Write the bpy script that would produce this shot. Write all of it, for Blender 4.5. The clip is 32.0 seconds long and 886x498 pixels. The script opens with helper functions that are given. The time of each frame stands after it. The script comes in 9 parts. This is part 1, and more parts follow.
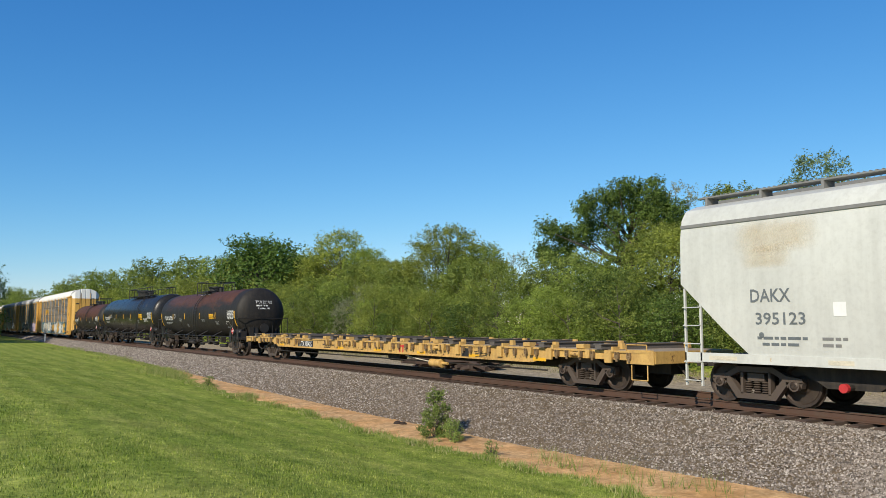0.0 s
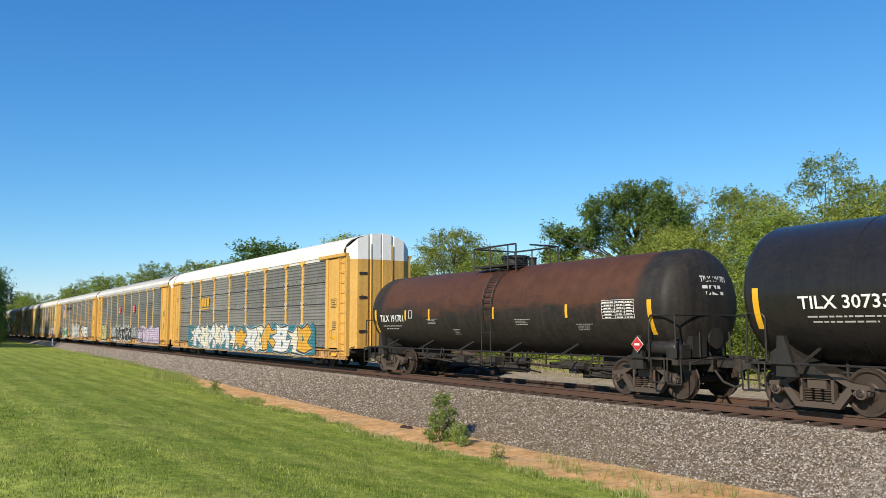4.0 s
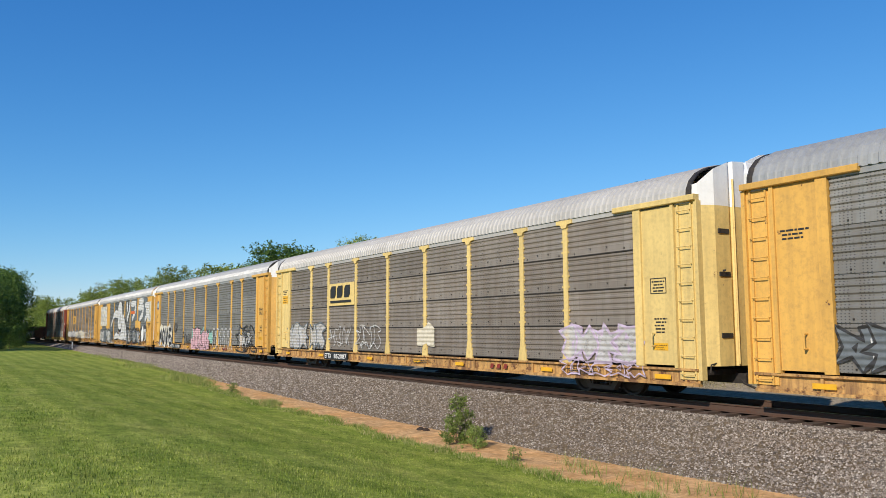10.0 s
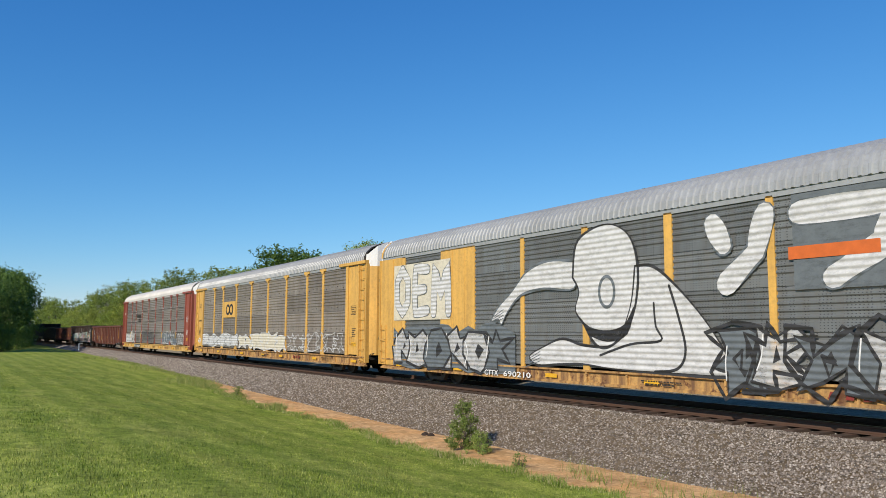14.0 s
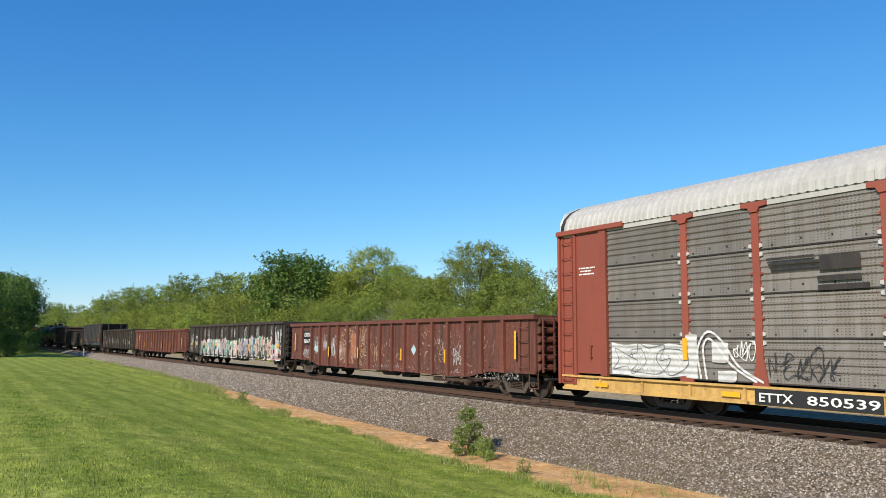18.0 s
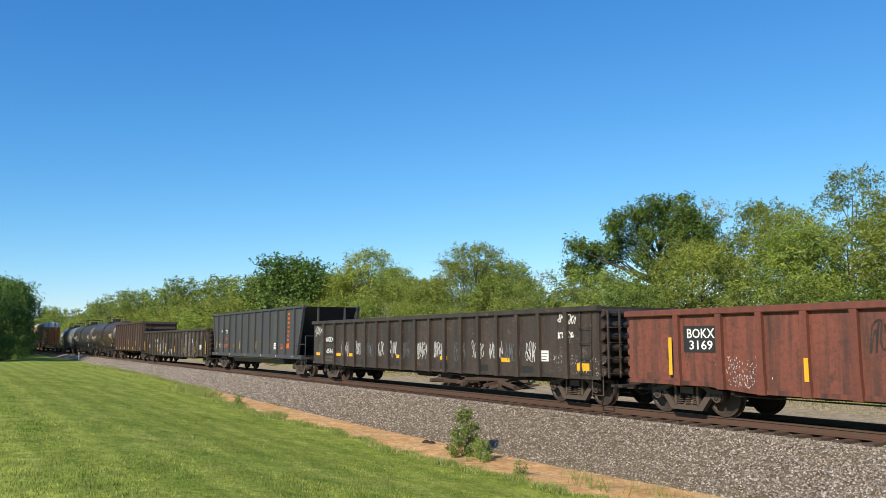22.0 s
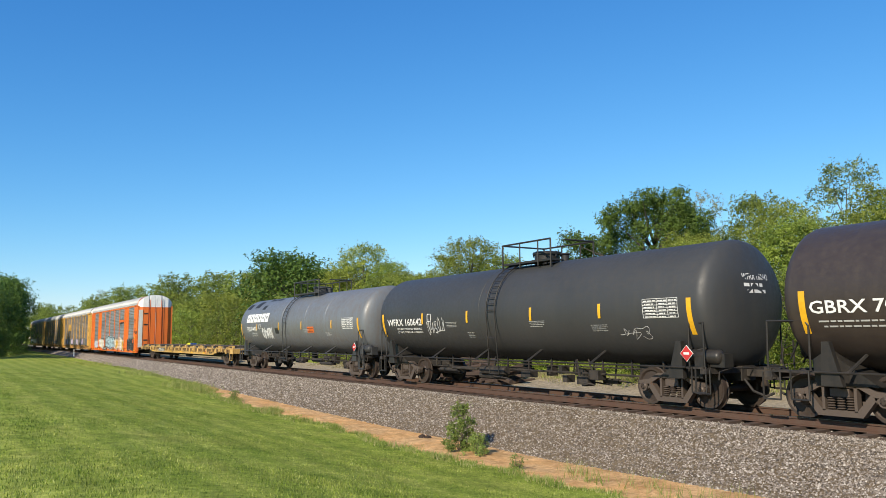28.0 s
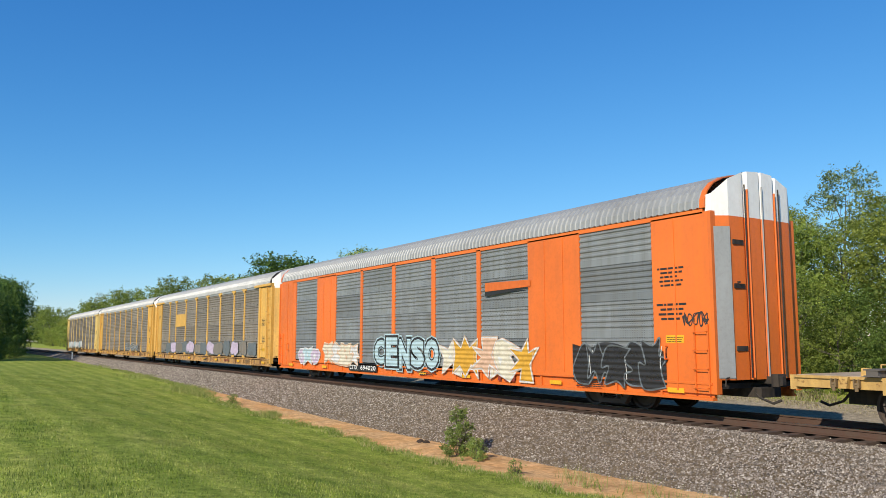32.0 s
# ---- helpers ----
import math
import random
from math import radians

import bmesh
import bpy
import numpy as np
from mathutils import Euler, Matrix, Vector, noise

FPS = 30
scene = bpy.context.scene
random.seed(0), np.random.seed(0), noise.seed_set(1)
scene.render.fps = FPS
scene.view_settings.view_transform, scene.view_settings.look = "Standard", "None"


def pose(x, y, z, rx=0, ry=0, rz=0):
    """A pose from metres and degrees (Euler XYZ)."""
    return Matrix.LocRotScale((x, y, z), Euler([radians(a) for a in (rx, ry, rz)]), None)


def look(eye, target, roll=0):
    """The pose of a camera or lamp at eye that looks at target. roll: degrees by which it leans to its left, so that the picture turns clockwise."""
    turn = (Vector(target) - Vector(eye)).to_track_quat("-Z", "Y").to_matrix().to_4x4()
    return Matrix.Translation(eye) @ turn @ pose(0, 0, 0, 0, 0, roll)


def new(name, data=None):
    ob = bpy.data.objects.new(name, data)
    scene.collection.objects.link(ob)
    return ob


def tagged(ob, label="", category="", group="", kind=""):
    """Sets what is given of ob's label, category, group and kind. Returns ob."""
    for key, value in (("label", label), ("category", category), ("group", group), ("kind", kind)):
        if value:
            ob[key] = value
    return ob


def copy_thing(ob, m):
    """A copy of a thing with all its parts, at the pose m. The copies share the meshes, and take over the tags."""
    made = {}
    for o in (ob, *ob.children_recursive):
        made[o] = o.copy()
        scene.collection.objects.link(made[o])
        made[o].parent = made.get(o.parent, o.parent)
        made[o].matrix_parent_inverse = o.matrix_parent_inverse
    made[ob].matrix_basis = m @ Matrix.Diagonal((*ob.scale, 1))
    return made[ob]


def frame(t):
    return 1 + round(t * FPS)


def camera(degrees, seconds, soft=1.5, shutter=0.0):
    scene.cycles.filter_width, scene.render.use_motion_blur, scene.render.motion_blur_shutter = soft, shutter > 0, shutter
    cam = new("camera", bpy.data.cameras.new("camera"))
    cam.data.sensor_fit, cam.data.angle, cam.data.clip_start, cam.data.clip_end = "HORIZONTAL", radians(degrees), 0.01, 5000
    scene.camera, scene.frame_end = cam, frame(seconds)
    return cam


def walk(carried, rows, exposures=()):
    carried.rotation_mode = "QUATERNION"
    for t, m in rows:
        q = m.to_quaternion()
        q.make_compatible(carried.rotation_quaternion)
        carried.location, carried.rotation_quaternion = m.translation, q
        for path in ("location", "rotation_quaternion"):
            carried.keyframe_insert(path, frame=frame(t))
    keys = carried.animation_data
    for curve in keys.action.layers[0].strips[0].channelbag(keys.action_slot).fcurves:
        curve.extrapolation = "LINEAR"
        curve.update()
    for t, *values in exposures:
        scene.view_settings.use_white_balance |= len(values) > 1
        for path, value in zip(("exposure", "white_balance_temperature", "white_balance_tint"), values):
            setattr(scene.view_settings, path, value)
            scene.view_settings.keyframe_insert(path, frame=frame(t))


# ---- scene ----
# ---- camera ----
EYE = (0.0, 0.0, 1.72)
cam = camera(58.8, 32.0, soft=0.75)


def view(turn, up, lean):
    """Pose at EYE: turn in degrees from the track's far end towards it, up, lean."""
    a, b = radians(turn), radians(up)
    aim = (EYE[0] - math.cos(a) * math.cos(b), EYE[1] + math.sin(a) * math.cos(b), EYE[2] + math.sin(b))
    return look(EYE, aim, -lean)


PATH = [(t, view(a, b, c)) for t, a, b, c in (
    (0, 33.68, 5.40, 0.01), (0.5, 33.56, 5.40, 0.01), (1, 33.42, 5.48, 0.02), (1.5, 33.28, 5.58, 0.05), (2, 33.22, 5.70, 0.08),
    (2.5, 33.23, 5.76, 0.10), (3, 33.27, 5.75, 0.11), (3.5, 33.27, 5.67, 0.11), (5.5, 33.18, 5.81, 0.07), (6, 33.22, 5.84, 0.07),
    (6.5, 33.13, 5.95, 0.08), (7, 33.01, 6.03, 0.10), (7.5, 32.87, 6.06, 0.12), (8, 32.68, 6.07, 0.15), (8.5, 32.45, 6.05, 0.19),
    (9, 32.28, 5.99, 0.24), (9.5, 32.17, 5.89, 0.27), (10, 32.09, 5.84, 0.26), (10.5, 32.05, 5.89, 0.22), (11, 32.07, 5.96, 0.14),
    (11.5, 32.07, 6.08, 0.05), (12, 32.02, 6.18, -0.04), (12.5, 31.95, 6.25, -0.11), (13, 31.91, 6.24, -0.17), (13.5, 31.76, 6.21, -0.22),
    (14, 31.63, 6.21, -0.26), (14.5, 31.45, 6.23, -0.28), (16.5, 31.30, 6.48, -0.29), (17, 31.31, 6.47, -0.31), (17.5, 31.30, 6.54, -0.32),
    (18, 31.31, 6.62, -0.34), (18.5, 31.34, 6.62, -0.36), (19, 31.38, 6.56, -0.37), (19.5, 31.39, 6.54, -0.36), (20, 31.40, 6.57, -0.32),
    (20.5, 31.47, 6.60, -0.24), (21, 31.55, 6.67, -0.15), (21.5, 31.60, 6.71, -0.05), (22, 31.63, 6.73, 0.01), (22.5, 31.64, 6.70, 0.05),
    (23, 31.70, 6.65, 0.06), (23.5, 31.74, 6.63, 0.07), (24, 31.81, 6.61, 0.08), (24.5, 31.83, 6.62, 0.08), (25, 31.90, 6.68, 0.09),
    (25.5, 31.93, 6.74, 0.13), (27.5, 32.02, 6.41, 0.30), (28, 31.98, 6.35, 0.33), (28.5, 31.97, 6.41, 0.31), (29, 31.97, 6.51, 0.26),
    (29.5, 31.98, 6.63, 0.20), (30, 32.00, 6.68, 0.15), (30.5, 32.02, 6.71, 0.11), (31, 32.02, 6.70, 0.09), (31.5, 32.02, 6.68, 0.06),
    (32, 32.03, 6.69, 0.03))]
walk(cam, PATH, [(0, 0.10, 6640, 10), (1, 0.3, 6720, 10), (3.5, 0.36, 6760, 10), (5.5, -0.08, 6480, 12), (7, -0.02, 6450, 12), (8, 0.06, 6450, 13), (9, 0.06, 6450, 13), (12, 0.09, 6450, 13), (14.5, 0.01, 6460, 12),
                 (17, 0.05, 6500, 11), (18, 0.27, 6560, 10), (20, 0.26, 6680, 10), (21.5, 0.32, 6720, 10), (25.5, 0.39, 6780, 10), (27.5, 0.38, 6780, 10), (30, 0.23, 6680, 10), (32, 0.18, 6580, 10)])

# ---- daylight ----
SUN = Vector((0.70, -1.45, 1.0)).normalized()
world = bpy.data.worlds.new("sky")
scene.world = world
world.use_nodes = True
nt = world.node_tree
sky = nt.nodes.new("ShaderNodeTexSky")
sky.sky_type, sky.sun_disc = "NISHITA", False
sky.sun_elevation = math.asin(SUN.z)
sky.sun_rotation = math.atan2(SUN.x, SUN.y)
sky.air_density, sky.dust_density, sky.ozone_density = 1.0, 0.0, 4.0
# a clear, deep blue sky: each colour's range is set by itself
split, joined = nt.nodes.new("ShaderNodeSeparateColor"), nt.nodes.new("ShaderNodeCombineColor")
nt.links.new(sky.outputs[0], split.inputs[0])
for i, (gain, power) in enumerate(((0.280, 1.475), (0.785, 0.99), (1.71, 0.69))):
    p, g = nt.nodes.new("ShaderNodeMath"), nt.nodes.new("ShaderNodeMath")
    p.operation, g.operation = "POWER", "MULTIPLY"
    p.inputs[1].default_value, g.inputs[1].default_value = power, gain
    nt.links.new(split.outputs[i], p.inputs[0])
    nt.links.new(p.outputs[0], g.inputs[0])
    nt.links.new(g.outputs[0], joined.inputs[i])
nt.links.new(joined.outputs[0], nt.nodes["Background"].inputs[0])
nt.nodes["Background"].inputs[1].default_value = 0.125
sun = new("sun", bpy.data.lights.new("sun", "SUN"))
sun.data.energy, sun.data.angle, sun.data.color = 4.9, radians(0.53), (1.0, 0.91, 0.76)
sun.matrix_world = look((0, 0, 40), Vector((0, 0, 40)) - SUN)


# ---- building helpers ----
class Geo:
    """Vertices and faces of one mesh, gathered piece by piece."""

    def __init__(self):
        self.v, self.f = [], []

    def add(self, vs, fs):
        n = len(self.v)
        self.v += [tuple(p) for p in vs]
        self.f += [tuple(i + n for i in q) for q in fs]
        return self

    def box(self, x0, x1, y0, y1, z0, z1):
        vs = [(x, y, z) for x in (x0, x1) for y in (y0, y1) for z in (z0, z1)]
        return self.add(vs, [(0, 1, 3, 2), (4, 6, 7, 5), (0, 4, 5, 1), (2, 3, 7, 6), (0, 2, 6, 4), (1, 5, 7, 3)])

    def cbox(self, x0, x1, y0, y1, z0, z1, c=0.012):
        """A box with its long edges along x taken off."""
        return self.prism([(y0 + c, z0), (y1 - c, z0), (y1, z0 + c), (y1, z1 - c), (y1 - c, z1), (y0 + c, z1), (y0, z1 - c), (y0, z0 + c)], x0, x1)

    def prism(self, yz, x0, x1):
        """A closed outline in y and z, drawn out along x."""
        n = len(yz)
        vs = [(x0, y, z) for y, z in yz] + [(x1, y, z) for y, z in yz]
        return self.add(vs, [tuple(range(n))[::-1], tuple(range(n, 2 * n))] + [(i, (i + 1) % n, n + (i + 1) % n, n + i) for i in range(n)])

    def plate(self, xz, y0, y1):
        """A closed outline in x and z, drawn out along y."""
        n = len(xz)
        vs = [(x, y0, z) for x, z in xz] + [(x, y1, z) for x, z in xz]
        return self.add(vs, [tuple(range(n)), tuple(range(n, 2 * n))[::-1]] + [(i, n + i, n + (i + 1) % n, (i + 1) % n) for i in range(n)])

    def cyl(self, a, b, r, n=8, r2=None):
        a, b = Vector(a), Vector(b)
        d = (b - a).normalized()
        u = d.orthogonal().normalized()
        w = d.cross(u)
        r2 = r if r2 is None else r2
        ring = [(math.cos(6.28318 * i / n), math.sin(6.28318 * i / n)) for i in range(n)]
        vs = [a + (u * c + w * s) * r for c, s in ring] + [b + (u * c + w * s) * r2 for c, s in ring]
        return self.add(vs, [tuple(range(n))[::-1], tuple(range(n, 2 * n))] + [(i, (i + 1) % n, n + (i + 1) % n, n + i) for i in range(n)])

    def tube(self, pts, r, n=6):
        for a, b in zip(pts[:-1], pts[1:]):
            self.cyl(a, b, r, n)
        return self

    def lathe(self, prof, axis="x", c=(0, 0, 0), n=24):
        """(along, radius) pairs turned round an axis."""
        rings = []
        for h, r in prof:
            for i in range(n):
                p, q = r * math.cos(6.28318 * i / n), r * math.sin(6.28318 * i / n)
                rings.append((c[0] + h, c[1] + p, c[2] + q) if axis == "x" else (c[0] + p, c[1] + h, c[2] + q) if axis == "y" else (c[0] + p, c[1] + q, c[2] + h))
        fs = [(k * n + i, k * n + (i + 1) % n, (k + 1) * n + (i + 1) % n, (k + 1) * n + i) for k in range(len(prof) - 1) for i in range(n)]
        fs += [tuple(range(n))[::-1], tuple(range((len(prof) - 1) * n, len(prof) * n))]
        return self.add(rings, fs)

    def mesh(self, name, mat, smooth=0):
        me = bpy.data.meshes.new(name)
        me.from_pydata(self.v, [], self.f)
        me.materials.append(mat)
        bm = bmesh.new()
        bm.from_mesh(me)
        bmesh.ops.recalc_face_normals(bm, faces=bm.faces)
        bm.to_mesh(me)
        bm.free()
        if smooth:
            me.shade_smooth()
            me.set_sharp_from_angle(angle=radians(smooth))
        return me


def part(name, geo, mat, parent, label="", smooth=0):
    """One mesh object under a thing or a part. geo: a Geo, or a mesh to share."""
    ob = new(name, geo.mesh(name, mat, smooth) if isinstance(geo, Geo) else geo)
    ob.parent = parent
    if label:
        ob["label"] = label
    return ob


def thing(name, label, category, group="", kind=""):
    return tagged(new(name), label, category, group, kind)


def single(name, geo, mat, label, category="", group="", kind="", smooth=0):
    """A thing that is one mesh."""
    ob = new(name, geo.mesh(name, mat, smooth) if isinstance(geo, Geo) else geo)
    return tagged(ob, label, category, group, kind)


def raw_mesh(name, verts, faces, mat):
    """A large mesh from arrays: verts n x 3, faces m x k."""
    me = bpy.data.meshes.new(name)
    verts, faces = np.asarray(verts, np.float32), np.asarray(faces, np.int32)
    m, k = faces.shape
    me.vertices.add(len(verts))
    me.vertices.foreach_set("co", verts.ravel())
    me.loops.add(m * k)
    me.loops.foreach_set("vertex_index", faces.ravel())
    me.polygons.add(m)
    me.polygons.foreach_set("loop_start", np.arange(0, m * k, k, dtype=np.int32))
    me.update(calc_edges=True)
    me.materials.append(mat)
    return me


# ---- materials ----
def nodes_of(name):
    m = bpy.data.materials.new(name)
    m.use_nodes = True
    t = m.node_tree
    return m, t, t.nodes["Principled BSDF"], t.links


def noise_at(t, vec, scale, detail=4, rough=0.6, stretch=None):
    if stretch:
        mp = t.nodes.new("ShaderNodeMapping")
        mp.inputs["Scale"].default_value = stretch
        t.links.new(vec, mp.inputs[0])
        vec = mp.outputs[0]
    n = t.nodes.new("ShaderNodeTexNoise")
    n.inputs["Scale"].default_value, n.inputs["Detail"].default_value, n.inputs["Roughness"].default_value = scale, detail, rough
    t.links.new(vec, n.inputs["Vector"])
    return n.outputs["Fac"]


def ramp(t, fac, a, b, ca=(0, 0, 0, 1), cb=(1, 1, 1, 1)):
    r = t.nodes.new("ShaderNodeValToRGB")
    r.color_ramp.elements[0].position, r.color_ramp.elements[1].position = a, b
    r.color_ramp.elements[0].color, r.color_ramp.elements[1].color = ca, cb
    t.links.new(fac, r.inputs[0])
    return r.outputs[0]


def mix(t, fac, a, b, kind="MIX"):
    m = t.nodes.new("ShaderNodeMix")
    m.data_type, m.blend_type = "RGBA", kind
    for sock, val in ((m.inputs[0], fac), (m.inputs[6], a), (m.inputs[7], b)):
        if hasattr(val, "links") or isinstance(val, bpy.types.NodeSocket):
            t.links.new(val, sock)
        elif isinstance(val, (int, float)):
            sock.default_value = val
        else:
            sock.default_value = (*val, 1)
    return m.outputs[2]


def bump(t, bsdf, height, strength, dist=0.01):
    b = t.nodes.new("ShaderNodeBump")
    b.inputs["Strength"].default_value, b.inputs["Distance"].default_value = strength, dist
    t.links.new(height, b.inputs["Height"])
    t.links.new(b.outputs[0], bsdf.inputs["Normal"])


def spot(t):
    """Object coordinates, shifted by chance from object to object."""
    c = t.nodes.new("ShaderNodeTexCoord")
    o = t.nodes.new("ShaderNodeObjectInfo")
    a = t.nodes.new("ShaderNodeVectorMath")
    a.operation = "MULTIPLY_ADD"
    t.links.new(o.outputs["Random"], a.inputs[0])
    a.inputs[1].default_value = (37.0, 91.0, 53.0)
    t.links.new(c.outputs["Object"], a.inputs[2])
    return a.outputs[0], o.outputs["Random"]


RUST = (0.11, 0.045, 0.02)


def paint(name, rgb, rough=0.5, metal=0.0, wear=0.35, rust=RUST, dirt=(0.09, 0.07, 0.05), soil=0.35, streak=0.5, spec=0.5):
    """Weathered paint: blotches, fine grain, runs down the side and rust spots."""
    m, t, b, ln = nodes_of(name)
    vec, rnd = spot(t)
    big = noise_at(t, vec, 0.45, 5, 0.65)
    fine = noise_at(t, vec, 9, 6, 0.7)
    runs = noise_at(t, vec, 1.0, 5, 0.6, (5.0, 5.0, 0.35))
    c = mix(t, ramp(t, big, 0.3, 0.75), [x * 0.86 for x in rgb], [min(1, x * 1.1) for x in rgb])
    hv = t.nodes.new("ShaderNodeHueSaturation")
    mr = t.nodes.new("ShaderNodeMapRange")
    mr.inputs[3].default_value, mr.inputs[4].default_value = 0.92, 1.08
    ln.new(rnd, mr.inputs[0])
    ln.new(mr.outputs[0], hv.inputs["Value"])
    ln.new(c, hv.inputs["Color"])
    c = mix(t, mul(t, ramp(t, runs, 0.42, 0.66), streak * soil), hv.outputs[0], dirt)
    c = mix(t, mul(t, ramp(t, fine, 0.46, 0.72), soil * 0.6), c, dirt)
    spots = noise_at(t, vec, 3.2, 8, 0.75)
    c = mix(t, ramp(t, spots, 0.70 - 0.16 * wear, 0.74 - 0.12 * wear), c, rust)
    ln.new(c, b.inputs["Base Color"])
    ln.new(ramp(t, fine, 0.3, 0.8, (rough - 0.08,) * 3 + (1,), (min(1, rough + 0.18),) * 3 + (1,)), b.inputs["Roughness"])
    b.inputs["Metallic"].default_value = metal
    b.inputs["Specular IOR Level"].default_value = spec
    bump(t, b, fine, 0.25, 0.004)
    return m


def mul(t, sock, k):
    m = t.nodes.new("ShaderNodeMath")
    m.operation = "MULTIPLY"
    t.links.new(sock, m.inputs[0])
    if isinstance(k, (int, float)):
        m.inputs[1].default_value = k
    else:
        t.links.new(k, m.inputs[1])
    return m.outputs[0]


def two_tone(name, top, low, edge, tl):
    """Rust over the crown of a tank, black on its flanks and ends."""
    m = paint(name, low, 0.6, wear=0.05, soil=0.3, spec=0.3)
    t = m.node_tree
    b = t.nodes["Principled BSDF"]
    sock = b.inputs["Base Color"].links[0].from_socket
    c = t.nodes.new("ShaderNodeTexCoord").outputs["Object"]
    w = t.nodes.new("ShaderNodeSeparateXYZ")
    t.links.new(c, w.inputs[0])
    n = noise_at(t, c, 1.1, 7, 0.75, (0.45, 0.6, 1.6))
    h = t.nodes.new("ShaderNodeMath")
    h.operation = "MULTIPLY_ADD"
    t.links.new(n, h.inputs[0])
    h.inputs[1].default_value = 2.2
    t.links.new(w.outputs["Z"], h.inputs[2])
    up = ramp(t, mul(t, h.outputs[0], 0.2), (edge + 1.0) * 0.2, (edge + 1.45) * 0.2)
    a = t.nodes.new("ShaderNodeMath")
    a.operation = "ABSOLUTE"
    t.links.new(w.outputs["X"], a.inputs[0])
    ends = ramp(t, mul(t, a.outputs[0], 0.1), (tl - 0.5) * 0.1, (tl - 0.2) * 0.1, (1, 1, 1, 1), (0, 0, 0, 1))
    fine = noise_at(t, c, 2.5, 8, 0.7)
    rusty = mix(t, ramp(t, fine, 0.3, 0.75), top, [x * 0.55 for x in top])
    t.links.new(mix(t, mul(t, up, ends), sock, rusty), b.inputs["Base Color"])
    return m


def plain(name, rgb, rough=0.6, metal=0.0):
    """Thin sprayed or stencilled paint with slight fading."""
    m, t, b, ln = nodes_of(name)
    vec, rnd = spot(t)
    n = noise_at(t, vec, 4, 6, 0.7)
    ln.new(mix(t, ramp(t, n, 0.35, 0.8), rgb, [x * 0.72 for x in rgb]), b.inputs["Base Color"])
    b.inputs["Roughness"].default_value, b.inputs["Metallic"].default_value = rough, metal
    return m


def spray(name, rgb, lo=0.62, hi=0.98):
    """Sprayed paint that lets the sheet below show through in places."""
    m = plain(name, rgb, 0.7)
    t = m.node_tree
    b = t.nodes["Principled BSDF"]
    vec, _ = spot(t)
    t.links.new(ramp(t, noise_at(t, vec, 2.6, 8, 0.8, (1.0, 1.0, 2.6)), 0.30, 0.52, (lo,) * 3 + (1,), (hi,) * 3 + (1,)), b.inputs["Alpha"])
    return m


RIBBED = {}


def ribbed(mat):
    """The same sprayed paint over a corrugated panel: the ribs show through it."""
    if mat.name not in RIBBED:
        m = mat.copy()
        m.name = mat.name + "_on_ribs"
        t = m.node_tree
        w = t.nodes.new("ShaderNodeSeparateXYZ")
        t.links.new(t.nodes.new("ShaderNodeTexCoord").outputs["Object"], w.inputs[0])
        k = t.nodes.new("ShaderNodeMath")
        k.operation = "SINE"
        t.links.new(mul(t, w.outputs["Z"], 43.6), k.inputs[0])
        bump(t, t.nodes["Principled BSDF"], k.outputs[0], 0.9, 0.012)
        RIBBED[mat.name] = m
    return RIBBED[mat.name]


def splat(name, rgb, thick):
    """Paint thrown at a sheet: flecks and drips, thinning towards the border of the patch."""
    m = plain(name, rgb, 0.7)
    t = m.node_tree
    b = t.nodes["Principled BSDF"]
    c = t.nodes.new("ShaderNodeTexCoord")
    w = t.nodes.new("ShaderNodeSeparateXYZ")
    t.links.new(c.outputs["Generated"], w.inputs[0])
    mask = None
    for axis in ("X", "Z"):
        inv = t.nodes.new("ShaderNodeMath")
        inv.operation = "SUBTRACT"
        inv.inputs[0].default_value = 1.0
        t.links.new(w.outputs[axis], inv.inputs[1])
        e = ramp(t, mul(t, w.outputs[axis], inv.outputs[0]), 0.0, 0.2)
        mask = e if mask is None else mul(t, mask, e)
    big = noise_at(t, c.outputs["Object"], 2.3, 5, 0.7)
    fine = noise_at(t, c.outputs["Object"], 40, 6, 0.72, (1.0, 1.0, 0.6))
    amount = mul(t, mul(t, mask, ramp(t, big, 0.25, 0.55, (0.66, 0.66, 0.66, 1), (1, 1, 1, 1))), fine)
    t.links.new(ramp(t, amount, thick, thick + 0.05), b.inputs["Alpha"])
    return m


YEL = paint("ochre_yellow_paint", (0.66, 0.375, 0.08), 0.55, wear=0.35, soil=0.45)
YELP = paint("pale_yellow_paint", (0.70, 0.52, 0.19), 0.55, wear=0.35, soil=0.4)
YELF = paint("flatcar_yellow_paint", (0.56, 0.355, 0.11), 0.55, wear=0.65, soil=0.65, dirt=(0.2, 0.1, 0.04))
ORA = paint("orange_paint", (0.72, 0.155, 0.02), 0.45, wear=0.15, soil=0.2)
OXR = paint("oxide_red_paint", (0.165, 0.050, 0.031), 0.65, wear=0.9, soil=1.0, streak=1.0, dirt=(0.045, 0.024, 0.018), rust=(0.07, 0.03, 0.02))
OXD = paint("dark_oxide_red_paint", (0.145, 0.044, 0.027), 0.6, wear=0.6, soil=0.7, dirt=(0.04, 0.022, 0.017), rust=(0.06, 0.028, 0.018))
OXR2 = paint("rack_red_paint", (0.26, 0.06, 0.035), 0.5, wear=0.2, soil=0.3)
WHT = paint("white_paint", (0.75, 0.75, 0.73), 0.5, wear=0.1, soil=0.15)
LGR = paint("light_grey_paint", (0.53, 0.54, 0.50), 0.45, wear=0.05, soil=0.22, rust=(0.45, 0.3, 0.12))
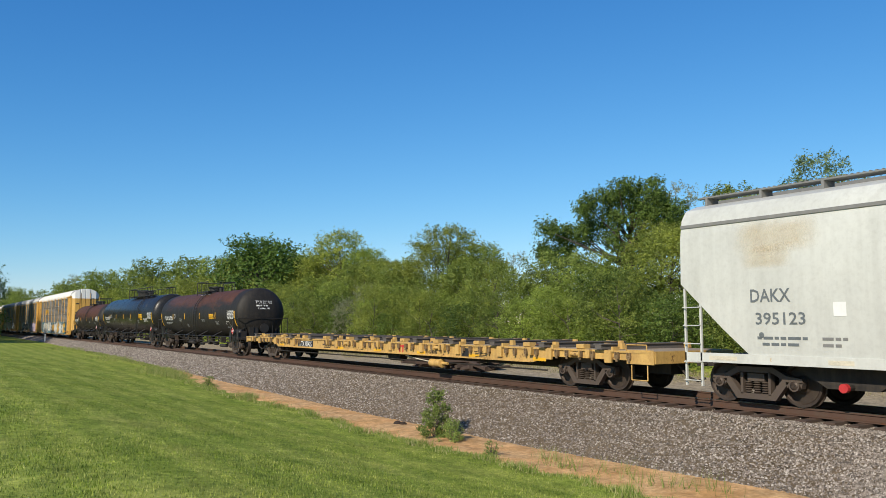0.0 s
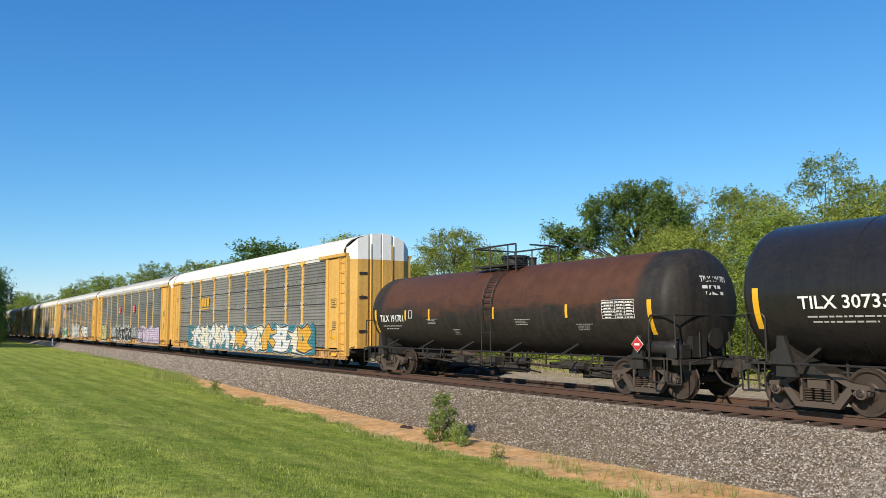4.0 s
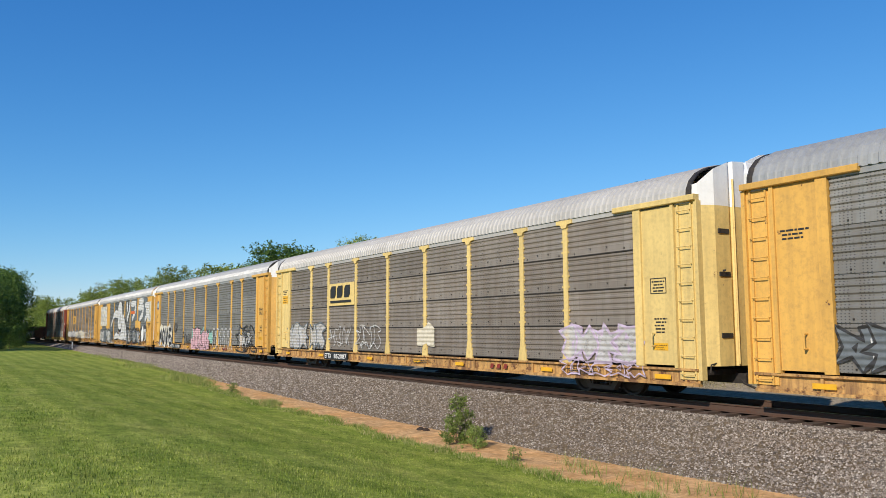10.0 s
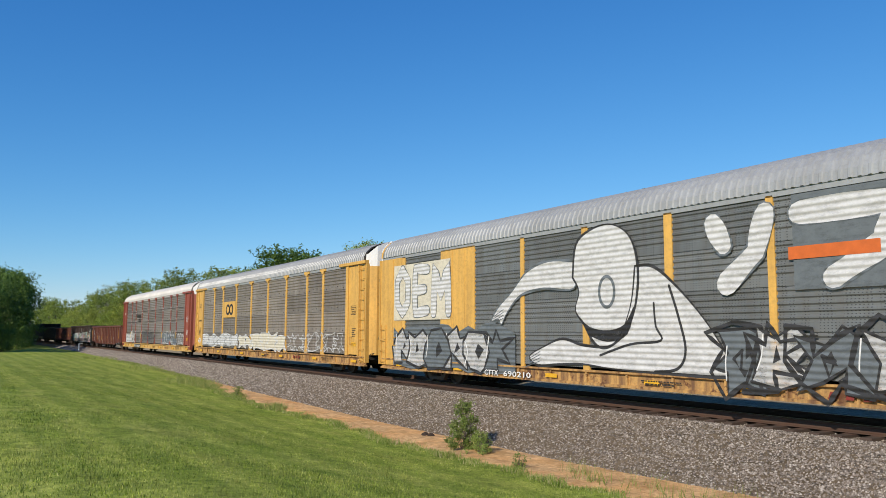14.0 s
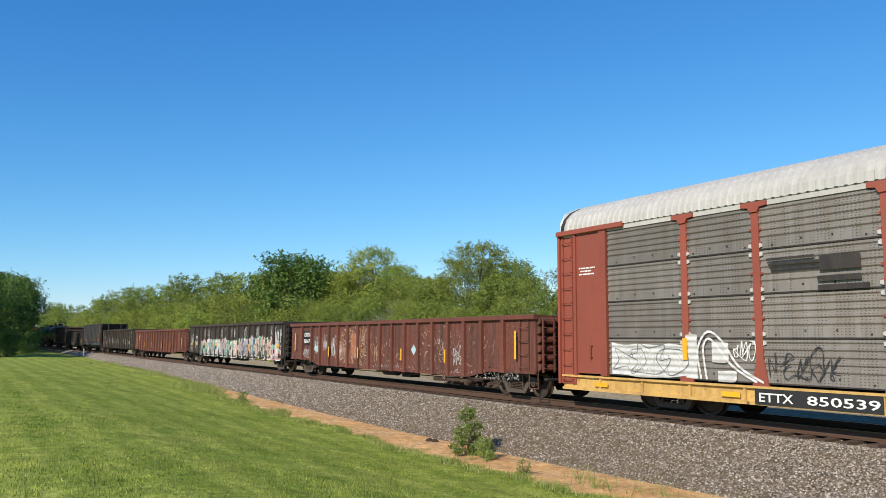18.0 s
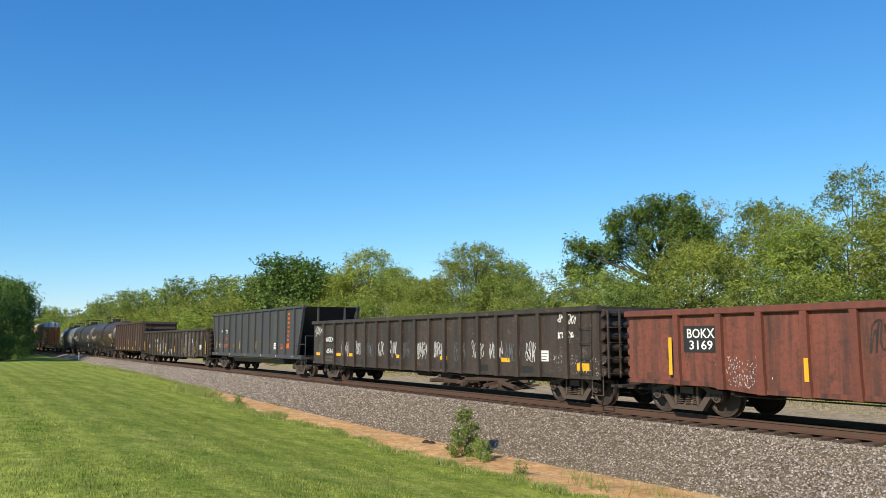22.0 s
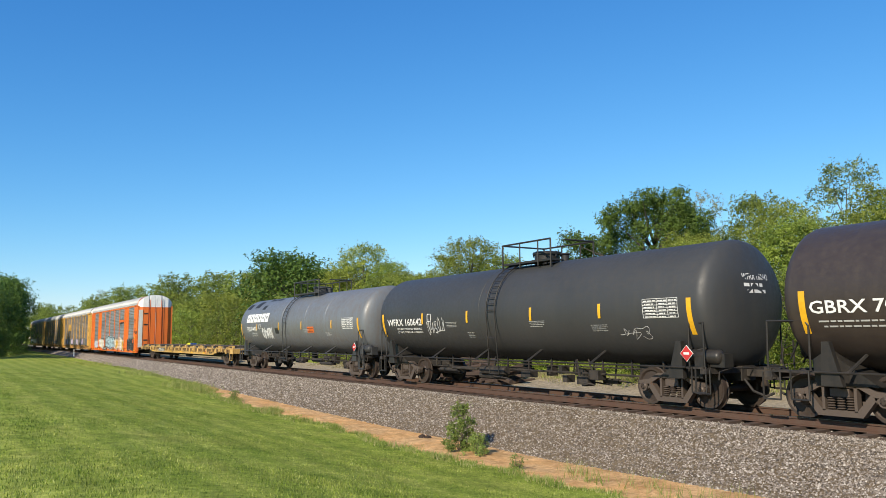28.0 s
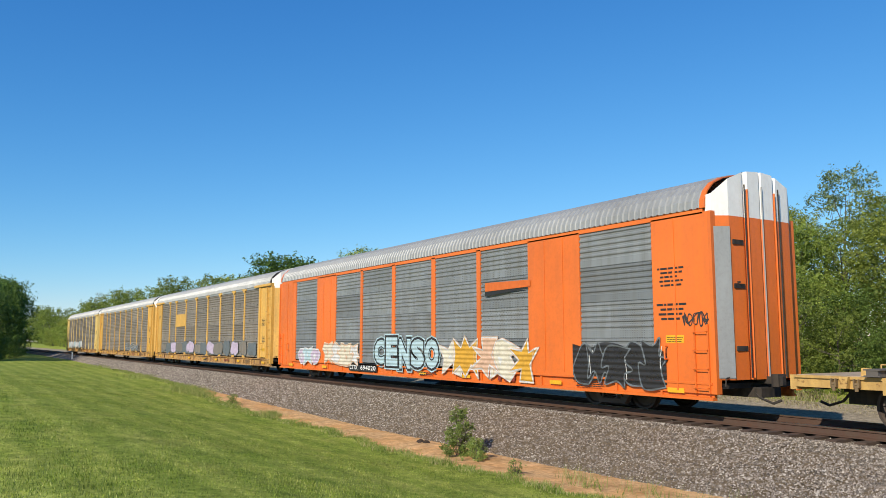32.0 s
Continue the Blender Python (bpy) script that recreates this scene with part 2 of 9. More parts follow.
BLK = paint("black_paint", (0.021, 0.020, 0.019), 0.44, wear=0.1, soil=0.25, spec=0.32)
BLG = paint("glossy_black_paint", (0.015, 0.0145, 0.014), 0.30, spec=0.3, wear=0.0, soil=0.12)
CHR = paint("charcoal_paint", (0.036, 0.038, 0.040), 0.5, spec=0.35, wear=0.12, soil=0.4, streak=0.8, dirt=(0.055, 0.05, 0.044))
TTA = two_tone("rust_topped_black_tank", (0.088, 0.036, 0.019), (0.014, 0.013, 0.012), 2.75, 7.3)
TTC = two_tone("rust_topped_black_short_tank", (0.088, 0.036, 0.019), (0.014, 0.013, 0.012), 2.2, 6.75)
TDB = paint("brown_black_paint", (0.04, 0.03, 0.025), 0.45, wear=0.1, soil=0.3)
GRT = paint("grey_tank_paint", (0.135, 0.15, 0.165), 0.42, wear=0.3, soil=0.45, streak=0.9, dirt=(0.12, 0.09, 0.065))
GOB = paint("brown_black_gondola_paint", (0.054, 0.04, 0.031), 0.5, wear=0.75, soil=0.85, streak=1.0, dirt=(0.022, 0.017, 0.014), rust=(0.12, 0.07, 0.045))
GOC = paint("browned_rib_paint", (0.058, 0.034, 0.024), 0.6, wear=0.7, soil=0.7, streak=0.8, dirt=(0.02, 0.013, 0.010), rust=(0.10, 0.05, 0.03))
GON = paint("weathered_black_gondola_paint", (0.040, 0.031, 0.025), 0.5, wear=0.65, soil=0.8, streak=1.0, dirt=(0.014, 0.012, 0.011), rust=(0.08, 0.055, 0.04))
COAL = paint("coal_car_black_paint", (0.043, 0.046, 0.052), 0.5, wear=0.4, soil=0.65, streak=0.9, dirt=(0.075, 0.066, 0.056), rust=(0.10, 0.06, 0.04))
HBR = paint("brown_hopper_paint", (0.075, 0.046, 0.035), 0.55, wear=0.65, soil=0.75, streak=1.0, dirt=(0.028, 0.019, 0.015), rust=(0.12, 0.06, 0.035))
STEEL = paint("dirty_truck_steel", (0.088, 0.066, 0.053), 0.65, 0.2, wear=0.5, soil=0.6)
WHEEL = paint("brown_wheel_steel", (0.055, 0.039, 0.031), 0.55, 0.4, wear=0.4, soil=0.5)
BRIGHT = plain("worn_bright_steel", (0.42, 0.40, 0.38), 0.3, 1.0)
UNDER = paint("underframe_grime", (0.014, 0.012, 0.011), 0.75, wear=0.3, soil=0.6)
GALV = paint("galvanised_roof_steel", (0.34, 0.348, 0.345), 0.5, 0.25, wear=0.12, soil=0.3, rust=(0.25, 0.16, 0.1))
GALM = paint("bleached_roof_steel", (0.45, 0.435, 0.405), 0.5, 0.1, wear=0.1, soil=0.25, rust=(0.3, 0.2, 0.12))
GALW = paint("whitened_roof_steel", (0.62, 0.60, 0.565), 0.55, 0.05, wear=0.08, soil=0.2, rust=(0.3, 0.2, 0.12))
YELS = paint("grimy_sill_yellow_paint", (0.54, 0.31, 0.10), 0.6, wear=1.0, soil=0.95, streak=1.0, dirt=(0.14, 0.07, 0.035))
DECK = paint("worn_deck_steel", (0.40, 0.31, 0.20), 0.75, wear=0.5, soil=0.6)
HOOK = paint("grimy_fittings", (0.20, 0.13, 0.06), 0.7, wear=0.6, soil=0.7)
TIMBER = paint("grey_beam_steel", (0.105, 0.095, 0.086), 0.85, wear=0.3, soil=0.6)
W_INK, B_INK = plain("white_lettering", (0.75, 0.75, 0.72)), plain("black_lettering", (0.02, 0.02, 0.02))
Y_INK = plain("reflective_yellow", (0.75, 0.40, 0.02), 0.4)
O_INK = plain("orange_lettering", (0.60, 0.13, 0.02))
R_INK = plain("red_lettering", (0.50, 0.03, 0.03))
M_INK = plain("dark_red_lettering", (0.22, 0.03, 0.02))
N_INK = plain("navy_lettering", (0.02, 0.05, 0.22))
G_INK = plain("faded_grey_lettering", (0.20, 0.20, 0.19))


def panel_paint(name, rgb, brown, hole=0.75):
    """Perforated galvanised side panels, with brown road dirt."""
    m, t, b, ln = nodes_of(name)
    vec, rnd = spot(t)
    c = t.nodes.new("ShaderNodeTexCoord")
    w = t.nodes.new("ShaderNodeSeparateXYZ")
    ln.new(c.outputs["Object"], w.inputs[0])
    dots = None
    for axis, k in (("X", 78.0), ("Z", 112.0)):
        s = t.nodes.new("ShaderNodeMath")
        s.operation = "SINE"
        ln.new(mul(t, w.outputs[axis], k), s.inputs[0])
        cut = ramp(t, s.outputs[0], 0.25, 0.6)
        dots = cut if dots is None else mul(t, dots, cut)
    dots = mul(t, dots, ramp(t, noise_at(t, vec, 1.0, 2, 0.5, (5.0, 0.0, 0.6)), 0.44, 0.52))
    big = noise_at(t, vec, 0.7, 5, 0.7)
    runs = noise_at(t, vec, 1.2, 5, 0.65, (4.0, 4.0, 0.3))
    col = mix(t, ramp(t, big, 0.3, 0.7), [x * 0.8 for x in rgb], [x * 1.15 for x in rgb])
    col = mix(t, mul(t, ramp(t, runs, 0.35, 0.75), 0.7), col, brown)
    col = mix(t, mul(t, dots, hole), col, (0.02, 0.02, 0.02))
    hv = t.nodes.new("ShaderNodeHueSaturation")
    mr = t.nodes.new("ShaderNodeMapRange")
    mr.inputs[3].default_value, mr.inputs[4].default_value = 0.82, 1.15
    ln.new(rnd, mr.inputs[0])
    ln.new(mr.outputs[0], hv.inputs["Value"])
    ln.new(col, hv.inputs["Color"])
    ln.new(hv.outputs[0], b.inputs["Base Color"])
    b.inputs["Roughness"].default_value, b.inputs["Metallic"].default_value = 0.55, 0.25
    bump(t, b, big, 0.2, 0.01)
    return m


PAN_G = panel_paint("grey_perforated_panel", (0.222, 0.222, 0.21), (0.165, 0.138, 0.11))
PAN_B = panel_paint("browned_perforated_panel", (0.265, 0.235, 0.20), (0.18, 0.132, 0.095))
PAN_D = panel_paint("dark_slate_panel", (0.165, 0.178, 0.178), (0.14, 0.125, 0.105))
PAN_O = panel_paint("bluish_grey_panel", (0.235, 0.255, 0.265), (0.18, 0.175, 0.16))
PAN_L = panel_paint("pale_perforated_panel", (0.235, 0.218, 0.198), (0.165, 0.128, 0.098))

# ---- ground ----
Y0 = 15.93  # centre line of the track


def smooth_step(a):
    a = np.clip(a, 0, 1)
    return a * a * (3 - 2 * a)


def toe(x):
    """Where the ballast's near slope meets the ground: y and z."""
    k = (-300, -108, -60, -34, -23, -14, -8, 40)
    return np.interp(x, k, (13.2, 13.0, 12.2, 11.5, 11.75, 11.7, 11.6, 11.6)), np.interp(x, k, (-0.5, -0.55, -0.75, -0.95, -1.14, -1.14, -1.02, -1.0))


def gz(x, y):
    """Height of the ground."""
    x, y = np.asarray(x, float), np.asarray(y, float)
    ty, tz = toe(x)
    lawn = 0.12 + (tz - 0.12) * smooth_step((y - 0.5) / (ty - 1.5)) - 0.55 * smooth_step(-(x + 25) / 110) * smooth_step((9 - y) / 6)
    under = tz + (-0.75 - tz) * smooth_step((y - ty) / 3)
    far = -0.75 - 0.15 * smooth_step((y - 17.6) / 1.2) + 1.25 * smooth_step((y - 24) / 8)
    z = np.where(y < ty, lawn, np.where(y < 16, under, far))
    return z + 0.03 * np.sin(x * 0.7 + 1.3 * np.sin(y * 0.5)) * (y < ty - 1) * (abs(x) < 300)


def sheet(xs, ys, lift, mat, name, edge=None, sink=0.0):
    """A draped grid; edge moves y per row, sink lets its first row dip into the ground."""
    X, Y = np.meshgrid(xs, ys, indexing="ij")
    lift = lift - sink * np.clip(1 - Y * 7, 0, 1) if sink else lift
    if edge is not None:
        Y = edge(X, Y)
    V = np.stack([X, Y, gz(X, Y) + lift], -1).reshape(-1, 3)
    n, m = len(xs), len(ys)
    i = (np.arange(n - 1)[:, None] * m + np.arange(m - 1)[None, :]).ravel()
    F = np.stack([i, i + m, i + m + 1, i + 1], 1)
    return raw_mesh(name, V, F, mat)


def ground_mat(name, cols, scale, rough=0.95, relief=0.4, stretch=None, big=0.25, mid=0.0):
    m, t, b, ln = nodes_of(name)
    c = t.nodes.new("ShaderNodeTexCoord").outputs["Object"]
    a = noise_at(t, c, scale, 8, 0.75, stretch)
    d = noise_at(t, c, big, 4, 0.6)
    col = mix(t, ramp(t, a, 0.3, 0.7), cols[0], cols[1])
    col = mix(t, mul(t, ramp(t, d, 0.42, 0.68), 0.7), col, cols[2])
    if mid:
        col = mix(t, 0.7, col, ramp(t, noise_at(t, c, mid, 8, 0.8), 0.36, 0.64, (0.55, 0.54, 0.52, 1), (1.4, 1.38, 1.34, 1)), "MULTIPLY")
    ln.new(col, b.inputs["Base Color"])
    b.inputs["Roughness"].default_value = rough
    b.inputs["Specular IOR Level"].default_value = 0.06
    bump(t, b, a, relief, 0.03)
    return m


def mown(t, col):
    """Faint mower's stripes along the track, and drier patches, over a lawn colour."""
    c = t.nodes.new("ShaderNodeTexCoord").outputs["Object"]
    w = t.nodes.new("ShaderNodeSeparateXYZ")
    t.links.new(c, w.inputs[0])
    wob = noise_at(t, c, 0.5, 3, 0.5)
    a = t.nodes.new("ShaderNodeMath")
    a.operation = "MULTIPLY_ADD"
    t.links.new(wob, a.inputs[0])
    a.inputs[1].default_value = 1.6
    t.links.new(mul(t, w.outputs["Y"], 5.3), a.inputs[2])
    s = t.nodes.new("ShaderNodeMath")
    s.operation = "SINE"
    t.links.new(a.outputs[0], s.inputs[0])
    half = t.nodes.new("ShaderNodeMath")
    half.operation = "MULTIPLY_ADD"
    t.links.new(s.outputs[0], half.inputs[0])
    half.inputs[1].default_value, half.inputs[2].default_value = 0.5, 0.5
    col = mix(t, mul(t, ramp(t, half.outputs[0], 0.25, 0.75), 0.6), col, mix(t, 1.0, col, (0.66, 0.76, 0.60), "MULTIPLY"))
    dry = noise_at(t, c, 0.9, 6, 0.7, (0.6, 1.4, 1.0))
    col = mix(t, mul(t, ramp(t, dry, 0.48, 0.72), 0.45), col, (0.36, 0.34, 0.11))
    col = mix(t, 0.8, col, ramp(t, noise_at(t, c, 7, 6, 0.75), 0.34, 0.66, (0.45, 0.5, 0.42, 1), (1.35, 1.3, 1.25, 1)), "MULTIPLY")
    col = mix(t, 0.9, col, ramp(t, noise_at(t, c, 1.6, 6, 0.7), 0.36, 0.64, (0.66, 0.72, 0.62, 1), (1.22, 1.18, 1.15, 1)), "MULTIPLY")
    lush = noise_at(t, c, 0.35, 5, 0.65)
    return mix(t, mul(t, ramp(t, lush, 0.5, 0.7), 0.5), col, mix(t, 1.0, col, (0.62, 0.78, 0.5), "MULTIPLY"))


SOIL = ground_mat("lawn_soil", ((0.18, 0.225, 0.036), (0.41, 0.45, 0.10), (0.34, 0.385, 0.09)), 38)
_t = SOIL.node_tree
_t.links.new(mown(_t, _t.nodes["Principled BSDF"].inputs["Base Color"].links[0].from_socket), _t.nodes["Principled BSDF"].inputs["Base Color"])
DIRT = ground_mat("sandy_dirt", ((0.38, 0.205, 0.085), (0.74, 0.50, 0.26), (0.55, 0.285, 0.10)), 7, relief=1.0, big=0.8, mid=2.2)
GRAVEL = ground_mat("ballast_bed", ((0.074, 0.057, 0.038), (0.235, 0.182, 0.122), (0.14, 0.103, 0.066)), 22, relief=1.0, mid=5.0)
ROADB = ground_mat("gravel_roadbed", ((0.145, 0.122, 0.092), (0.41, 0.355, 0.27), (0.28, 0.23, 0.155)), 9, relief=0.9, big=0.6, mid=3.0)

# train's shade painted into the bed colour, near rail to far shoulder
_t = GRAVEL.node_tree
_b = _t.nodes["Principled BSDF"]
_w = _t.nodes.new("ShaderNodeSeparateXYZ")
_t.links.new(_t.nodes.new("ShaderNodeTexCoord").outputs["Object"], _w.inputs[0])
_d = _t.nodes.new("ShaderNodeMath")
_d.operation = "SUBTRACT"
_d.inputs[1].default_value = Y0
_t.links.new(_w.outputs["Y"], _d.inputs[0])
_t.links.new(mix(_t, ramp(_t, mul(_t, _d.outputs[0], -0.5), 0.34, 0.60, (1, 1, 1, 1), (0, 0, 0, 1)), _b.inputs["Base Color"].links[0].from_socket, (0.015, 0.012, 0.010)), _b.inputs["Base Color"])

gx = np.unique(np.concatenate([np.linspace(-2500, -300, 12), np.linspace(-300, -60, 61), np.linspace(-60, 20, 161), np.linspace(20, 2500, 14)]))
gy = np.unique(np.concatenate([np.linspace(-2500, -12, 10), np.linspace(-12, 2, 15), np.linspace(2, 20, 73), np.linspace(20, 40, 21), np.linspace(40, 2500, 12)]))
tagged(new("ground", sheet(gx, gy, 0.0, SOIL, "ground")), "mown green lawn sloping down to the track", kind="structure")


def grass_edge(X):
    """Where the lawn ends at the dirt strip."""
    ty, _ = toe(X)
    ragged = 0.14 * np.sin(X * 1.9) + 0.11 * np.sin(X * 4.3 + 1) + 0.06 * np.sin(X * 9.7)
    wide = np.interp(X, (-44, -37, -30, -25, -20, -14, 20), (0.0, 0.9, 1.5, 1.15, 1.5, 1.65, 1.6))
    return ty - np.maximum(wide + ragged * np.clip(wide, 0, 1), 0.02)


def strip_edge(X, Y):
    ty, _ = toe(X)
    low = grass_edge(X) - 0.12
    return low + (ty + 0.5 - low) * Y


tagged(new("dirt_strip", sheet(np.linspace(-44, 14, 300), np.linspace(0, 1, 13), 0.03, DIRT, "dirt_strip", strip_edge, 0.06)), "bare sandy dirt strip beside the ballast", kind="structure")


def ballast_height(x, y):
    ty, tz = toe(x)
    top = -0.215
    near = tz - 0.05 + (top - tz + 0.05) * np.clip((y - ty) / (14.15 - ty), 0, 1) ** 0.9
    far = top - 0.68 * smooth_step((y - 17.9) / 1.4)
    crib = -0.05 * np.exp(-((y - Y0) / 0.5) ** 2)
    edge = -0.045 * np.exp(-((y - 14.8) / 0.3) ** 2)
    return np.where(y < 14.15, near, far + crib) + edge


def ballast():
    xs = np.unique(np.concatenate([np.linspace(-740, -60, 171), np.linspace(-60, 20, 321), np.linspace(20, 580, 60)]))
    us = np.unique(np.concatenate([np.linspace(0, 1, 22), np.linspace(1, 1.6, 13)]))
    X, U = np.meshgrid(xs, us, indexing="ij")
    ty, _ = toe(X)
    ty = ty + 0.12 * np.sin(X * 2.7) + 0.08 * np.sin(X * 6.1)
    Y = np.where(U <= 1, ty + (14.15 - ty) * U, 14.15 + (U - 1) / 0.6 * 5.4)
    Z = ballast_height(X, Y) + np.random.RandomState(3).uniform(-0.02, 0.02, X.shape)
    V = np.stack([X, Y, Z], -1).reshape(-1, 3)
    n, m = X.shape
    i = (np.arange(n - 1)[:, None] * m + np.arange(m - 1)[None, :]).ravel()
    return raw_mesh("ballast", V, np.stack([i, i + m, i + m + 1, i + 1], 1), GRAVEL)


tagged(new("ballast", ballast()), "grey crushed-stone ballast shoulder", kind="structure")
rx = np.unique(np.concatenate([np.linspace(-740, -60, 91), np.linspace(-60, 20, 121), np.linspace(20, 580, 40)]))
tagged(new("gravel_roadbed", sheet(rx, np.linspace(19.2, 27.0, 34), 0.02, ROADB, "gravel_roadbed")), "pale gravel roadbed behind the track", kind="structure")

# rails: worn heads on brown webs
RAIL = paint("rusted_rail_steel", (0.095, 0.050, 0.033), 0.7, 0.2, wear=0.6, soil=0.5)
for k, yr in enumerate((Y0 - 0.754, Y0 + 0.754)):
    g = Geo().prism([(yr - 0.07, -0.17), (yr + 0.07, -0.17), (yr + 0.07, -0.155), (yr + 0.012, -0.13), (yr + 0.012, -0.045), (yr + 0.036, -0.03), (yr + 0.036, -0.006),
                     (yr + 0.03, 0.0), (yr - 0.03, 0.0), (yr - 0.036, -0.006), (yr - 0.036, -0.03), (yr - 0.012, -0.045), (yr - 0.012, -0.13), (yr - 0.07, -0.155)], -740, 580)
    rail = tagged(new("rail", g.mesh("rail", RAIL)), "rust-brown steel rail spiked to timber ties", "rail", "rails of the track")
    part("running_surface", Geo().prism([(yr - 0.026, 0.0015), (yr + 0.026, 0.0015), (yr + 0.026, 0.004), (yr - 0.026, 0.004)], -740, 580), BRIGHT, rail, "polished rail head")

# ---- train parts ----
def wheel_pair():
    g = Geo()
    for s in (-1, 1):
        prof = [(-0.06, 0.10), (-0.055, 0.16), (-0.02, 0.20), (-0.015, 0.36), (-0.06, 0.40), (-0.065, 0.452), (0.045, 0.462), (0.055, 0.49), (0.08, 0.486), (0.085, 0.42), (0.04, 0.37), (0.03, 0.2), (0.06, 0.16), (0.06, 0.10)]
        g.lathe([(s * (0.76) - s * h, r) for h, r in prof], "y", n=20)
        g.lathe([(s * 1.0, 0.09), (s * 1.10, 0.09), (s * 1.12, 0.06)], "y", n=10)
        for i in range(3):
            a = i * 2.094
            g.cyl((0.045 * math.cos(a), s * 1.115, 0.045 * math.sin(a)), (0.045 * math.cos(a), s * 1.14, 0.045 * math.sin(a)), 0.016, 6)
    g.cyl((0, -1.0, 0), (0, 1.0, 0), 0.085, 10)
    return g.mesh("wheelset", WHEEL, 35)


WHEELSET = wheel_pair()


def bogie_frame():
    g = Geo()
    for s in (-1, 1):
        y0, y1 = s * 0.93, s * 1.08
        g.plate([(-1.08, 0.50), (-1.06, 0.60), (-0.72, 0.64), (-0.42, 0.80), (0.42, 0.80), (0.72, 0.64), (1.06, 0.60), (1.08, 0.50), (0.74, 0.50), (0.40, 0.68), (-0.40, 0.68), (-0.74, 0.50)], y0, y1)
        g.plate([(-0.76, 0.50), (-0.62, 0.56), (-0.36, 0.24), (0.36, 0.24), (0.62, 0.56), (0.76, 0.50), (0.46, 0.12), (-0.46, 0.12)], y0, y1)
        for sx in (-1, 1):
            g.box(sx * 0.36, sx * 0.30, y0, y1, 0.22, 0.70)
            g.box(sx * 0.74, sx * 1.05, y0 + s * 0.02, y1 + s * 0.01, 0.52, 0.57)
            g.cyl((sx * 0.89, s * 0.98, 0.457), (sx * 0.89, s * 1.10, 0.457), 0.12, 12)
            g.plate([(sx * 0.70, 0.52), (sx * 0.74, 0.40), (sx * 0.78, 0.52)], y0, y1)
            g.plate([(sx * 1.00, 0.52), (sx * 1.04, 0.40), (sx * 1.08, 0.52)], y0, y1)
    g.box(-0.2, 0.2, -1.06, 1.06, 0.50, 0.66)
    g.box(-0.55, 0.55, -0.35, 0.35, 0.60, 0.74)
    for sx in (-1, 1):
        g.box(sx * 0.36, sx * 0.42, -0.9, 0.9, 0.30, 0.42)
        for s in (-1, 1):
            g.box(sx * 0.39, sx * 0.45, s * 0.68, s * 0.84, 0.26, 0.58)
    return g.mesh("bogie", STEEL, 30)


def bogie_springs():
    g = Geo()
    for s in (-1, 1):
        for x in (-0.2, 0.0, 0.2):
            for k in range(5):
                z = 0.25 + k * 0.05
                g.lathe([(z, 0.055), (z + 0.02, 0.085), (z + 0.04, 0.055)], "z", (x, s * 1.02, 0), 7)
    return g.mesh("spring_pack", STEEL, 40)


BOGIE, SPRINGS = bogie_frame(), bogie_springs()
WHEEL_PAIRS = []


def bogie(car, x):
    b = part("bogie", BOGIE, STEEL, car, "dirty cast-steel truck side frames")
    b.location = (x, 0, 0)
    tagged(part("spring_pack", SPRINGS, STEEL, b), kind="stuff")
    for s in (-0.89, 0.89):
        w = part("wheelset", WHEELSET, WHEEL, b, "brown steel wheels on an axle")
        w.location = (s, 0, 0.457)
        WHEEL_PAIRS.append(w)
    return b


def coupler_mesh():
    g = Geo()
    g.box(-0.75, -0.12, -0.08, 0.08, 0.76, 0.92)
    g.plate([(-0.16, 0.70), (0.02, 0.70), (0.02, 0.98), (-0.16, 0.98)], -0.18, 0.10)
    g.plate([(0.0, 0.72), (0.10, 0.74), (0.10, 0.94), (0.0, 0.96)], -0.14, -0.02)
    g.box(-0.95, -0.70, -0.22, 0.22, 0.68, 1.0)
    g.tube([(-0.6, -0.3, 0.7), (-0.35, -0.34, 0.45), (-0.05, -0.3, 0.34), (0.12, -0.24, 0.42)], 0.03, 6)
    g.tube([(-0.5, -0.1, 0.95), (-0.45, -0.9, 0.98), (-0.45, -1.35, 0.9), (-0.45, -1.38, 0.72)], 0.016, 5)
    return g.mesh("coupler", UNDER, 30)


COUPLER = coupler_mesh()


def couplers(car, half):
    for s in (1, -1):
        c = part("coupler", COUPLER, UNDER, car, "knuckle coupler with air hose")
        c.matrix_basis = pose(s * half, 0, 0, 0, 0, 0 if s > 0 else 180)


FONT_CACHE = {}


def text_mesh(string, bold=0.0):
    key = (string, bold)
    if key not in FONT_CACHE:
        cu = bpy.data.curves.new("lettering", "FONT")
        cu.body, cu.resolution_u, cu.offset = string, 3 if bold else 2, 0.014 + bold
        ob = new("lettering", cu)
        bpy.context.view_layer.update()
        me = bpy.data.meshes.new_from_object(ob.evaluated_get(bpy.context.evaluated_depsgraph_get()))
        co = np.array([tuple(v.co) for v in me.vertices])
        FONT_CACHE[key] = (co, [tuple(p.vertices) for p in me.polygons])
        bpy.data.objects.remove(ob)
        bpy.data.curves.remove(cu)
    return FONT_CACHE[key]


class RibSide:
    """A sheet at y with ribs standing out of it to y_rib: paint goes over both."""

    def __init__(self, ribs, y, y_rib, w=0.075):
        e = sorted(ribs)
        self.bands, a = [], -99.0
        for q in e:
            self.bands += [(a, q - w, y), (q - w, q + w, y_rib)]
            a = q + w
        self.bands.append((a, 99.0, y))

    def __call__(self, x, z):
        return next(y for a, b, y in self.bands if a <= x <= b)


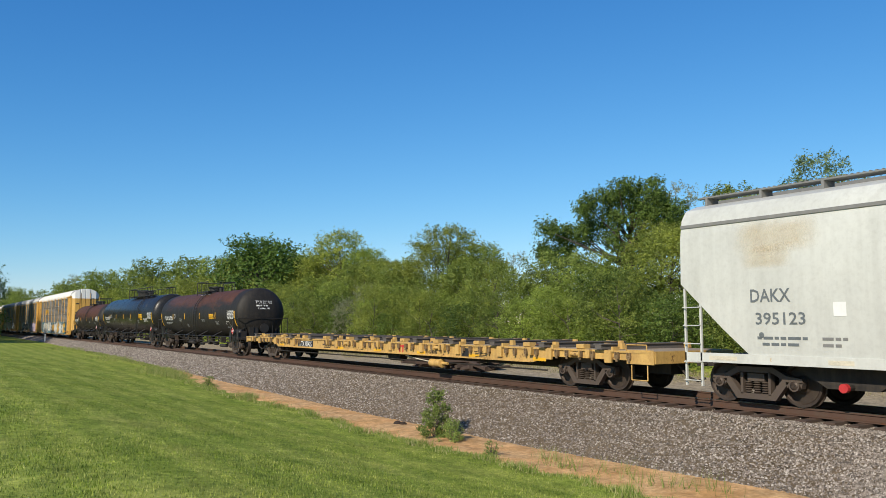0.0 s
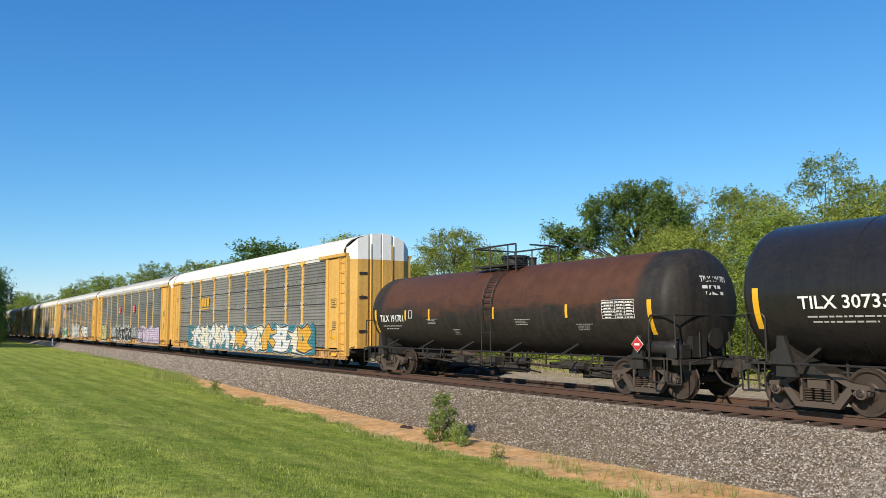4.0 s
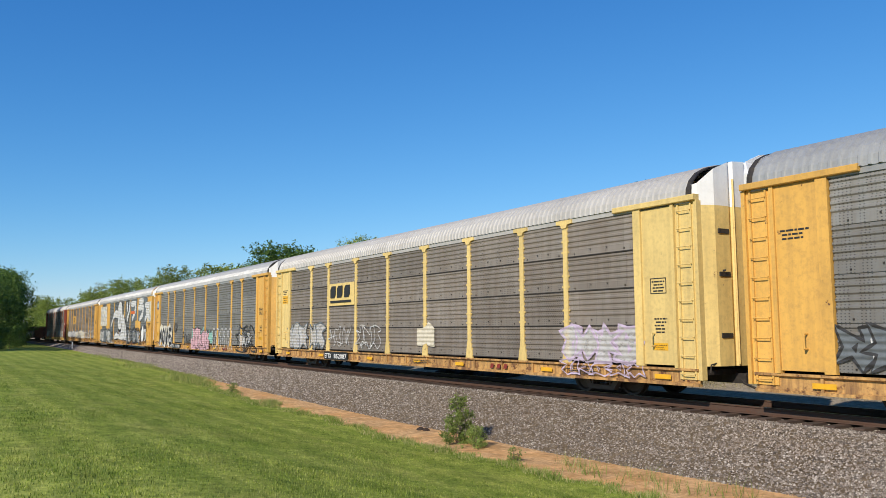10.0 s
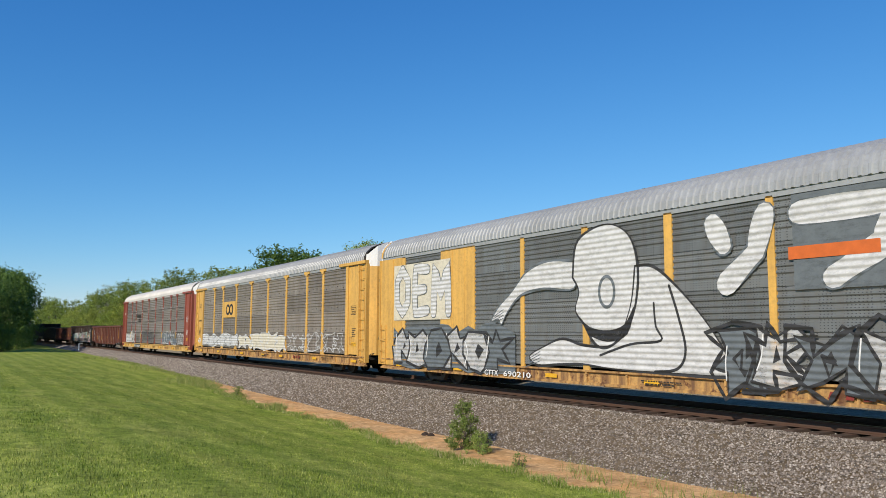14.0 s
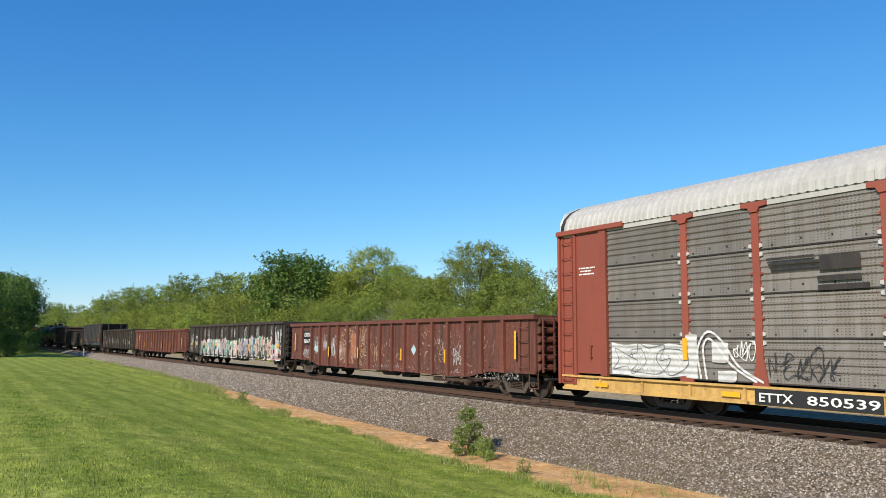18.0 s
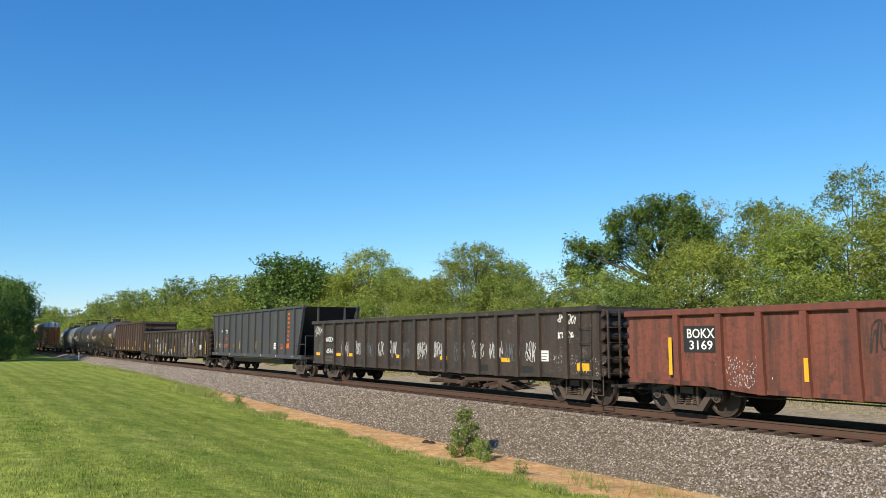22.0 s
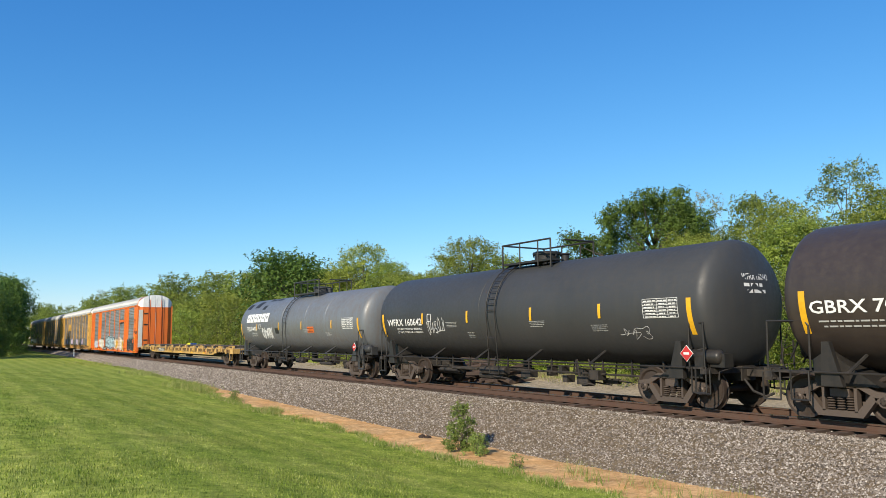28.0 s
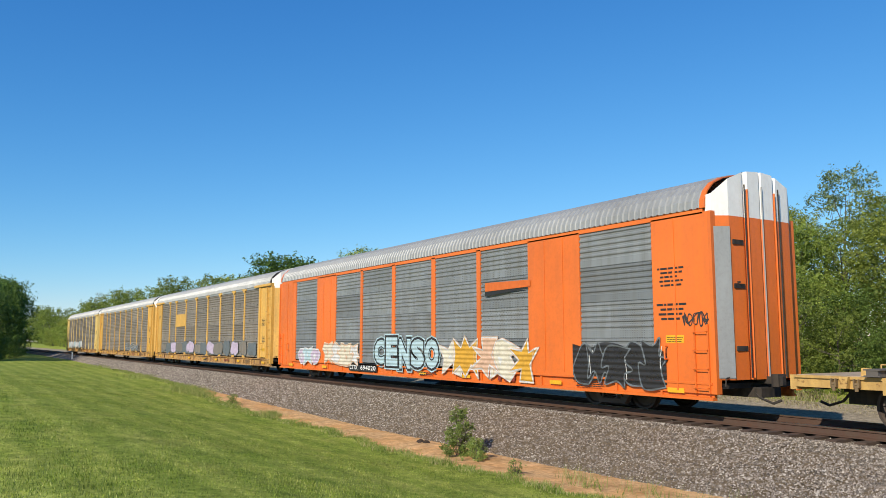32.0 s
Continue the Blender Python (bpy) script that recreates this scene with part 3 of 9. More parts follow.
def clip_x(poly, x, keep_above):
    out = []
    for p, q in zip(poly, poly[1:] + poly[:1]):
        a, b = (p[0] >= x, q[0] >= x) if keep_above else (p[0] <= x, q[0] <= x)
        if a:
            out.append(p)
        if a != b:
            u = (x - p[0]) / (q[0] - p[0])
            out.append((x, p[1] + (q[1] - p[1]) * u))
    return out


def lay(geo, poly, surf, off):
    """Adds a flat outline (x, z) to a mesh, laid on a side."""
    poly = [(float(p[0]), float(p[1])) for p in poly]
    if isinstance(surf, RibSide):
        lo, hi = min(p[0] for p in poly), max(p[0] for p in poly)
        for a, b, y in surf.bands:
            if a < hi and b > lo:
                q = clip_x(clip_x(poly, a, True), b, False) if a > lo or b < hi else poly
                if len(q) > 2:
                    geo.add([(x, y - off, z) for x, z in q], [tuple(range(len(q)))])
        for i, (a, b, y) in enumerate(surf.bands[1::2]):
            back = surf.bands[2 * i + 2][2]
            for x, d in ((a, -0.004), (b, 0.004)):
                zs = [z for px, z in clip_x(clip_x(poly, x, True), x + 0.001, False)] if lo < x < hi else []
                if len(zs) > 1:
                    geo.add([(x + d - d * off * 90, y - off, min(zs)), (x + d, back - off, min(zs)), (x + d, back - off, max(zs)), (x + d - d * off * 90, y - off, max(zs))], [(0, 1, 2, 3)])
    else:
        geo.add([(x, surf(x, z) - off, z) for x, z in poly], [tuple(range(len(poly)))])
    return geo


def flat_side(y):
    return lambda x, z: y


def fitted(car, name, co, faces, x0, x1, z0, z1, surf, mat, label="", off=0.008, turned=False):
    """Lays a flat drawing into a rectangle of a car's near side."""
    co = np.asarray(co, float)
    if turned:
        co = np.stack([-co[:, 1], co[:, 0], co[:, 1] * 0], 1)
    lo, hi = co.min(0), co.max(0)
    px = x0 + (co[:, 0] - lo[0]) / max(hi[0] - lo[0], 1e-6) * (x1 - x0)
    pz = z0 + (co[:, 1] - lo[1]) / max(hi[1] - lo[1], 1e-6) * (z1 - z0)
    g = Geo()
    g.add([(a, surf(a, b) - off, b) for a, b in zip(px, pz)], faces)
    return part(name, g, mat, car, label)


def text(car, string, x0, x1, z0, z1, surf, mat=None, off=0.008, turned=False, bold=0.0):
    co, faces = text_mesh(string, bold)
    return tagged(fitted(car, "lettering", co, faces, x0, x1, z0, z1, surf, mat or W_INK, "", off, turned), kind="stuff")


def patch(car, name, x0, x1, z0, z1, surf, mat, off=0.006, label="", n=4):
    """A plain rectangle of paint or decal."""
    g = Geo()
    zs = [z0 + (z1 - z0) * i / n for i in range(n + 1)]
    vs = [(x, surf(x, z) - off, z) for z in zs for x in (x0, x1)]
    g.add(vs, [(2 * i, 2 * i + 1, 2 * i + 3, 2 * i + 2) for i in range(n)])
    return part(name, g, mat, car, label)


def bars(car, x0, x1, z0, z1, rows, surf, mat, seed=0, off=0.008, name="small_print", slim=0.45):
    """Writing too small to read: broken bars."""
    r, g = random.Random(seed * 7 + 1), Geo()
    h = (z1 - z0) / rows
    for i in range(rows):
        z, x = z1 - h * (i + 0.85), x0 + r.uniform(0, 0.15) * (x1 - x0) * (i > 0)
        end = x1 - r.uniform(0, 0.3) * (x1 - x0) * (i > 0)
        while x < end - h * 0.2:
            w = min(r.uniform(0.6, 2.2) * h, end - x)
            y0, y1 = surf(x, z) - off, surf(x, z + h * slim) - off
            g.add([(x, y0, z), (x + w, y0, z), (x + w, y1, z + h * slim), (x, y1, z + h * slim)], [(0, 1, 2, 3)])
            x += w + h * 0.3
    return part(name, g, mat, car)


def quad_bar(a, b, w0, w1):
    """A thick stroke from a to b, its ends cut askew."""
    dx, dz = b[0] - a[0], b[1] - a[1]
    n = math.hypot(dx, dz) or 1
    nx, nz = -dz / n, dx / n
    return [(a[0] + nx * w0, a[1] + nz * w0), (a[0] - nx * w0, a[1] - nz * w0), (b[0] - nx * w1, b[1] - nz * w1), (b[0] + nx * w1, b[1] + nz * w1)]


STROKES = (((.5, .98), (.1, .75), (.1, .25), (.5, .02), (.9, .25), (.9, .75), (.5, .98)), ((.9, .85), (.5, 1), (.12, .8), (.3, .55), (.7, .45), (.9, .2), (.5, 0), (.1, .15)),
           ((.12, 1), (.12, .3), (.4, 0), (.75, .1), (.88, .5), (.88, 1)), ((.12, 0), (.12, .6), (.15, 1), (.5, .5), (.85, 0), (.88, .5), (.88, 1)),
           ((.15, 0), (.12, .5), (.15, 1), (.6, 1), (.9, .75), (.55, .5), (.2, .5), (.6, .35), (.92, 0)), ((.9, .9), (.4, 1), (.1, .75), (.45, .52), (.7, .52), (.3, .48), (.08, .2), (.45, 0), (.92, .1)),
           ((.05, 0), (.25, .6), (.5, 1), (.7, .6), (.92, 0), (.75, .35), (.3, .35)), ((.12, 1), (.12, .5), (.12, 0), (.15, .4), (.85, 1), (.35, .5), (.9, 0)),
           ((.05, 0), (.12, 1), (.45, .4), (.55, .4), (.85, 1), (.95, 0)), ((.9, .8), (.5, 1), (.1, .7), (.1, .3), (.5, 0), (.9, .2)))


def turned(r):
    """One of the strokes, mirrored either way by chance."""
    q = r.choice(STROKES)
    if r.random() < 0.5:
        q = [(1 - a, b) for a, b in q]
    if r.random() < 0.5:
        q = [(a, 1 - b) for a, b in q]
    t = r.uniform(-0.75, 0.75)
    c, s = math.cos(t), math.sin(t)
    return [(min(max(0.5 + (a - 0.5) * c - (b - 0.5) * s, 0), 1), min(max(0.5 + (a - 0.5) * s + (b - 0.5) * c, 0), 1)) for a, b in q]


def curve_through(pts, k=5):
    """A smooth line through points (Catmull-Rom)."""
    p = [np.array(q, float) for q in [pts[0]] + list(pts) + [pts[-1]]]
    out = []
    for i in range(1, len(p) - 2):
        for j in range(k):
            u = j / k
            out.append(0.5 * (2 * p[i] + (p[i + 1] - p[i - 1]) * u + (2 * p[i - 1] - 5 * p[i] + 4 * p[i + 1] - p[i + 2]) * u * u + (3 * p[i] - p[i - 1] - 3 * p[i + 1] + p[i + 2]) * u ** 3))
    return out + [p[-2]]


def angular(pts, k=4):
    """The same with straight runs and hard corners."""
    p = [np.array(q, float) for q in pts]
    return [a + (b - a) * (j / k) for a, b in zip(p[:-1], p[1:]) for j in range(k)] + [p[-1]]


def ribbon(pts, wides, surf, off, rise=0.00003):
    """One joined band of paint along a line, with rounded ends."""
    d0, d1 = pts[0] - pts[1], pts[-1] - pts[-2]
    e0, e1 = d0 / (np.linalg.norm(d0) + 1e-9), d1 / (np.linalg.norm(d1) + 1e-9)
    pts = [pts[0] + e0 * wides[0], pts[0] + e0 * wides[0] * 0.7] + list(pts) + [pts[-1] + e1 * wides[-1] * 0.7, pts[-1] + e1 * wides[-1]]
    wides = [wides[0] * 0.3, wides[0] * 0.75] + list(wides) + [wides[-1] * 0.75, wides[-1] * 0.3]
    vs = []
    for i, (p, w) in enumerate(zip(pts, wides)):
        t = pts[min(i + 1, len(pts) - 1)] - pts[max(i - 1, 0)]
        n = math.hypot(t[0], t[1]) or 1
        for s in (-1, 1):
            x, z = p[0] - s * t[1] / n * w, p[1] + s * t[0] / n * w
            vs.append((x, surf(x, z) - off - rise * i, z))
    if isinstance(surf, RibSide):
        g = Geo()
        for i in range(len(pts) - 1):
            lay(g, [(vs[j][0], vs[j][2]) for j in (2 * i, 2 * i + 2, 2 * i + 3, 2 * i + 1)], surf, off + rise * i)
        return g
    return Geo().add(vs, [(2 * i, 2 * i + 2, 2 * i + 3, 2 * i + 1) for i in range(len(pts) - 1)])


def graffiti(car, x0, x1, z0, z1, n, fill, line, surf, seed, halo=None, label="spray-painted graffiti letter", thick=0.17, off=0.0, sharp=False):
    """Rounded sprayed letter shapes, one after another, each with an outline under its fill."""
    r = random.Random(seed)
    fills = fill if isinstance(fill, (list, tuple)) else [fill]
    w = (x1 - x0) / n
    for i in range(n):
        a, b = x0 + w * (i - r.uniform(0.02, 0.2) * (i > 0)), x0 + w * (i + 1 + r.uniform(0.02, 0.2) * (i < n - 1))
        lo, hi = z0 + r.uniform(0, 0.08) * (z1 - z0), z1 - r.uniform(0, 0.16) * (z1 - z0)
        t = 0.78 * thick * min(w, 1.25 * (z1 - z0)) * r.uniform(0.9, 1.12)
        lean = r.uniform(-0.1, 0.16)
        m = t * 1.25
        pts = [(a + m + (b - a - 2 * m) * (px + lean * (pz - 0.5) + r.uniform(-0.15, 0.15)), lo + m + (hi - lo - 2 * m) * (pz + r.uniform(-0.13, 0.13))) for px, pz in turned(r)]
        pts = angular(pts) if sharp else curve_through(pts)
        ws = [t * (1 + 0.22 * math.sin(j * 0.5 + seed + i)) for j in range(len(pts))]
        edge = max(0.022, t * 0.2)
        f = fills[i % len(fills)] if len(fills) < 4 else r.choice(fills)
        up = off + 0.006 * (i % 2)
        g = part("graffiti_letter", ribbon(pts, [q + edge for q in ws], surf, 0.004 + up), line, car, label)
        part("fill", ribbon(pts, ws, surf, 0.006 + up), f, g)
        if halo:
            part("halo", ribbon(pts, [q + edge * 2.2 for q in ws], surf, 0.002 + up), halo, g)
        if t > 0.12 and halo:
            k = r.randrange(4, max(5, len(pts) - 8))
            part("shine", ribbon([p + np.array((0, 0.25 * t)) for p in pts[k:k + 5]], [t * 0.12] * 5, surf, 0.008 + up), W_INK, g)


FORMS = (([(0, 0), (.35, .05), (.3, .4), (.6, .2), (.95, 0), (.8, .5), (1.1, .9), (.6, .75), (.4, 1.05), (.1, .8), (-.1, .5)], [[(.42, .42), (.6, .5), (.5, .66)]]),
         ([(.1, 0), (.5, .1), (.9, -.05), (.75, .35), (1.0, .6), (.7, .62), (.85, 1.0), (.45, .8), (.05, 1.05), (.15, .6), (-.08, .3)], [[(.36, .3), (.5, .45), (.38, .62)]]),
         ([(0, .1), (.5, 0), (1.05, .2), (.7, .4), (.95, .75), (.65, 1.05), (.3, .85), (0, 1), (.12, .55)], [[(.34, .4), (.48, .5), (.4, .7)]]),
         ([(.05, 0), (.55, 0), (.5, .3), (.95, .22), (.6, .55), (1.02, .85), (.55, .78), (.35, 1.05), (.3, .7), (-.05, .9), (.2, .45)], []),
         ([(.2, 0), (.75, .02), (1, .35), (.85, .75), (.6, 1.05), (.25, .95), (.02, .6), (0, .25)], [[(.5, .3), (.72, .45), (.55, .72), (.44, .5)]]),
         ([(0, 0), (.25, .3), (.5, 0), (.7, .3), (1, .05), (.9, .6), (1, 1), (.7, .75), (.5, 1.05), (.3, .75), (0, .95), (.1, .5)], []),
         ([(-.05, .05), (.6, -.02), (.9, .1), (1.08, .55), (.8, .5), (.95, 1.0), (.5, .9), (.2, 1.06), (.18, .7), (-.1, .62), (.15, .4)], [[(.5, .2), (.66, .34), (.5, .5)], [(.4, .62), (.6, .66), (.48, .8)]]))


def piece(car, x0, x1, z0, z1, n, fills, line, surf, seed, halo=None, edge=0.03, rounded=False, off=0.004, hole=None, overlap=0.22, shine=True, label="spray-painted graffiti letter"):
    """A row of tight, interlocking sprayed letter shapes with drawn outlines. fills None: outlines alone."""
    r, w, last = random.Random(seed), (x1 - x0) / n, None
    fills = None if fills is None else list(fills) if isinstance(fills, (list, tuple)) else [fills]
    for i in range(n):
        form = r.choice([f for f in FORMS if f is not last])
        last = form
        a, b = x0 + w * (i - overlap * (i > 0)), x0 + w * (i + 1 + overlap * (i < n - 1))
        lo, hi = z0 + r.uniform(0, 0.10) * (z1 - z0), z1 - r.uniform(0, 0.16) * (z1 - z0)
        lean, flip, over = r.uniform(-0.06, 0.14), r.random() < 0.5, r.random() < 0.5

        def put(p):
            q = (1 - p[0] if flip else p[0]) + lean * (p[1] - 0.5) + r.uniform(-0.035, 0.035)
            h = (1 - p[1] if over else p[1]) + r.uniform(-0.03, 0.03)
            return np.array((a + (b - a) * q, lo + (hi - lo) * h))

        def outline(q):
            q = [put(p) for p in q]
            return curve_through(q + [q[0]], 4)[:-1] if rounded else q

        pts, up = outline(form[0]), off + 0.004 * (i % 3)
        ring = curve_through(pts + pts[:2], 1) if rounded else angular(pts + pts[:2], 3)
        wid = lambda k, q: [k * (1 + 0.25 * math.sin(1.3 * j + i)) for j in range(len(q))]
        if fills is None:
            g = part("graffiti_letter", ribbon(ring, wid(edge, ring), surf, up + 0.002), line, car, label)
        else:
            g = part("graffiti_letter", lay(Geo(), pts, surf, up + 0.0012), fills[i % len(fills)] if len(fills) < 4 else r.choice(fills), car, label)
            part("outline", ribbon(ring, wid(edge, ring), surf, up + 0.002), line, g)
        if halo:
            part("halo", ribbon(ring, wid(edge * 1.7, ring), surf, up), halo, g)
        for h in () if rounded else form[1]:
            h = outline(h)
            if fills is None:
                part("counter", ribbon(h + h[:2], [edge * 0.8] * (len(h) + 2), surf, up + 0.0024), line, g)
            else:
                part("counter", lay(Geo(), h, surf, up + 0.0024), hole or line, g)
        if shine and fills is not None:
            q = [put(p) for p in ((0.12, 0.86), (0.14, 0.55), (0.13, 0.3))]
            part("shine", ribbon(curve_through(q, 3), [edge * 0.5] * 7, surf, up + 0.0028), halo or LINE_W, g)


def cloud(car, x0, x1, z0, z1, mat, surf, seed, off=0.002, jag=0.25, step=0.35, label="sprayed background cloud", smooth=True):
    """A band of paint with an uneven upper and lower edge."""
    r, top, low, x = random.Random(seed), [], [], x0
    while x < x1:
        top.append((x, z1 - r.uniform(0, jag) * (z1 - z0)))
        low.append((x, z0 + r.uniform(0, jag * 0.5) * (z1 - z0)))
        x += step * r.uniform(0.6, 1.4)
    top, low = top + [(x1, z1 - jag * (z1 - z0))], low + [(x1, z0 + 0.1)]
    if smooth:
        top, low = [tuple(p) for p in curve_through(top, 4)], [tuple(p) for p in curve_through(low, 4)]
    return part("graffiti", lay(Geo(), low + top[::-1], surf, off), mat, car, label)


def bubble(car, string, x0, x1, z0, z1, fill, line, surf, halo=None, off=0.006, bold=0.05, edge=0.06):
    """Rounded sprayed letters of a word that can be read, each with its outline."""
    r, w = random.Random(len(string) * 7 + int(x0 * 10)), (x1 - x0) / len(string)
    for i, ch in enumerate(string):
        a, b = x0 + w * (i - 0.06), x0 + w * (i + 1.06)
        lo, hi, up = z0 + r.uniform(0, 0.12) * (z1 - z0), z1 - r.uniform(0, 0.12) * (z1 - z0), off + 0.004 * (i % 2)
        co, faces = text_mesh(ch, bold + 0.05)
        g = fitted(car, "graffiti_letter", co, faces, a, b, lo, hi, surf, line, "spray-painted graffiti letter", up)
        co, faces = text_mesh(ch, bold)
        fitted(g, "fill", co, faces, a + edge, b - edge, lo + edge, hi - edge, surf, fill, "", up + 0.002)
        if halo:
            co, faces = text_mesh(ch, bold + 0.08)
            fitted(g, "halo", co, faces, a - edge * 0.6, b + edge * 0.6, lo - edge * 0.6, hi + edge * 0.6, surf, halo, "", up - 0.002)


GLYPHS = {"M": (((0, 0), (.08, 1), (.5, .35), (.92, 1), (1, 0)),), "O": (((.5, 1), (.08, .75), (.08, .25), (.5, 0), (.92, .25), (.92, .75), (.5, 1)),), "V": (((0, 1), (.25, .5), (.5, 0), (.75, .5), (1, 1)),),
          "E": (((.95, .95), (.1, 1), (.05, .5), (.1, 0), (.95, .05)), ((.1, .5), (.75, .52))),
          "a": (((.1, .95), (.25, .62)), ((.9, 1), (.75, .45), (.3, 0))), "b": (((.05, .92), (.92, .92), (.8, .4), (.35, 0)),),
          "c": (((.2, 1), (.85, 1)), ((.05, .65), (.95, .65), (.8, .25), (.35, 0))), "d": (((.1, .92), (.85, .92), (.6, .4), (.1, 0)), ((.3, .55), (.95, .1)))}


def lettered(car, letters, x0, x1, z0, z1, fill, line, surf, wide, edge=0.05, off=0.0, label="spray-painted graffiti letter"):
    """Heavy painted letters with an even outline, one after another."""
    w = (x1 - x0) / len(letters)
    for i, ch in enumerate(letters):
        m = wide + edge
        g = None
        for j, q in enumerate(GLYPHS[ch]):
            pts = angular([(x0 + w * i + m + (w - 2 * m) * a, z0 + m + (z1 - z0 - 2 * m) * b) for a, b in q])
            up = off + 0.004 * (i % 2)
            o = part("graffiti_letter" if g is None else "outline", ribbon(pts, [wide + edge] * len(pts), surf, 0.008 + up), line, g or car, label if g is None else "")
            g = g or o
            part("fill", ribbon(pts, [wide * (1 + 0.12 * math.sin(k)) for k in range(len(pts))], surf, 0.011 + up + 0.001 * j), fill, g)


def scribble(car, x0, x1, z0, z1, mat, surf, seed, loops=6, wide=0.02, label="thin sprayed scribble"):
    """A sprayed line that runs on from one letter-like shape to the next."""
    r, pts = random.Random(seed), []
    w = (x1 - x0) / max(loops, 1)
    for i in range(loops):
        h = r.uniform(0.7, 1.0) * (z1 - z0)
        lo = z0 + r.uniform(0, 1) * (z1 - z0 - h)
        lean = r.uniform(0.0, 0.3)
        pts += [(x0 + w * (i + 0.1 + 0.8 * (px + lean * (pz - 0.5)) + r.uniform(-0.14, 0.14)), lo + h * min(max(pz + r.uniform(-0.15, 0.15), 0), 1)) for px, pz in turned(r)]
    pts = curve_through(pts, 4)
    return part("graffiti", ribbon(pts, [wide * 0.8 * (1 + 0.25 * math.sin(i * 0.9)) for i in range(len(pts))], surf, 0.008, 0.00002), mat, car, label)


def blob(car, xc, zc, rx, rz, mat, surf, seed, off=0.012, n=26, rough=0.12, name="graffiti", label=""):
    """A rounded sprayed patch."""
    r = random.Random(seed)
    ph = [(r.uniform(0, 6.28), r.uniform(0.3, 1)) for _ in range(4)]
    vs = []
    for i in range(n):
        a = 6.28318 * i / n
        k = 1 + rough * sum(q * math.sin((j + 2) * a + p) for j, (p, q) in enumerate(ph)) / 2
        x, z = xc + rx * k * math.cos(a), zc + rz * k * math.sin(a)
        vs.append((x, surf(x, z) - off, z))
    return part(name, Geo().add(vs, [tuple(range(n))]), mat, car, label)


def plate_sign(car, x0, x1, z0, z1, surf, mat, ink, seed, label, line=""):
    p = patch(car, "decal", x0, x1, z0, z1, surf, mat, 0.006, label)
    a, b, h = x0 + 0.06 * (x1 - x0), x1 - 0.06 * (x1 - x0), z1 - z0
    if line:
        text(p, line, a, b, z0 + 0.10 * h, z0 + 0.34 * h, surf, ink, 0.011)
    bars(p, a, b, z0 + (0.42 if line else 0.1) * h, z1 - 0.1 * h, 3, surf, ink, seed, 0.011, slim=0.26)


TRAIN = []  # each car with the place of its middle at the start


def join_train(car, x):
    TRAIN.append((car, x))
    car.location = (x, Y0, 0)
    return car


# ---- auto racks ----
def corrugated_panel(w, h=0.94, mat=None):
    """Side panel: ribs pressed along it, a plain lap at its foot with clips."""
    g, n, lap = Geo(), 5, 0.21
    prof = [(0.012, 0), (-0.012, 0.004), (-0.012, lap - 0.01), (0.008, lap)]
    s = (h - lap - 0.01) / n
    for i in range(n):
        z = lap + s * i
        prof += [(0.008, z + s * 0.3), (-0.022, z + s * 0.52), (-0.022, z + s * 0.78), (0.008, z + s * 0.98)]
    prof += [(0.008, h - 0.005), (0.012, h)]
    m = len(prof)
    g.add([(x, y, z) for x in (-w / 2, w / 2) for y, z in prof], [(i, m + i, m + i + 1, i + 1) for i in range(m - 1)])
    g.add([(-w / 2, 0.012, 0), (w / 2, 0.012, 0), (w / 2, 0.012, h), (-w / 2, 0.012, h)], [(0, 1, 2, 3)])
    return g.mesh("panel", mat)


def clip_mesh():
    g = Geo()
    g.box(-0.014, 0.014, -0.03, 0.0, 0, 0.034)
    return g.mesh("clip", UNDER)


PANELS = {}


def panel_of(w, mat):
    key = (round(w, 2), mat.name)
    if key not in PANELS:
        PANELS[key] = corrugated_panel(w, 0.94, mat)
    return PANELS[key]


ROOF_LINE = [(-1.52, 4.74), (-1.50, 4.94), (-1.40, 5.15), (-1.18, 5.36), (-0.85, 5.51), (-0.42, 5.61), (0, 5.65)]
ROOF_LINE = ROOF_LINE + [(-y, z) for y, z in ROOF_LINE[-2::-1]]


def roof_mesh(mat, half):
    g, xs, n = Geo(), [], int(half * 2 / 0.2)
    for i in range(n):
        x, s = -half + i * 2 * half / n, 2 * half / n
        xs += [(x, 0), (x + 0.5 * s, 0), (x + 0.62 * s, 0.03), (x + 0.88 * s, 0.03)]
    xs.append((half, 0))
    k = len(ROOF_LINE)
    for x, d in xs:
        for y, z in ROOF_LINE:
            ln = math.hypot(y * 0.55, z - 4.4)
            g.v.append((x, y + d * y * 0.55 / ln, z + d * (z - 4.4) / ln))
    g.f += [(i * k + j, (i + 1) * k + j, (i + 1) * k + j + 1, i * k + j + 1) for i in range(len(xs) - 1) for j in range(k - 1)]
    return g.mesh("roof", mat)


RACK_CACHE = {}


def shared(key, make):
    if key not in RACK_CACHE:
        RACK_CACHE[key] = make()
    return RACK_CACHE[key]


POSTS = (-9.05, -7.07, -4.25, -1.42, 1.42, 4.25, 7.07, 9.05)


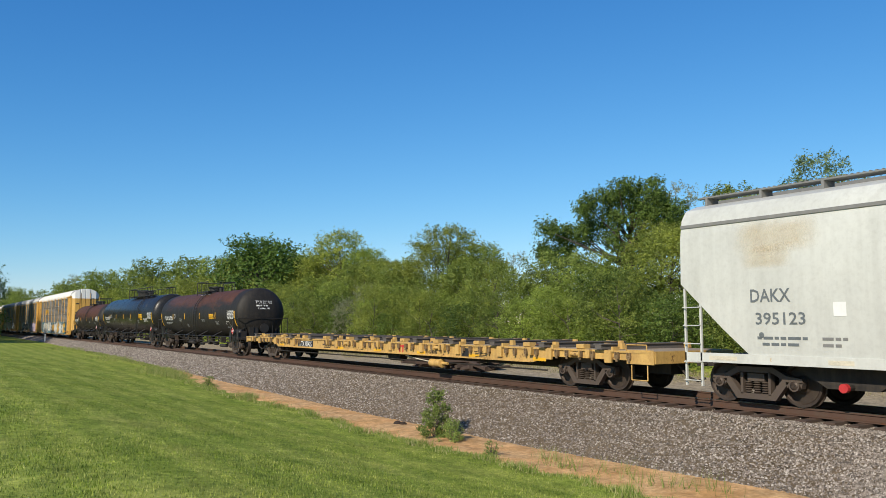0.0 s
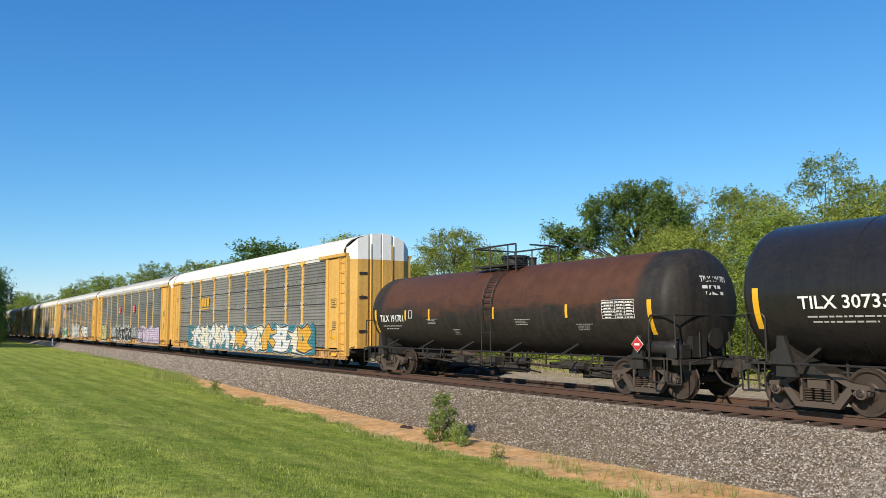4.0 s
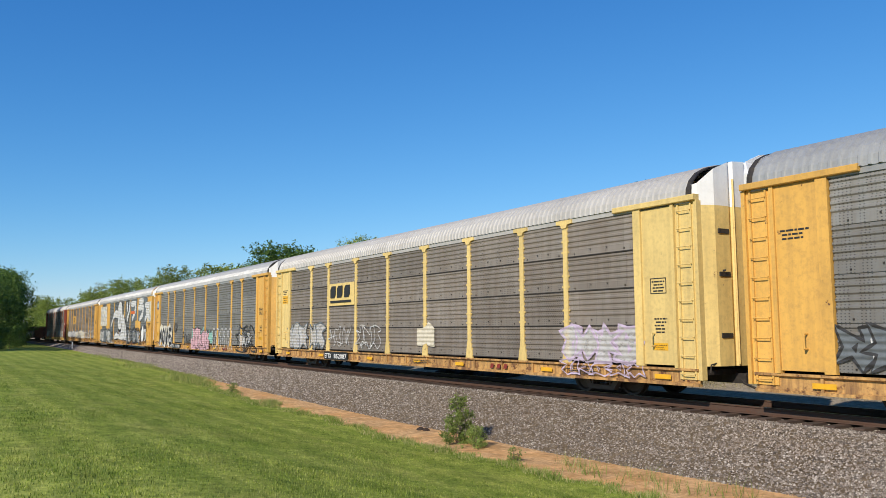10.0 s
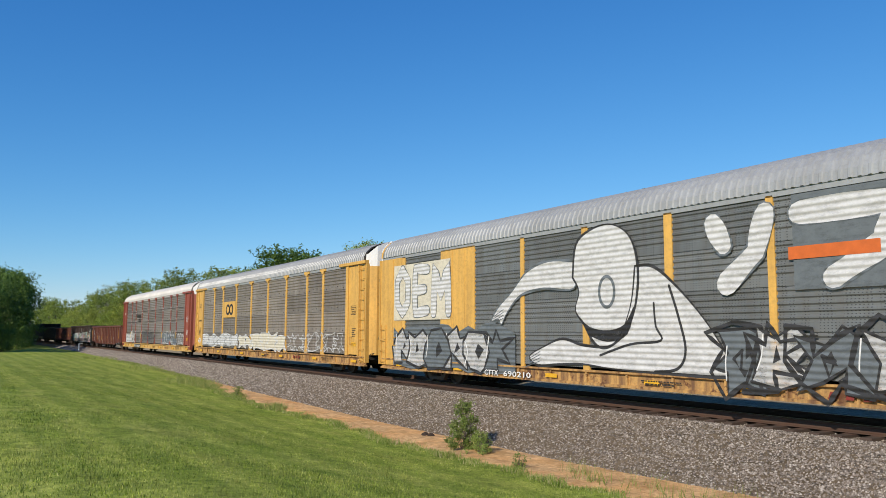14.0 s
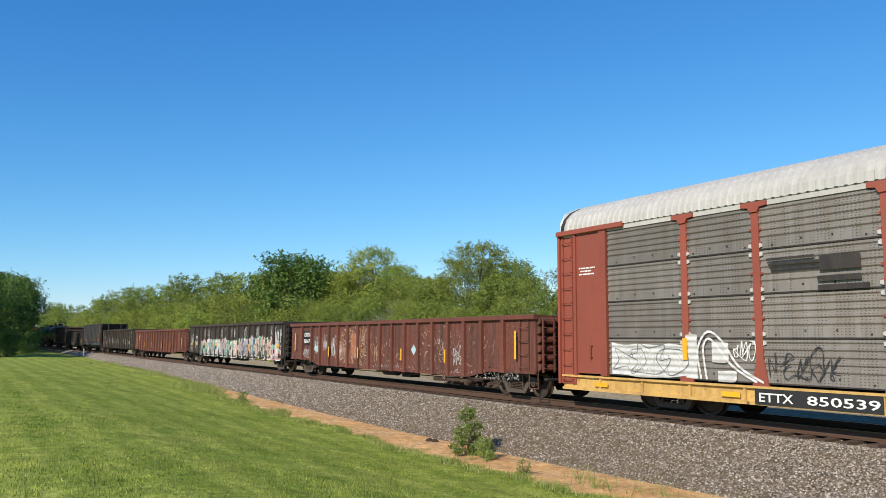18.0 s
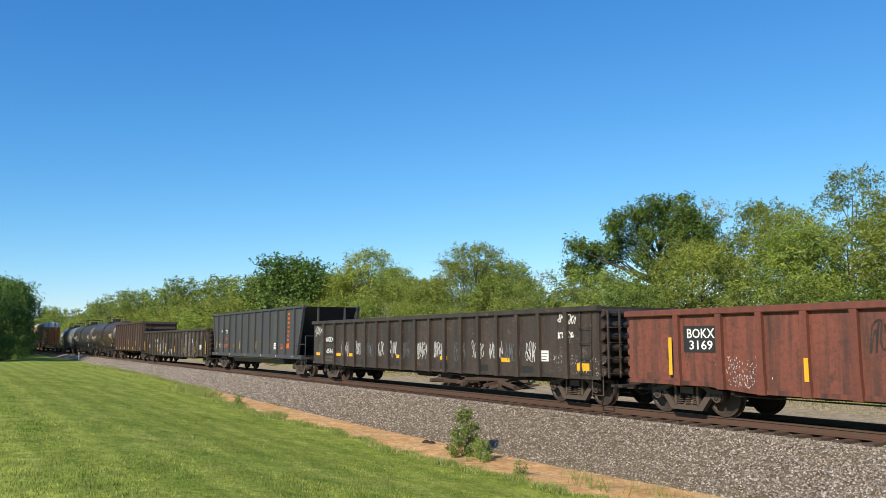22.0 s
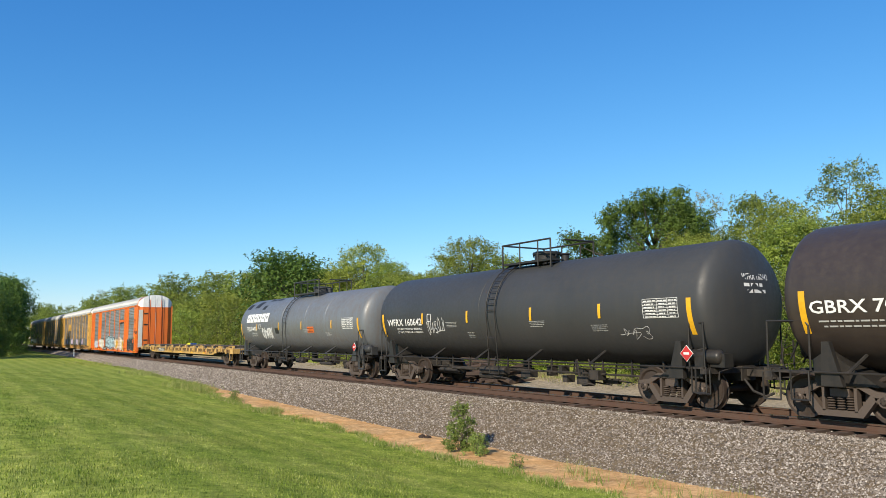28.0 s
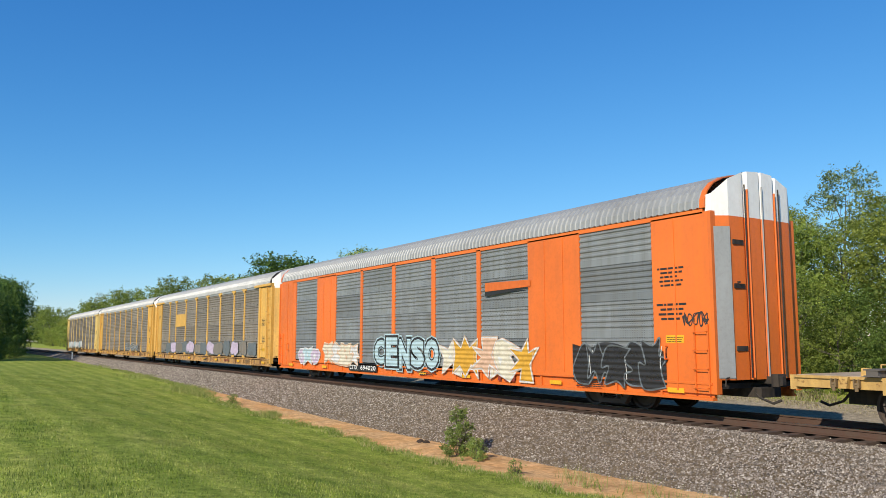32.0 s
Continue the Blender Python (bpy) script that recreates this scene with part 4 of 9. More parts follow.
def post_mesh(mat):
    g = Geo()
    g.plate([(-0.09, 1.0), (0.09, 1.0), (0.09, 4.52), (-0.09, 4.52)], -1.513, -1.44)
    g.plate([(-0.20, 0.80), (0.20, 0.80), (0.09, 1.35), (-0.09, 1.35)], -1.516, -1.46)
    g.plate([(-0.09, 4.50), (0.09, 4.50), (0.15, 4.60), (0.32, 4.62), (0.32, 4.72), (-0.32, 4.72), (-0.32, 4.62), (-0.15, 4.60)], -1.55, -1.44)
    for z in (1.9, 2.2, 2.85, 3.15, 3.8, 4.1):
        for s in (-1, 1):
            g.box(s * 0.10, s * 0.15, -1.51, -1.48, z, z + 0.05)
    return g.mesh("post", mat)


def ladder_mesh(mat, z0, z1, w=0.38, step=0.42):
    g = Geo()
    for s in (-1, 1):
        g.box(s * w / 2 - 0.02, s * w / 2 + 0.02, -0.03, 0.02, z0, z1)
    z = z0 + 0.15
    while z < z1 - 0.05:
        g.tube([(-w / 2, 0, z), (-w / 2, -0.09, z - 0.03), (w / 2, -0.09, z - 0.03), (w / 2, 0, z)], 0.012, 5)
        z += step
    return g.mesh("ladder", mat)


def rack_sill(mat):
    g = Geo()
    for s in (-1, 1):
        g.prism([(s * 1.36, 0.40), (s * 1.50, 0.40), (s * 1.50, 0.46), (s * 1.44, 0.48), (s * 1.44, 0.72), (s * 1.52, 0.75), (s * 1.52, 0.80), (s * 1.36, 0.80)], -13.5, 13.5)
        for x in np.arange(-12, 12.1, 1.5):
            g.box(x - 0.03, x + 0.03, s * 1.40, s * 1.495, 0.42, 0.78)
    return g.mesh("side_sill", mat)


def rack_under():
    g = Geo()
    g.box(-13.6, 13.6, -1.36, 1.36, 0.66, 0.78)
    g.box(-13.9, 13.9, -0.35, 0.35, 0.45, 0.68)
    for x in np.arange(-8, 8.1, 2.0):
        g.box(x - 0.06, x + 0.06, -1.34, 1.34, 0.50, 0.66)
    g.cyl((-1.5, -0.8, 0.48), (-0.6, -0.8, 0.48), 0.16, 12)
    g.cyl((2.0, -0.75, 0.46), (2.6, -0.75, 0.46), 0.12, 10)
    g.tube([(-13, -1.15, 0.5), (13, -1.15, 0.5)], 0.025, 5)
    return g.mesh("underframe", UNDER)


def end_doors(mat, white):
    """Folding end doors: plan outline drawn upwards, with a pale upper part."""
    out = []
    for z0, z1, m in ((0.86, 4.55, mat), (4.55, 5.6, white)):
        g = Geo()
        plan = [(13.45, -1.47), (13.60, -1.44), (13.80, -1.10), (13.82, -0.62), (13.77, -0.58), (13.77, -0.5), (13.85, -0.46), (13.85, -0.05), (13.80, -0.02)]
        plan += [(x, -y) for x, y in plan[::-1]]
        n = len(plan)
        top = [z1 if z1 < 5 else 5.66 - 0.55 * (abs(y) / 1.5) ** 2.4 - (0.0 if x > 13.7 else 0.1) for x, y in plan]
        vs = [(x, y, z0) for x, y in plan] + [(x, y, z) for (x, y), z in zip(plan, top)]
        g.add(vs, [(i, i + 1, n + i + 1, n + i) for i in range(n - 1)])
        g.add([(x, y, z) for (x, y), z in zip(plan, top)], [tuple(range(n))])
        if z0 < 1:
            for y in (-0.5, 0.5):
                g.cyl((13.86, y, 0.9), (13.86, y, 5.2), 0.025, 6)
        out.append(g.mesh("end_door", m))
    return out


def corner_meshes(mat, flush=False):
    """Corner plate, its posts and the beam over them, beside the ladder."""
    out = {}
    out["corner_post"] = Geo().box(11.66, 11.90, -1.55, -1.44, 0.82, 4.70)
    out["corner_plate"] = Geo().box(11.905, 12.855, -1.50, -1.45, 0.86, 4.655)
    out["ladder_post"] = Geo().box(12.86, 12.95, -1.54, -1.40, 0.80, 4.655)
    out["corner_beam"] = Geo().cbox(11.0, 13.62, -1.60, -1.38, 4.66, 4.80, 0.015)
    out["ladder_plate"] = Geo().box(12.955, 13.545, -1.47, -1.42, 0.55, 4.655)
    out["end_post"] = Geo().box(13.55, 13.64, -1.53, -1.36, 0.55, 4.655)
    out["grab_iron"] = Geo().tube([(12.25, -1.48, 1.3), (12.25, -1.62, 1.3), (12.25, -1.62, 1.6), (12.25, -1.48, 1.6)], 0.02, 6)
    if flush:
        out = {k: out[k] for k in ("end_post", "grab_iron")}
        out["corner_post"] = Geo().box(11.83, 13.545, -1.50, -1.44, 0.55, 4.655).box(12.5, 12.54, -1.515, -1.49, 0.6, 4.6)
    return {k: g.mesh(k, mat) for k, g in out.items()}


def rack(label, x, frame_mat, panel_mat, roof_mat, sill_mat=None, cap=None, windows=None, under_mat=None):
    """Enclosed auto carrier on a low flatcar."""
    sill_mat = sill_mat or (YELS if frame_mat in (YEL, YELP) else frame_mat)
    car = thing("autorack_wagon", label, "rail wagon", "wagons of the freight train")
    part("side_sill", shared(("sill", sill_mat.name), lambda: rack_sill(sill_mat)), None, car)
    part("underframe", shared("rack_under", rack_under), None, car)
    part("roof", shared(("roof", roof_mat.name), lambda: roof_mesh(roof_mat, 13.35)), None, car, "ribbed sheet-metal roof")
    g = shared(("rail", roof_mat.name, frame_mat.name), lambda: Geo().box(-13.4, 13.4, -1.50, -1.40, 4.62, 4.80).box(-13.4, 13.4, 1.40, 1.50, 4.62, 4.80).mesh("top_rail", frame_mat if windows else roof_mat))
    part("top_rail", g, None, car)
    for s in (0, 180):
        lo, hi = shared(("door", frame_mat.name, (cap or WHT).name), lambda: end_doors(frame_mat, cap or WHT))
        d = part("end_door", lo, None, car)
        d.matrix_basis = pose(0, 0, 0, 0, 0, s)
        part("end_door_top", hi, None, d, "white upper end panel")
        for z in (1.5, 2.9, 3.9):
            part("door_slot", shared("slot", lambda: Geo().cbox(13.79, 13.835, -1.02, -0.66, 0, 0.11, 0.01).mesh("door_slot", UNDER)), None, d, "dark slot in the end door").location = (0, 0, z)
        for flip in (1, -1):
            pieces = shared(("corner", frame_mat.name, bool(windows)), lambda: corner_meshes(frame_mat, bool(windows)))
            c = part("corner_post", pieces["corner_post"], None, car)
            c.matrix_basis = pose(0, 0, 0, 0, 0, s) @ Matrix.Diagonal((1, flip, 1, 1))
            for nm, me in pieces.items():
                if nm != "corner_post":
                    part(nm, me, None, c)
            l = part("ladder", shared(("ladder", frame_mat.name, bool(windows)), lambda: ladder_mesh(frame_mat, 0.55, 2.1 if windows else 4.62)), None, c)
            l.matrix_basis = Matrix.Translation((13.25, -1.51 if windows else -1.48, 0))
        part("end_hood", shared(("hood", bool(windows), frame_mat.name if windows else ""), lambda: hood_mesh(frame_mat if windows else UNDER)), None, car).matrix_basis = pose(0, 0, 0, 0, 0, s)
    if windows is None:
        edges = (-11.66,) + POSTS + (11.66,)
        for s in (0, 180):
            for p in POSTS:
                part("post", shared(("post", frame_mat.name), lambda: post_mesh(frame_mat)), None, car).matrix_basis = pose(p if s == 0 else p, 0, 0, 0, 0, s)
            for a, b in zip(edges[:-1], edges[1:]):
                for k in range(4):
                    o = part("panel", panel_of(b - a - 0.04, panel_mat), None, car)
                    o.matrix_basis = pose(0, 0, 0, 0, 0, s) @ Matrix.Translation(((a + b) / 2, -1.47, 0.86 + k * 0.94))
                    if s == 0:
                        for q in (-0.36, -0.12, 0.12, 0.36):
                            part("clip", shared("clip", clip_mesh), None, o).matrix_basis = Matrix.Translation((q * (b - a), -0.005, 0.06 if abs(q) > 0.2 else 0.14))
    else:
        for s in (0, 180):
            edges = [-11.81] + [e for w in windows for e in w] + [11.81]
            for a, b in zip(edges[0::2], edges[1::2]):
                if b - a > 0.02:
                    h = Geo().box(a, b, -1.50, -1.44, 0.80, 4.66)
                    for q in np.arange(a + 0.75, b - 0.4, 0.8):
                        h.box(q - 0.02, q + 0.02, -1.515, -1.49, 0.9, 4.6)
                    part("side_plate", h, frame_mat, car).matrix_basis = pose(0, 0, 0, 0, 0, s)
            for a, b in windows:
                for k in range(4):
                    o = part("panel", panel_of(b - a, panel_mat), None, car)
                    o.matrix_basis = pose(0, 0, 0, 0, 0, s) @ Matrix.Translation(((a + b) / 2, -1.46, 0.86 + k * 0.94))
    for bx in (-9.9, 9.9):
        bogie(car, bx)
    couplers(car, 14.2)
    return join_train(car, x)


def hood_mesh(mat):
    """Dark sealing strip between roof and end door."""
    g = Geo()
    n = len(ROOF_LINE)
    vs = [(x, y * k, 4.5 + (z - 4.5) * k) for x, k in ((13.34, 1.008), (13.48, 1.008), (13.48, 0.985)) for y, z in ROOF_LINE]
    g.add(vs, [(r * n + i, r * n + i + 1, (r + 1) * n + i + 1, (r + 1) * n + i) for r in (0, 1) for i in range(n - 1)])
    return g.mesh("end_hood", mat)


# ---- gondolas ----
def gondola(label, x, half, z0, z1, mat, ribs, belly=0.0, trim=None):
    """Open wagon: sheet sides, ribs, top chord, end ribs and ladders."""
    car = thing("gondola_wagon", label, "rail wagon", "wagons of the freight train")
    trim = trim or mat
    b = half - 0.55
    xs = [-b, -b + 2.4, -b + 3.6, b - 3.6, b - 2.4, b]
    zs = [z0, z0, z0 - belly, z0 - belly, z0, z0]
    for s in (-1, 1):
        g = Geo().plate(list(zip(xs, zs)) + [(b, z1 - 0.1), (-b, z1 - 0.1)], s * 1.44, s * 1.40)
        part("side_sheet", g, mat, car)
        g = Geo().cbox(-b - 0.05, b + 0.05, min(s * 1.36, s * 1.55), max(s * 1.36, s * 1.55), z1 - 0.15, z1, 0.02)
        part("top_chord", g, trim, car, "dented top chord")
        g = Geo()
        for i in range(len(xs) - 1):
            g.add([(xs[i], s * 1.47, zs[i]), (xs[i + 1], s * 1.47, zs[i + 1]), (xs[i + 1], s * 1.47, zs[i + 1] + 0.10), (xs[i], s * 1.47, zs[i] + 0.10),
                   (xs[i], s * 1.40, zs[i]), (xs[i + 1], s * 1.40, zs[i + 1])], [(0, 1, 2, 3), (4, 5, 1, 0)])
        part("bottom_chord", g, mat, car)
    for px in ribs:
        zb = float(np.interp(px, xs, zs))
        me = shared(("rib", trim.name, round(z1 - zb, 2)), lambda: Geo().plate([(-0.10, 0.0), (0.10, 0.0), (0.075, 0.5), (0.075, z1 - zb - 0.12), (-0.075, z1 - zb - 0.12), (-0.075, 0.5)], -0.11, 0.0).mesh("rib", trim))
        for s in (-1, 1):
            part("rib", me, None, car).matrix_basis = pose(px, s * 1.43, zb - 0.01, 0, 0, 0 if s < 0 else 180)
    part("floor", Geo().box(-b, b, -1.40, 1.40, z0, z0 + 0.08), mat, car)
    g = Geo().box(-half + 0.3, half - 0.3, -0.3, 0.3, z0 - 0.22, z0)
    for q in np.arange(-b + 3, b - 2.9, 2.2):
        g.box(q - 0.05, q + 0.05, -1.36, 1.36, z0 - belly - 0.05, z0 - 0.002)
    g.cyl((-0.6, -0.9, z0 - belly - 0.05), (0.5, -0.9, z0 - belly - 0.05), 0.17, 12)
    g.box(1.2, 1.9, -1.1, -0.7, z0 - belly - 0.22, z0 - belly)
    g.tube([(-b + 3, -1.3, z0 - belly - 0.08), (b - 3, -1.3, z0 - belly - 0.08)], 0.018, 5)
    part("underframe", g, UNDER, car)
    for s in (0, 180):
        e = part("end_wall", Geo().box(b - 0.04, b, -1.40, 1.40, z0, z1 - 0.02), mat, car)
        e.matrix_basis = pose(0, 0, 0, 0, 0, s)
        h = Geo()
        for k in range(6):
            zc = z0 + 0.2 + (z1 - z0 - 0.4) * k / 5
            h.plate([(b - 0.01, zc - 0.12), (b + 0.13, zc - 0.07), (b + 0.15, zc), (b + 0.13, zc + 0.07), (b - 0.01, zc + 0.12)], -1.36, 1.36)
        part("end_ribs", h, mat, e)
        h = Geo().box(b + 0.0, b + 0.5, -0.5, 0.5, z0 - 0.25, z0 + 0.02).box(b + 0.35, b + 0.5, -1.4, 1.4, z0 - 0.16, z0 - 0.10)
        part("end_platform", h, UNDER, e)
        l = part("ladder", shared(("glad", mat.name, round(z1 - z0, 1)), lambda: ladder_mesh(mat, z0 + 0.05, z1 - 0.12, 0.42, 0.4)), None, e)
        l.matrix_basis = Matrix.Translation((b - 0.5, -1.455, 0))
        l = part("end_ladder", shared(("glad", mat.name, round(z1 - z0, 1)), None), None, e)
        l.matrix_basis = pose(b + 0.2, -1.1, 0, 0, 0, 90)
        h = Geo().tube([(b - 0.3, -1.44, z0), (b - 0.3, -1.44, 0.32), (b + 0.12, -1.44, 0.32), (b + 0.12, -1.44, z0)], 0.018, 5)
        part("step", h, mat, e)
    for bx in (-half + 2.0, half - 2.0):
        bogie(car, bx)
    couplers(car, half - 0.05)
    return join_train(car, x)


# ---- tank wagons ----
def ellipse_head(r, depth, n=7):
    return [(depth * math.sin(1.5708 * i / n), r * math.cos(1.5708 * i / n)) for i in range(n)]


def tank(label, x, half, tl, r, zc, mat, rig=None, platform=2.2, dome=0.0, seams=(), rail_rod=True, tri=0, hatch=None):
    """Tank wagon: barrel with domed ends on cradles, ladder, top platform, rails."""
    rig = rig or mat
    car = thing("tank_wagon", label, "rail wagon", "wagons of the freight train")
    hd = 0.52
    head = ellipse_head(r, hd)
    prof = [(-tl - d, q) for d, q in head[::-1]] + [(tl + d, q) for d, q in head]
    part("tank", Geo().lathe(prof, "x", (0, 0, zc), 56), mat, car, "", 40)
    for q in seams:
        part("weld_seam", Geo().lathe([(q - 0.02, r), (q - 0.012, r + 0.008), (q + 0.012, r + 0.008), (q + 0.02, r)], "x", (0, 0, zc), 48), mat, car, "", 40)
    zb = zc - r
    for s in (0, 180):
        g = Geo()
        g.plate([(tl - 1.5, 0.72), (tl - 0.2, 0.72), (tl - 0.15, zb + 0.25), (tl - 0.55, zb + 0.5), (tl - 0.75, zb + 0.25)], -1.12, 1.12)
        g.plate([(tl - 0.95, 0.72), (tl - 0.5, 0.72), (tl - 0.55, zb + 0.62), (tl - 0.7, zb + 0.62)], -1.42, -1.3)
        g.plate([(tl - 0.95, 0.72), (tl - 0.5, 0.72), (tl - 0.55, zb + 0.62), (tl - 0.7, zb + 0.62)], 1.3, 1.42)
        e = part("cradle", g, rig, car)
        e.matrix_basis = pose(0, 0, 0, 0, 0, s)
        g = Geo().box(tl - 3.0, half - 0.75, -0.25, 0.25, 0.66, 0.98).box(half - 0.95, half - 0.78, -1.45, 1.45, 0.84, 0.96)
        g.box(tl - 0.5, half - 0.9, -1.40, -0.95, 0.95, 0.99).box(tl - 0.5, half - 0.9, 0.95, 1.40, 0.95, 0.99)
        part("draft_sill", g, UNDER, e)
        a = half - 0.86
        g = Geo()
        for s2 in (-1, 1):
            y = s2 * 1.42
            g.tube([(tl - 0.3, y, 1.0), (tl - 0.3, y, 1.9), (tl - 0.22, y, 2.0), (a, y, 2.0), (a + 0.02, y, 1.0)], 0.022, 6)
            g.tube([(tl - 0.25, y, 1.0), (tl - 0.25, y, 0.42), (tl + 0.15, y, 0.42), (tl + 0.15, y, 1.0)], 0.02, 5)
            g.tube([(a - 0.25, y, 0.95), (a - 0.25, y, 0.40), (a + 0.15, y, 0.40), (a + 0.15, y, 0.95)], 0.02, 5)
            g.tube([(a, s2 * 0.55, 1.0), (a, s2 * 0.55, 1.6)], 0.02, 5)
        g.tube([(a, -1.42, 2.0), (a, 1.42, 2.0)], 0.02, 5)
        part("end_rail", g, rig, e)
        g = Geo().box(half - 1.15, half - 0.9, -0.75, -0.25, 1.0, 1.5).cyl((half - 0.95, 0.1, 1.45), (half - 0.88, 0.1, 1.45), 0.26, 16)
        for k in range(6):
            y, z = -1.3 + 0.42 * k, 1.02 + 0.1 * (k % 3)
            g.tube([(a - 0.1, y, z), (a - 0.35, y + 0.1, z + 0.35), (tl + 0.25, y * 0.6, z + 0.5 - 0.1 * (k % 2))], 0.022, 5)
        g.box(a - 0.3, a - 0.05, -1.38, -1.1, 1.0, 1.22).box(tl + 0.1, tl + 0.5, -1.2, -0.9, 0.99, 1.3)
        tagged(part("brake_gear", g, rig, e), kind="stuff")
        bogie(car, (half - 2.15) * (1 if s == 0 else -1))
    if rail_rod:
        for s in (-1, 1):
            g = Geo().tube([(-tl + 0.4, s * 1.46, 0.98), (tl - 0.4, s * 1.46, 0.98)], 0.022, 6)
            q = -tl + 1.2
            while q < tl - 0.8:
                ys = s * (math.sqrt(max(r * r - (r - 0.35) ** 2, 0)))
                g.cyl((q, ys, zb + 0.36), (q - 0.12, s * 1.46, 0.97), 0.035, 6)
                q += (2 * tl - 2) / 5
            part("side_rail", g, rig, car)
        g = Geo()
        for q in np.arange(-tl + 1.5, tl - 1.4, 1.1):
            g.box(q - 0.02, q + 0.02, -0.55, -0.50, zb - 0.35, zb + 0.15)
        g.tube([(-tl + 1.0, -0.6, zb - 0.3), (tl - 1.0, -0.6, zb - 0.3)], 0.03, 6).tube([(-tl + 1.0, -0.52, zb - 0.12), (tl - 1.0, -0.52, zb - 0.12)], 0.02, 6)
        g.cyl((-0.4, 0, zb + 0.05), (-0.4, 0, zb - 0.42), 0.14, 10)
        tagged(part("brake_rigging", g, UNDER, car), kind="stuff")
        rr = random.Random(int(tl * 100) + int(x * 3))
        g = Geo()
        for k in range(26):
            q, y = rr.uniform(-tl + 2.6, tl - 2.6), rr.uniform(-0.9, -0.2)
            z = rr.uniform(0.40, 0.75)
            if k % 3 == 0:
                g.cyl((q - rr.uniform(0.2, 0.9), y, z), (q + rr.uniform(0.2, 0.9), y, z), rr.uniform(0.03, 0.14), 8)
            elif k % 3 == 1:
                g.box(q, q + rr.uniform(0.1, 0.5), y, y + 0.3, z - 0.12, z + rr.uniform(0.05, 0.2))
            else:
                g.tube([(q, y, zb + 0.1), (q + rr.uniform(-0.2, 0.2), y, z), (q + rr.uniform(0.3, 0.8), y, z - 0.05)], 0.025, 5)
        tagged(part("brake_piping", g, UNDER, car), kind="stuff")
    # ladder that bends over the shoulder of the tank
    g, w = Geo(), 0.23
    arc = [(1.47, 0.55)] + [(r * math.cos(a) + 0.09 * math.cos(a), zc + (r + 0.09) * math.sin(a)) for a in [radians(k) for k in range(0, 76, 12)]]
    for s in (-1, 1):
        g.tube([(s * w, -y, z) for y, z in arc], 0.02, 5)
    n = 13
    for i in range(n):
        u = i / (n - 1) * (len(arc) - 1)
        k = min(int(u), len(arc) - 2)
        y = arc[k][0] + (arc[k + 1][0] - arc[k][0]) * (u - k)
        z = arc[k][1] + (arc[k + 1][1] - arc[k][1]) * (u - k)
        g.cyl((-w, -y, z), (w, -y, z), 0.014, 5)
    g.tube([(-w, -1.47, 0.98), (w, -1.47, 0.98)], 0.03, 5)
    part("ladder", g, rig, car, "", 0).location = (tri, 0, 0)
    zt = zc + r
    g = Geo()
    for s in (-1, 1):
        g.box(-platform / 2, platform / 2, s * 0.42, s * 0.85, zt - 0.03, zt + 0.03)
        for q in np.arange(-platform / 2 + 0.1, platform / 2, 0.35):
            g.box(q - 0.02, q + 0.02, s * 0.42, s * 0.85, zt + 0.03, zt + 0.045)
    part("walkway", g, rig, car).location = (dome, 0, 0)
    hh, p = 0.62, platform / 2
    for s in (-1, 1):
        g = Geo().tube([(-p, s * 0.86, zt - 0.2), (-p, s * 0.86, zt + hh), (p, s * 0.86, zt + hh), (p, s * 0.86, zt - 0.2)], 0.028, 6)
        part("platform_rail", g, rig, car).location = (dome, 0, 0)
        for q in np.arange(-p + 0.9, p - 0.3, 0.9):
            part("rail_post", Geo().cyl((q, s * 0.86, zt - 0.15), (q, s * 0.86, zt + hh), 0.022, 6), rig, car).location = (dome, 0, 0)
    for q, y in ((-p, -0.86), (p, -0.3)):
        part("end_bar", Geo().tube([(q, y, zt + hh), (q, 0.86, zt + hh)], 0.028, 6), rig, car).location = (dome, 0, 0)
    g = Geo().lathe([(-0.1, 0.40), (0.26, 0.40), (0.27, 0.46), (0.33, 0.46), (0.36, 0.40), (0.38, 0.12)], "z", (0, 0, zt), 20)
    g.lathe([(-0.05, 0.12), (0.2, 0.12), (0.22, 0.16), (0.26, 0.14)], "z", (0.75, 0.1, zt), 10)
    for i in range(8):
        a = i * 0.785
        g.cyl((0.43 * math.cos(a), 0.43 * math.sin(a), zt + 0.2), (0.43 * math.cos(a), 0.43 * math.sin(a), zt + 0.36), 0.025, 5)
    wide = 1.0 if hatch is None else 1.5
    part("manway", g, rig, car, "", 40).matrix_basis = Matrix.Translation((dome if hatch is None else hatch, 0, zt * (1 - wide))) @ Matrix.Diagonal((wide, wide, wide, 1))
    g = Geo().lathe([(tl - 0.55, 0.04), (tl - 0.52, 0.13), (tl - 0.46, 0.17), (tl + 0.34, 0.17), (tl + 0.40, 0.13), (tl + 0.43, 0.04)], "x", (0, -1.16, 1.22), 16)
    part("air_reservoir", g, rig, car, "", 40)
    couplers(car, half - 0.05)
    return join_train(car, x)


def round_side(r, zc):
    return lambda x, z: -math.sqrt(max(r * r - (z - zc) ** 2, 0.01))


def tank_marks(car, xs, zc, r, h=0.42, w=0.10):
    sf = round_side(r, zc)
    for q in xs:
        patch(car, "reflector", q - w / 2, q + w / 2, zc - h / 2, zc + h / 2, sf, Y_INK, 0.006, "yellow reflective strip", 6)


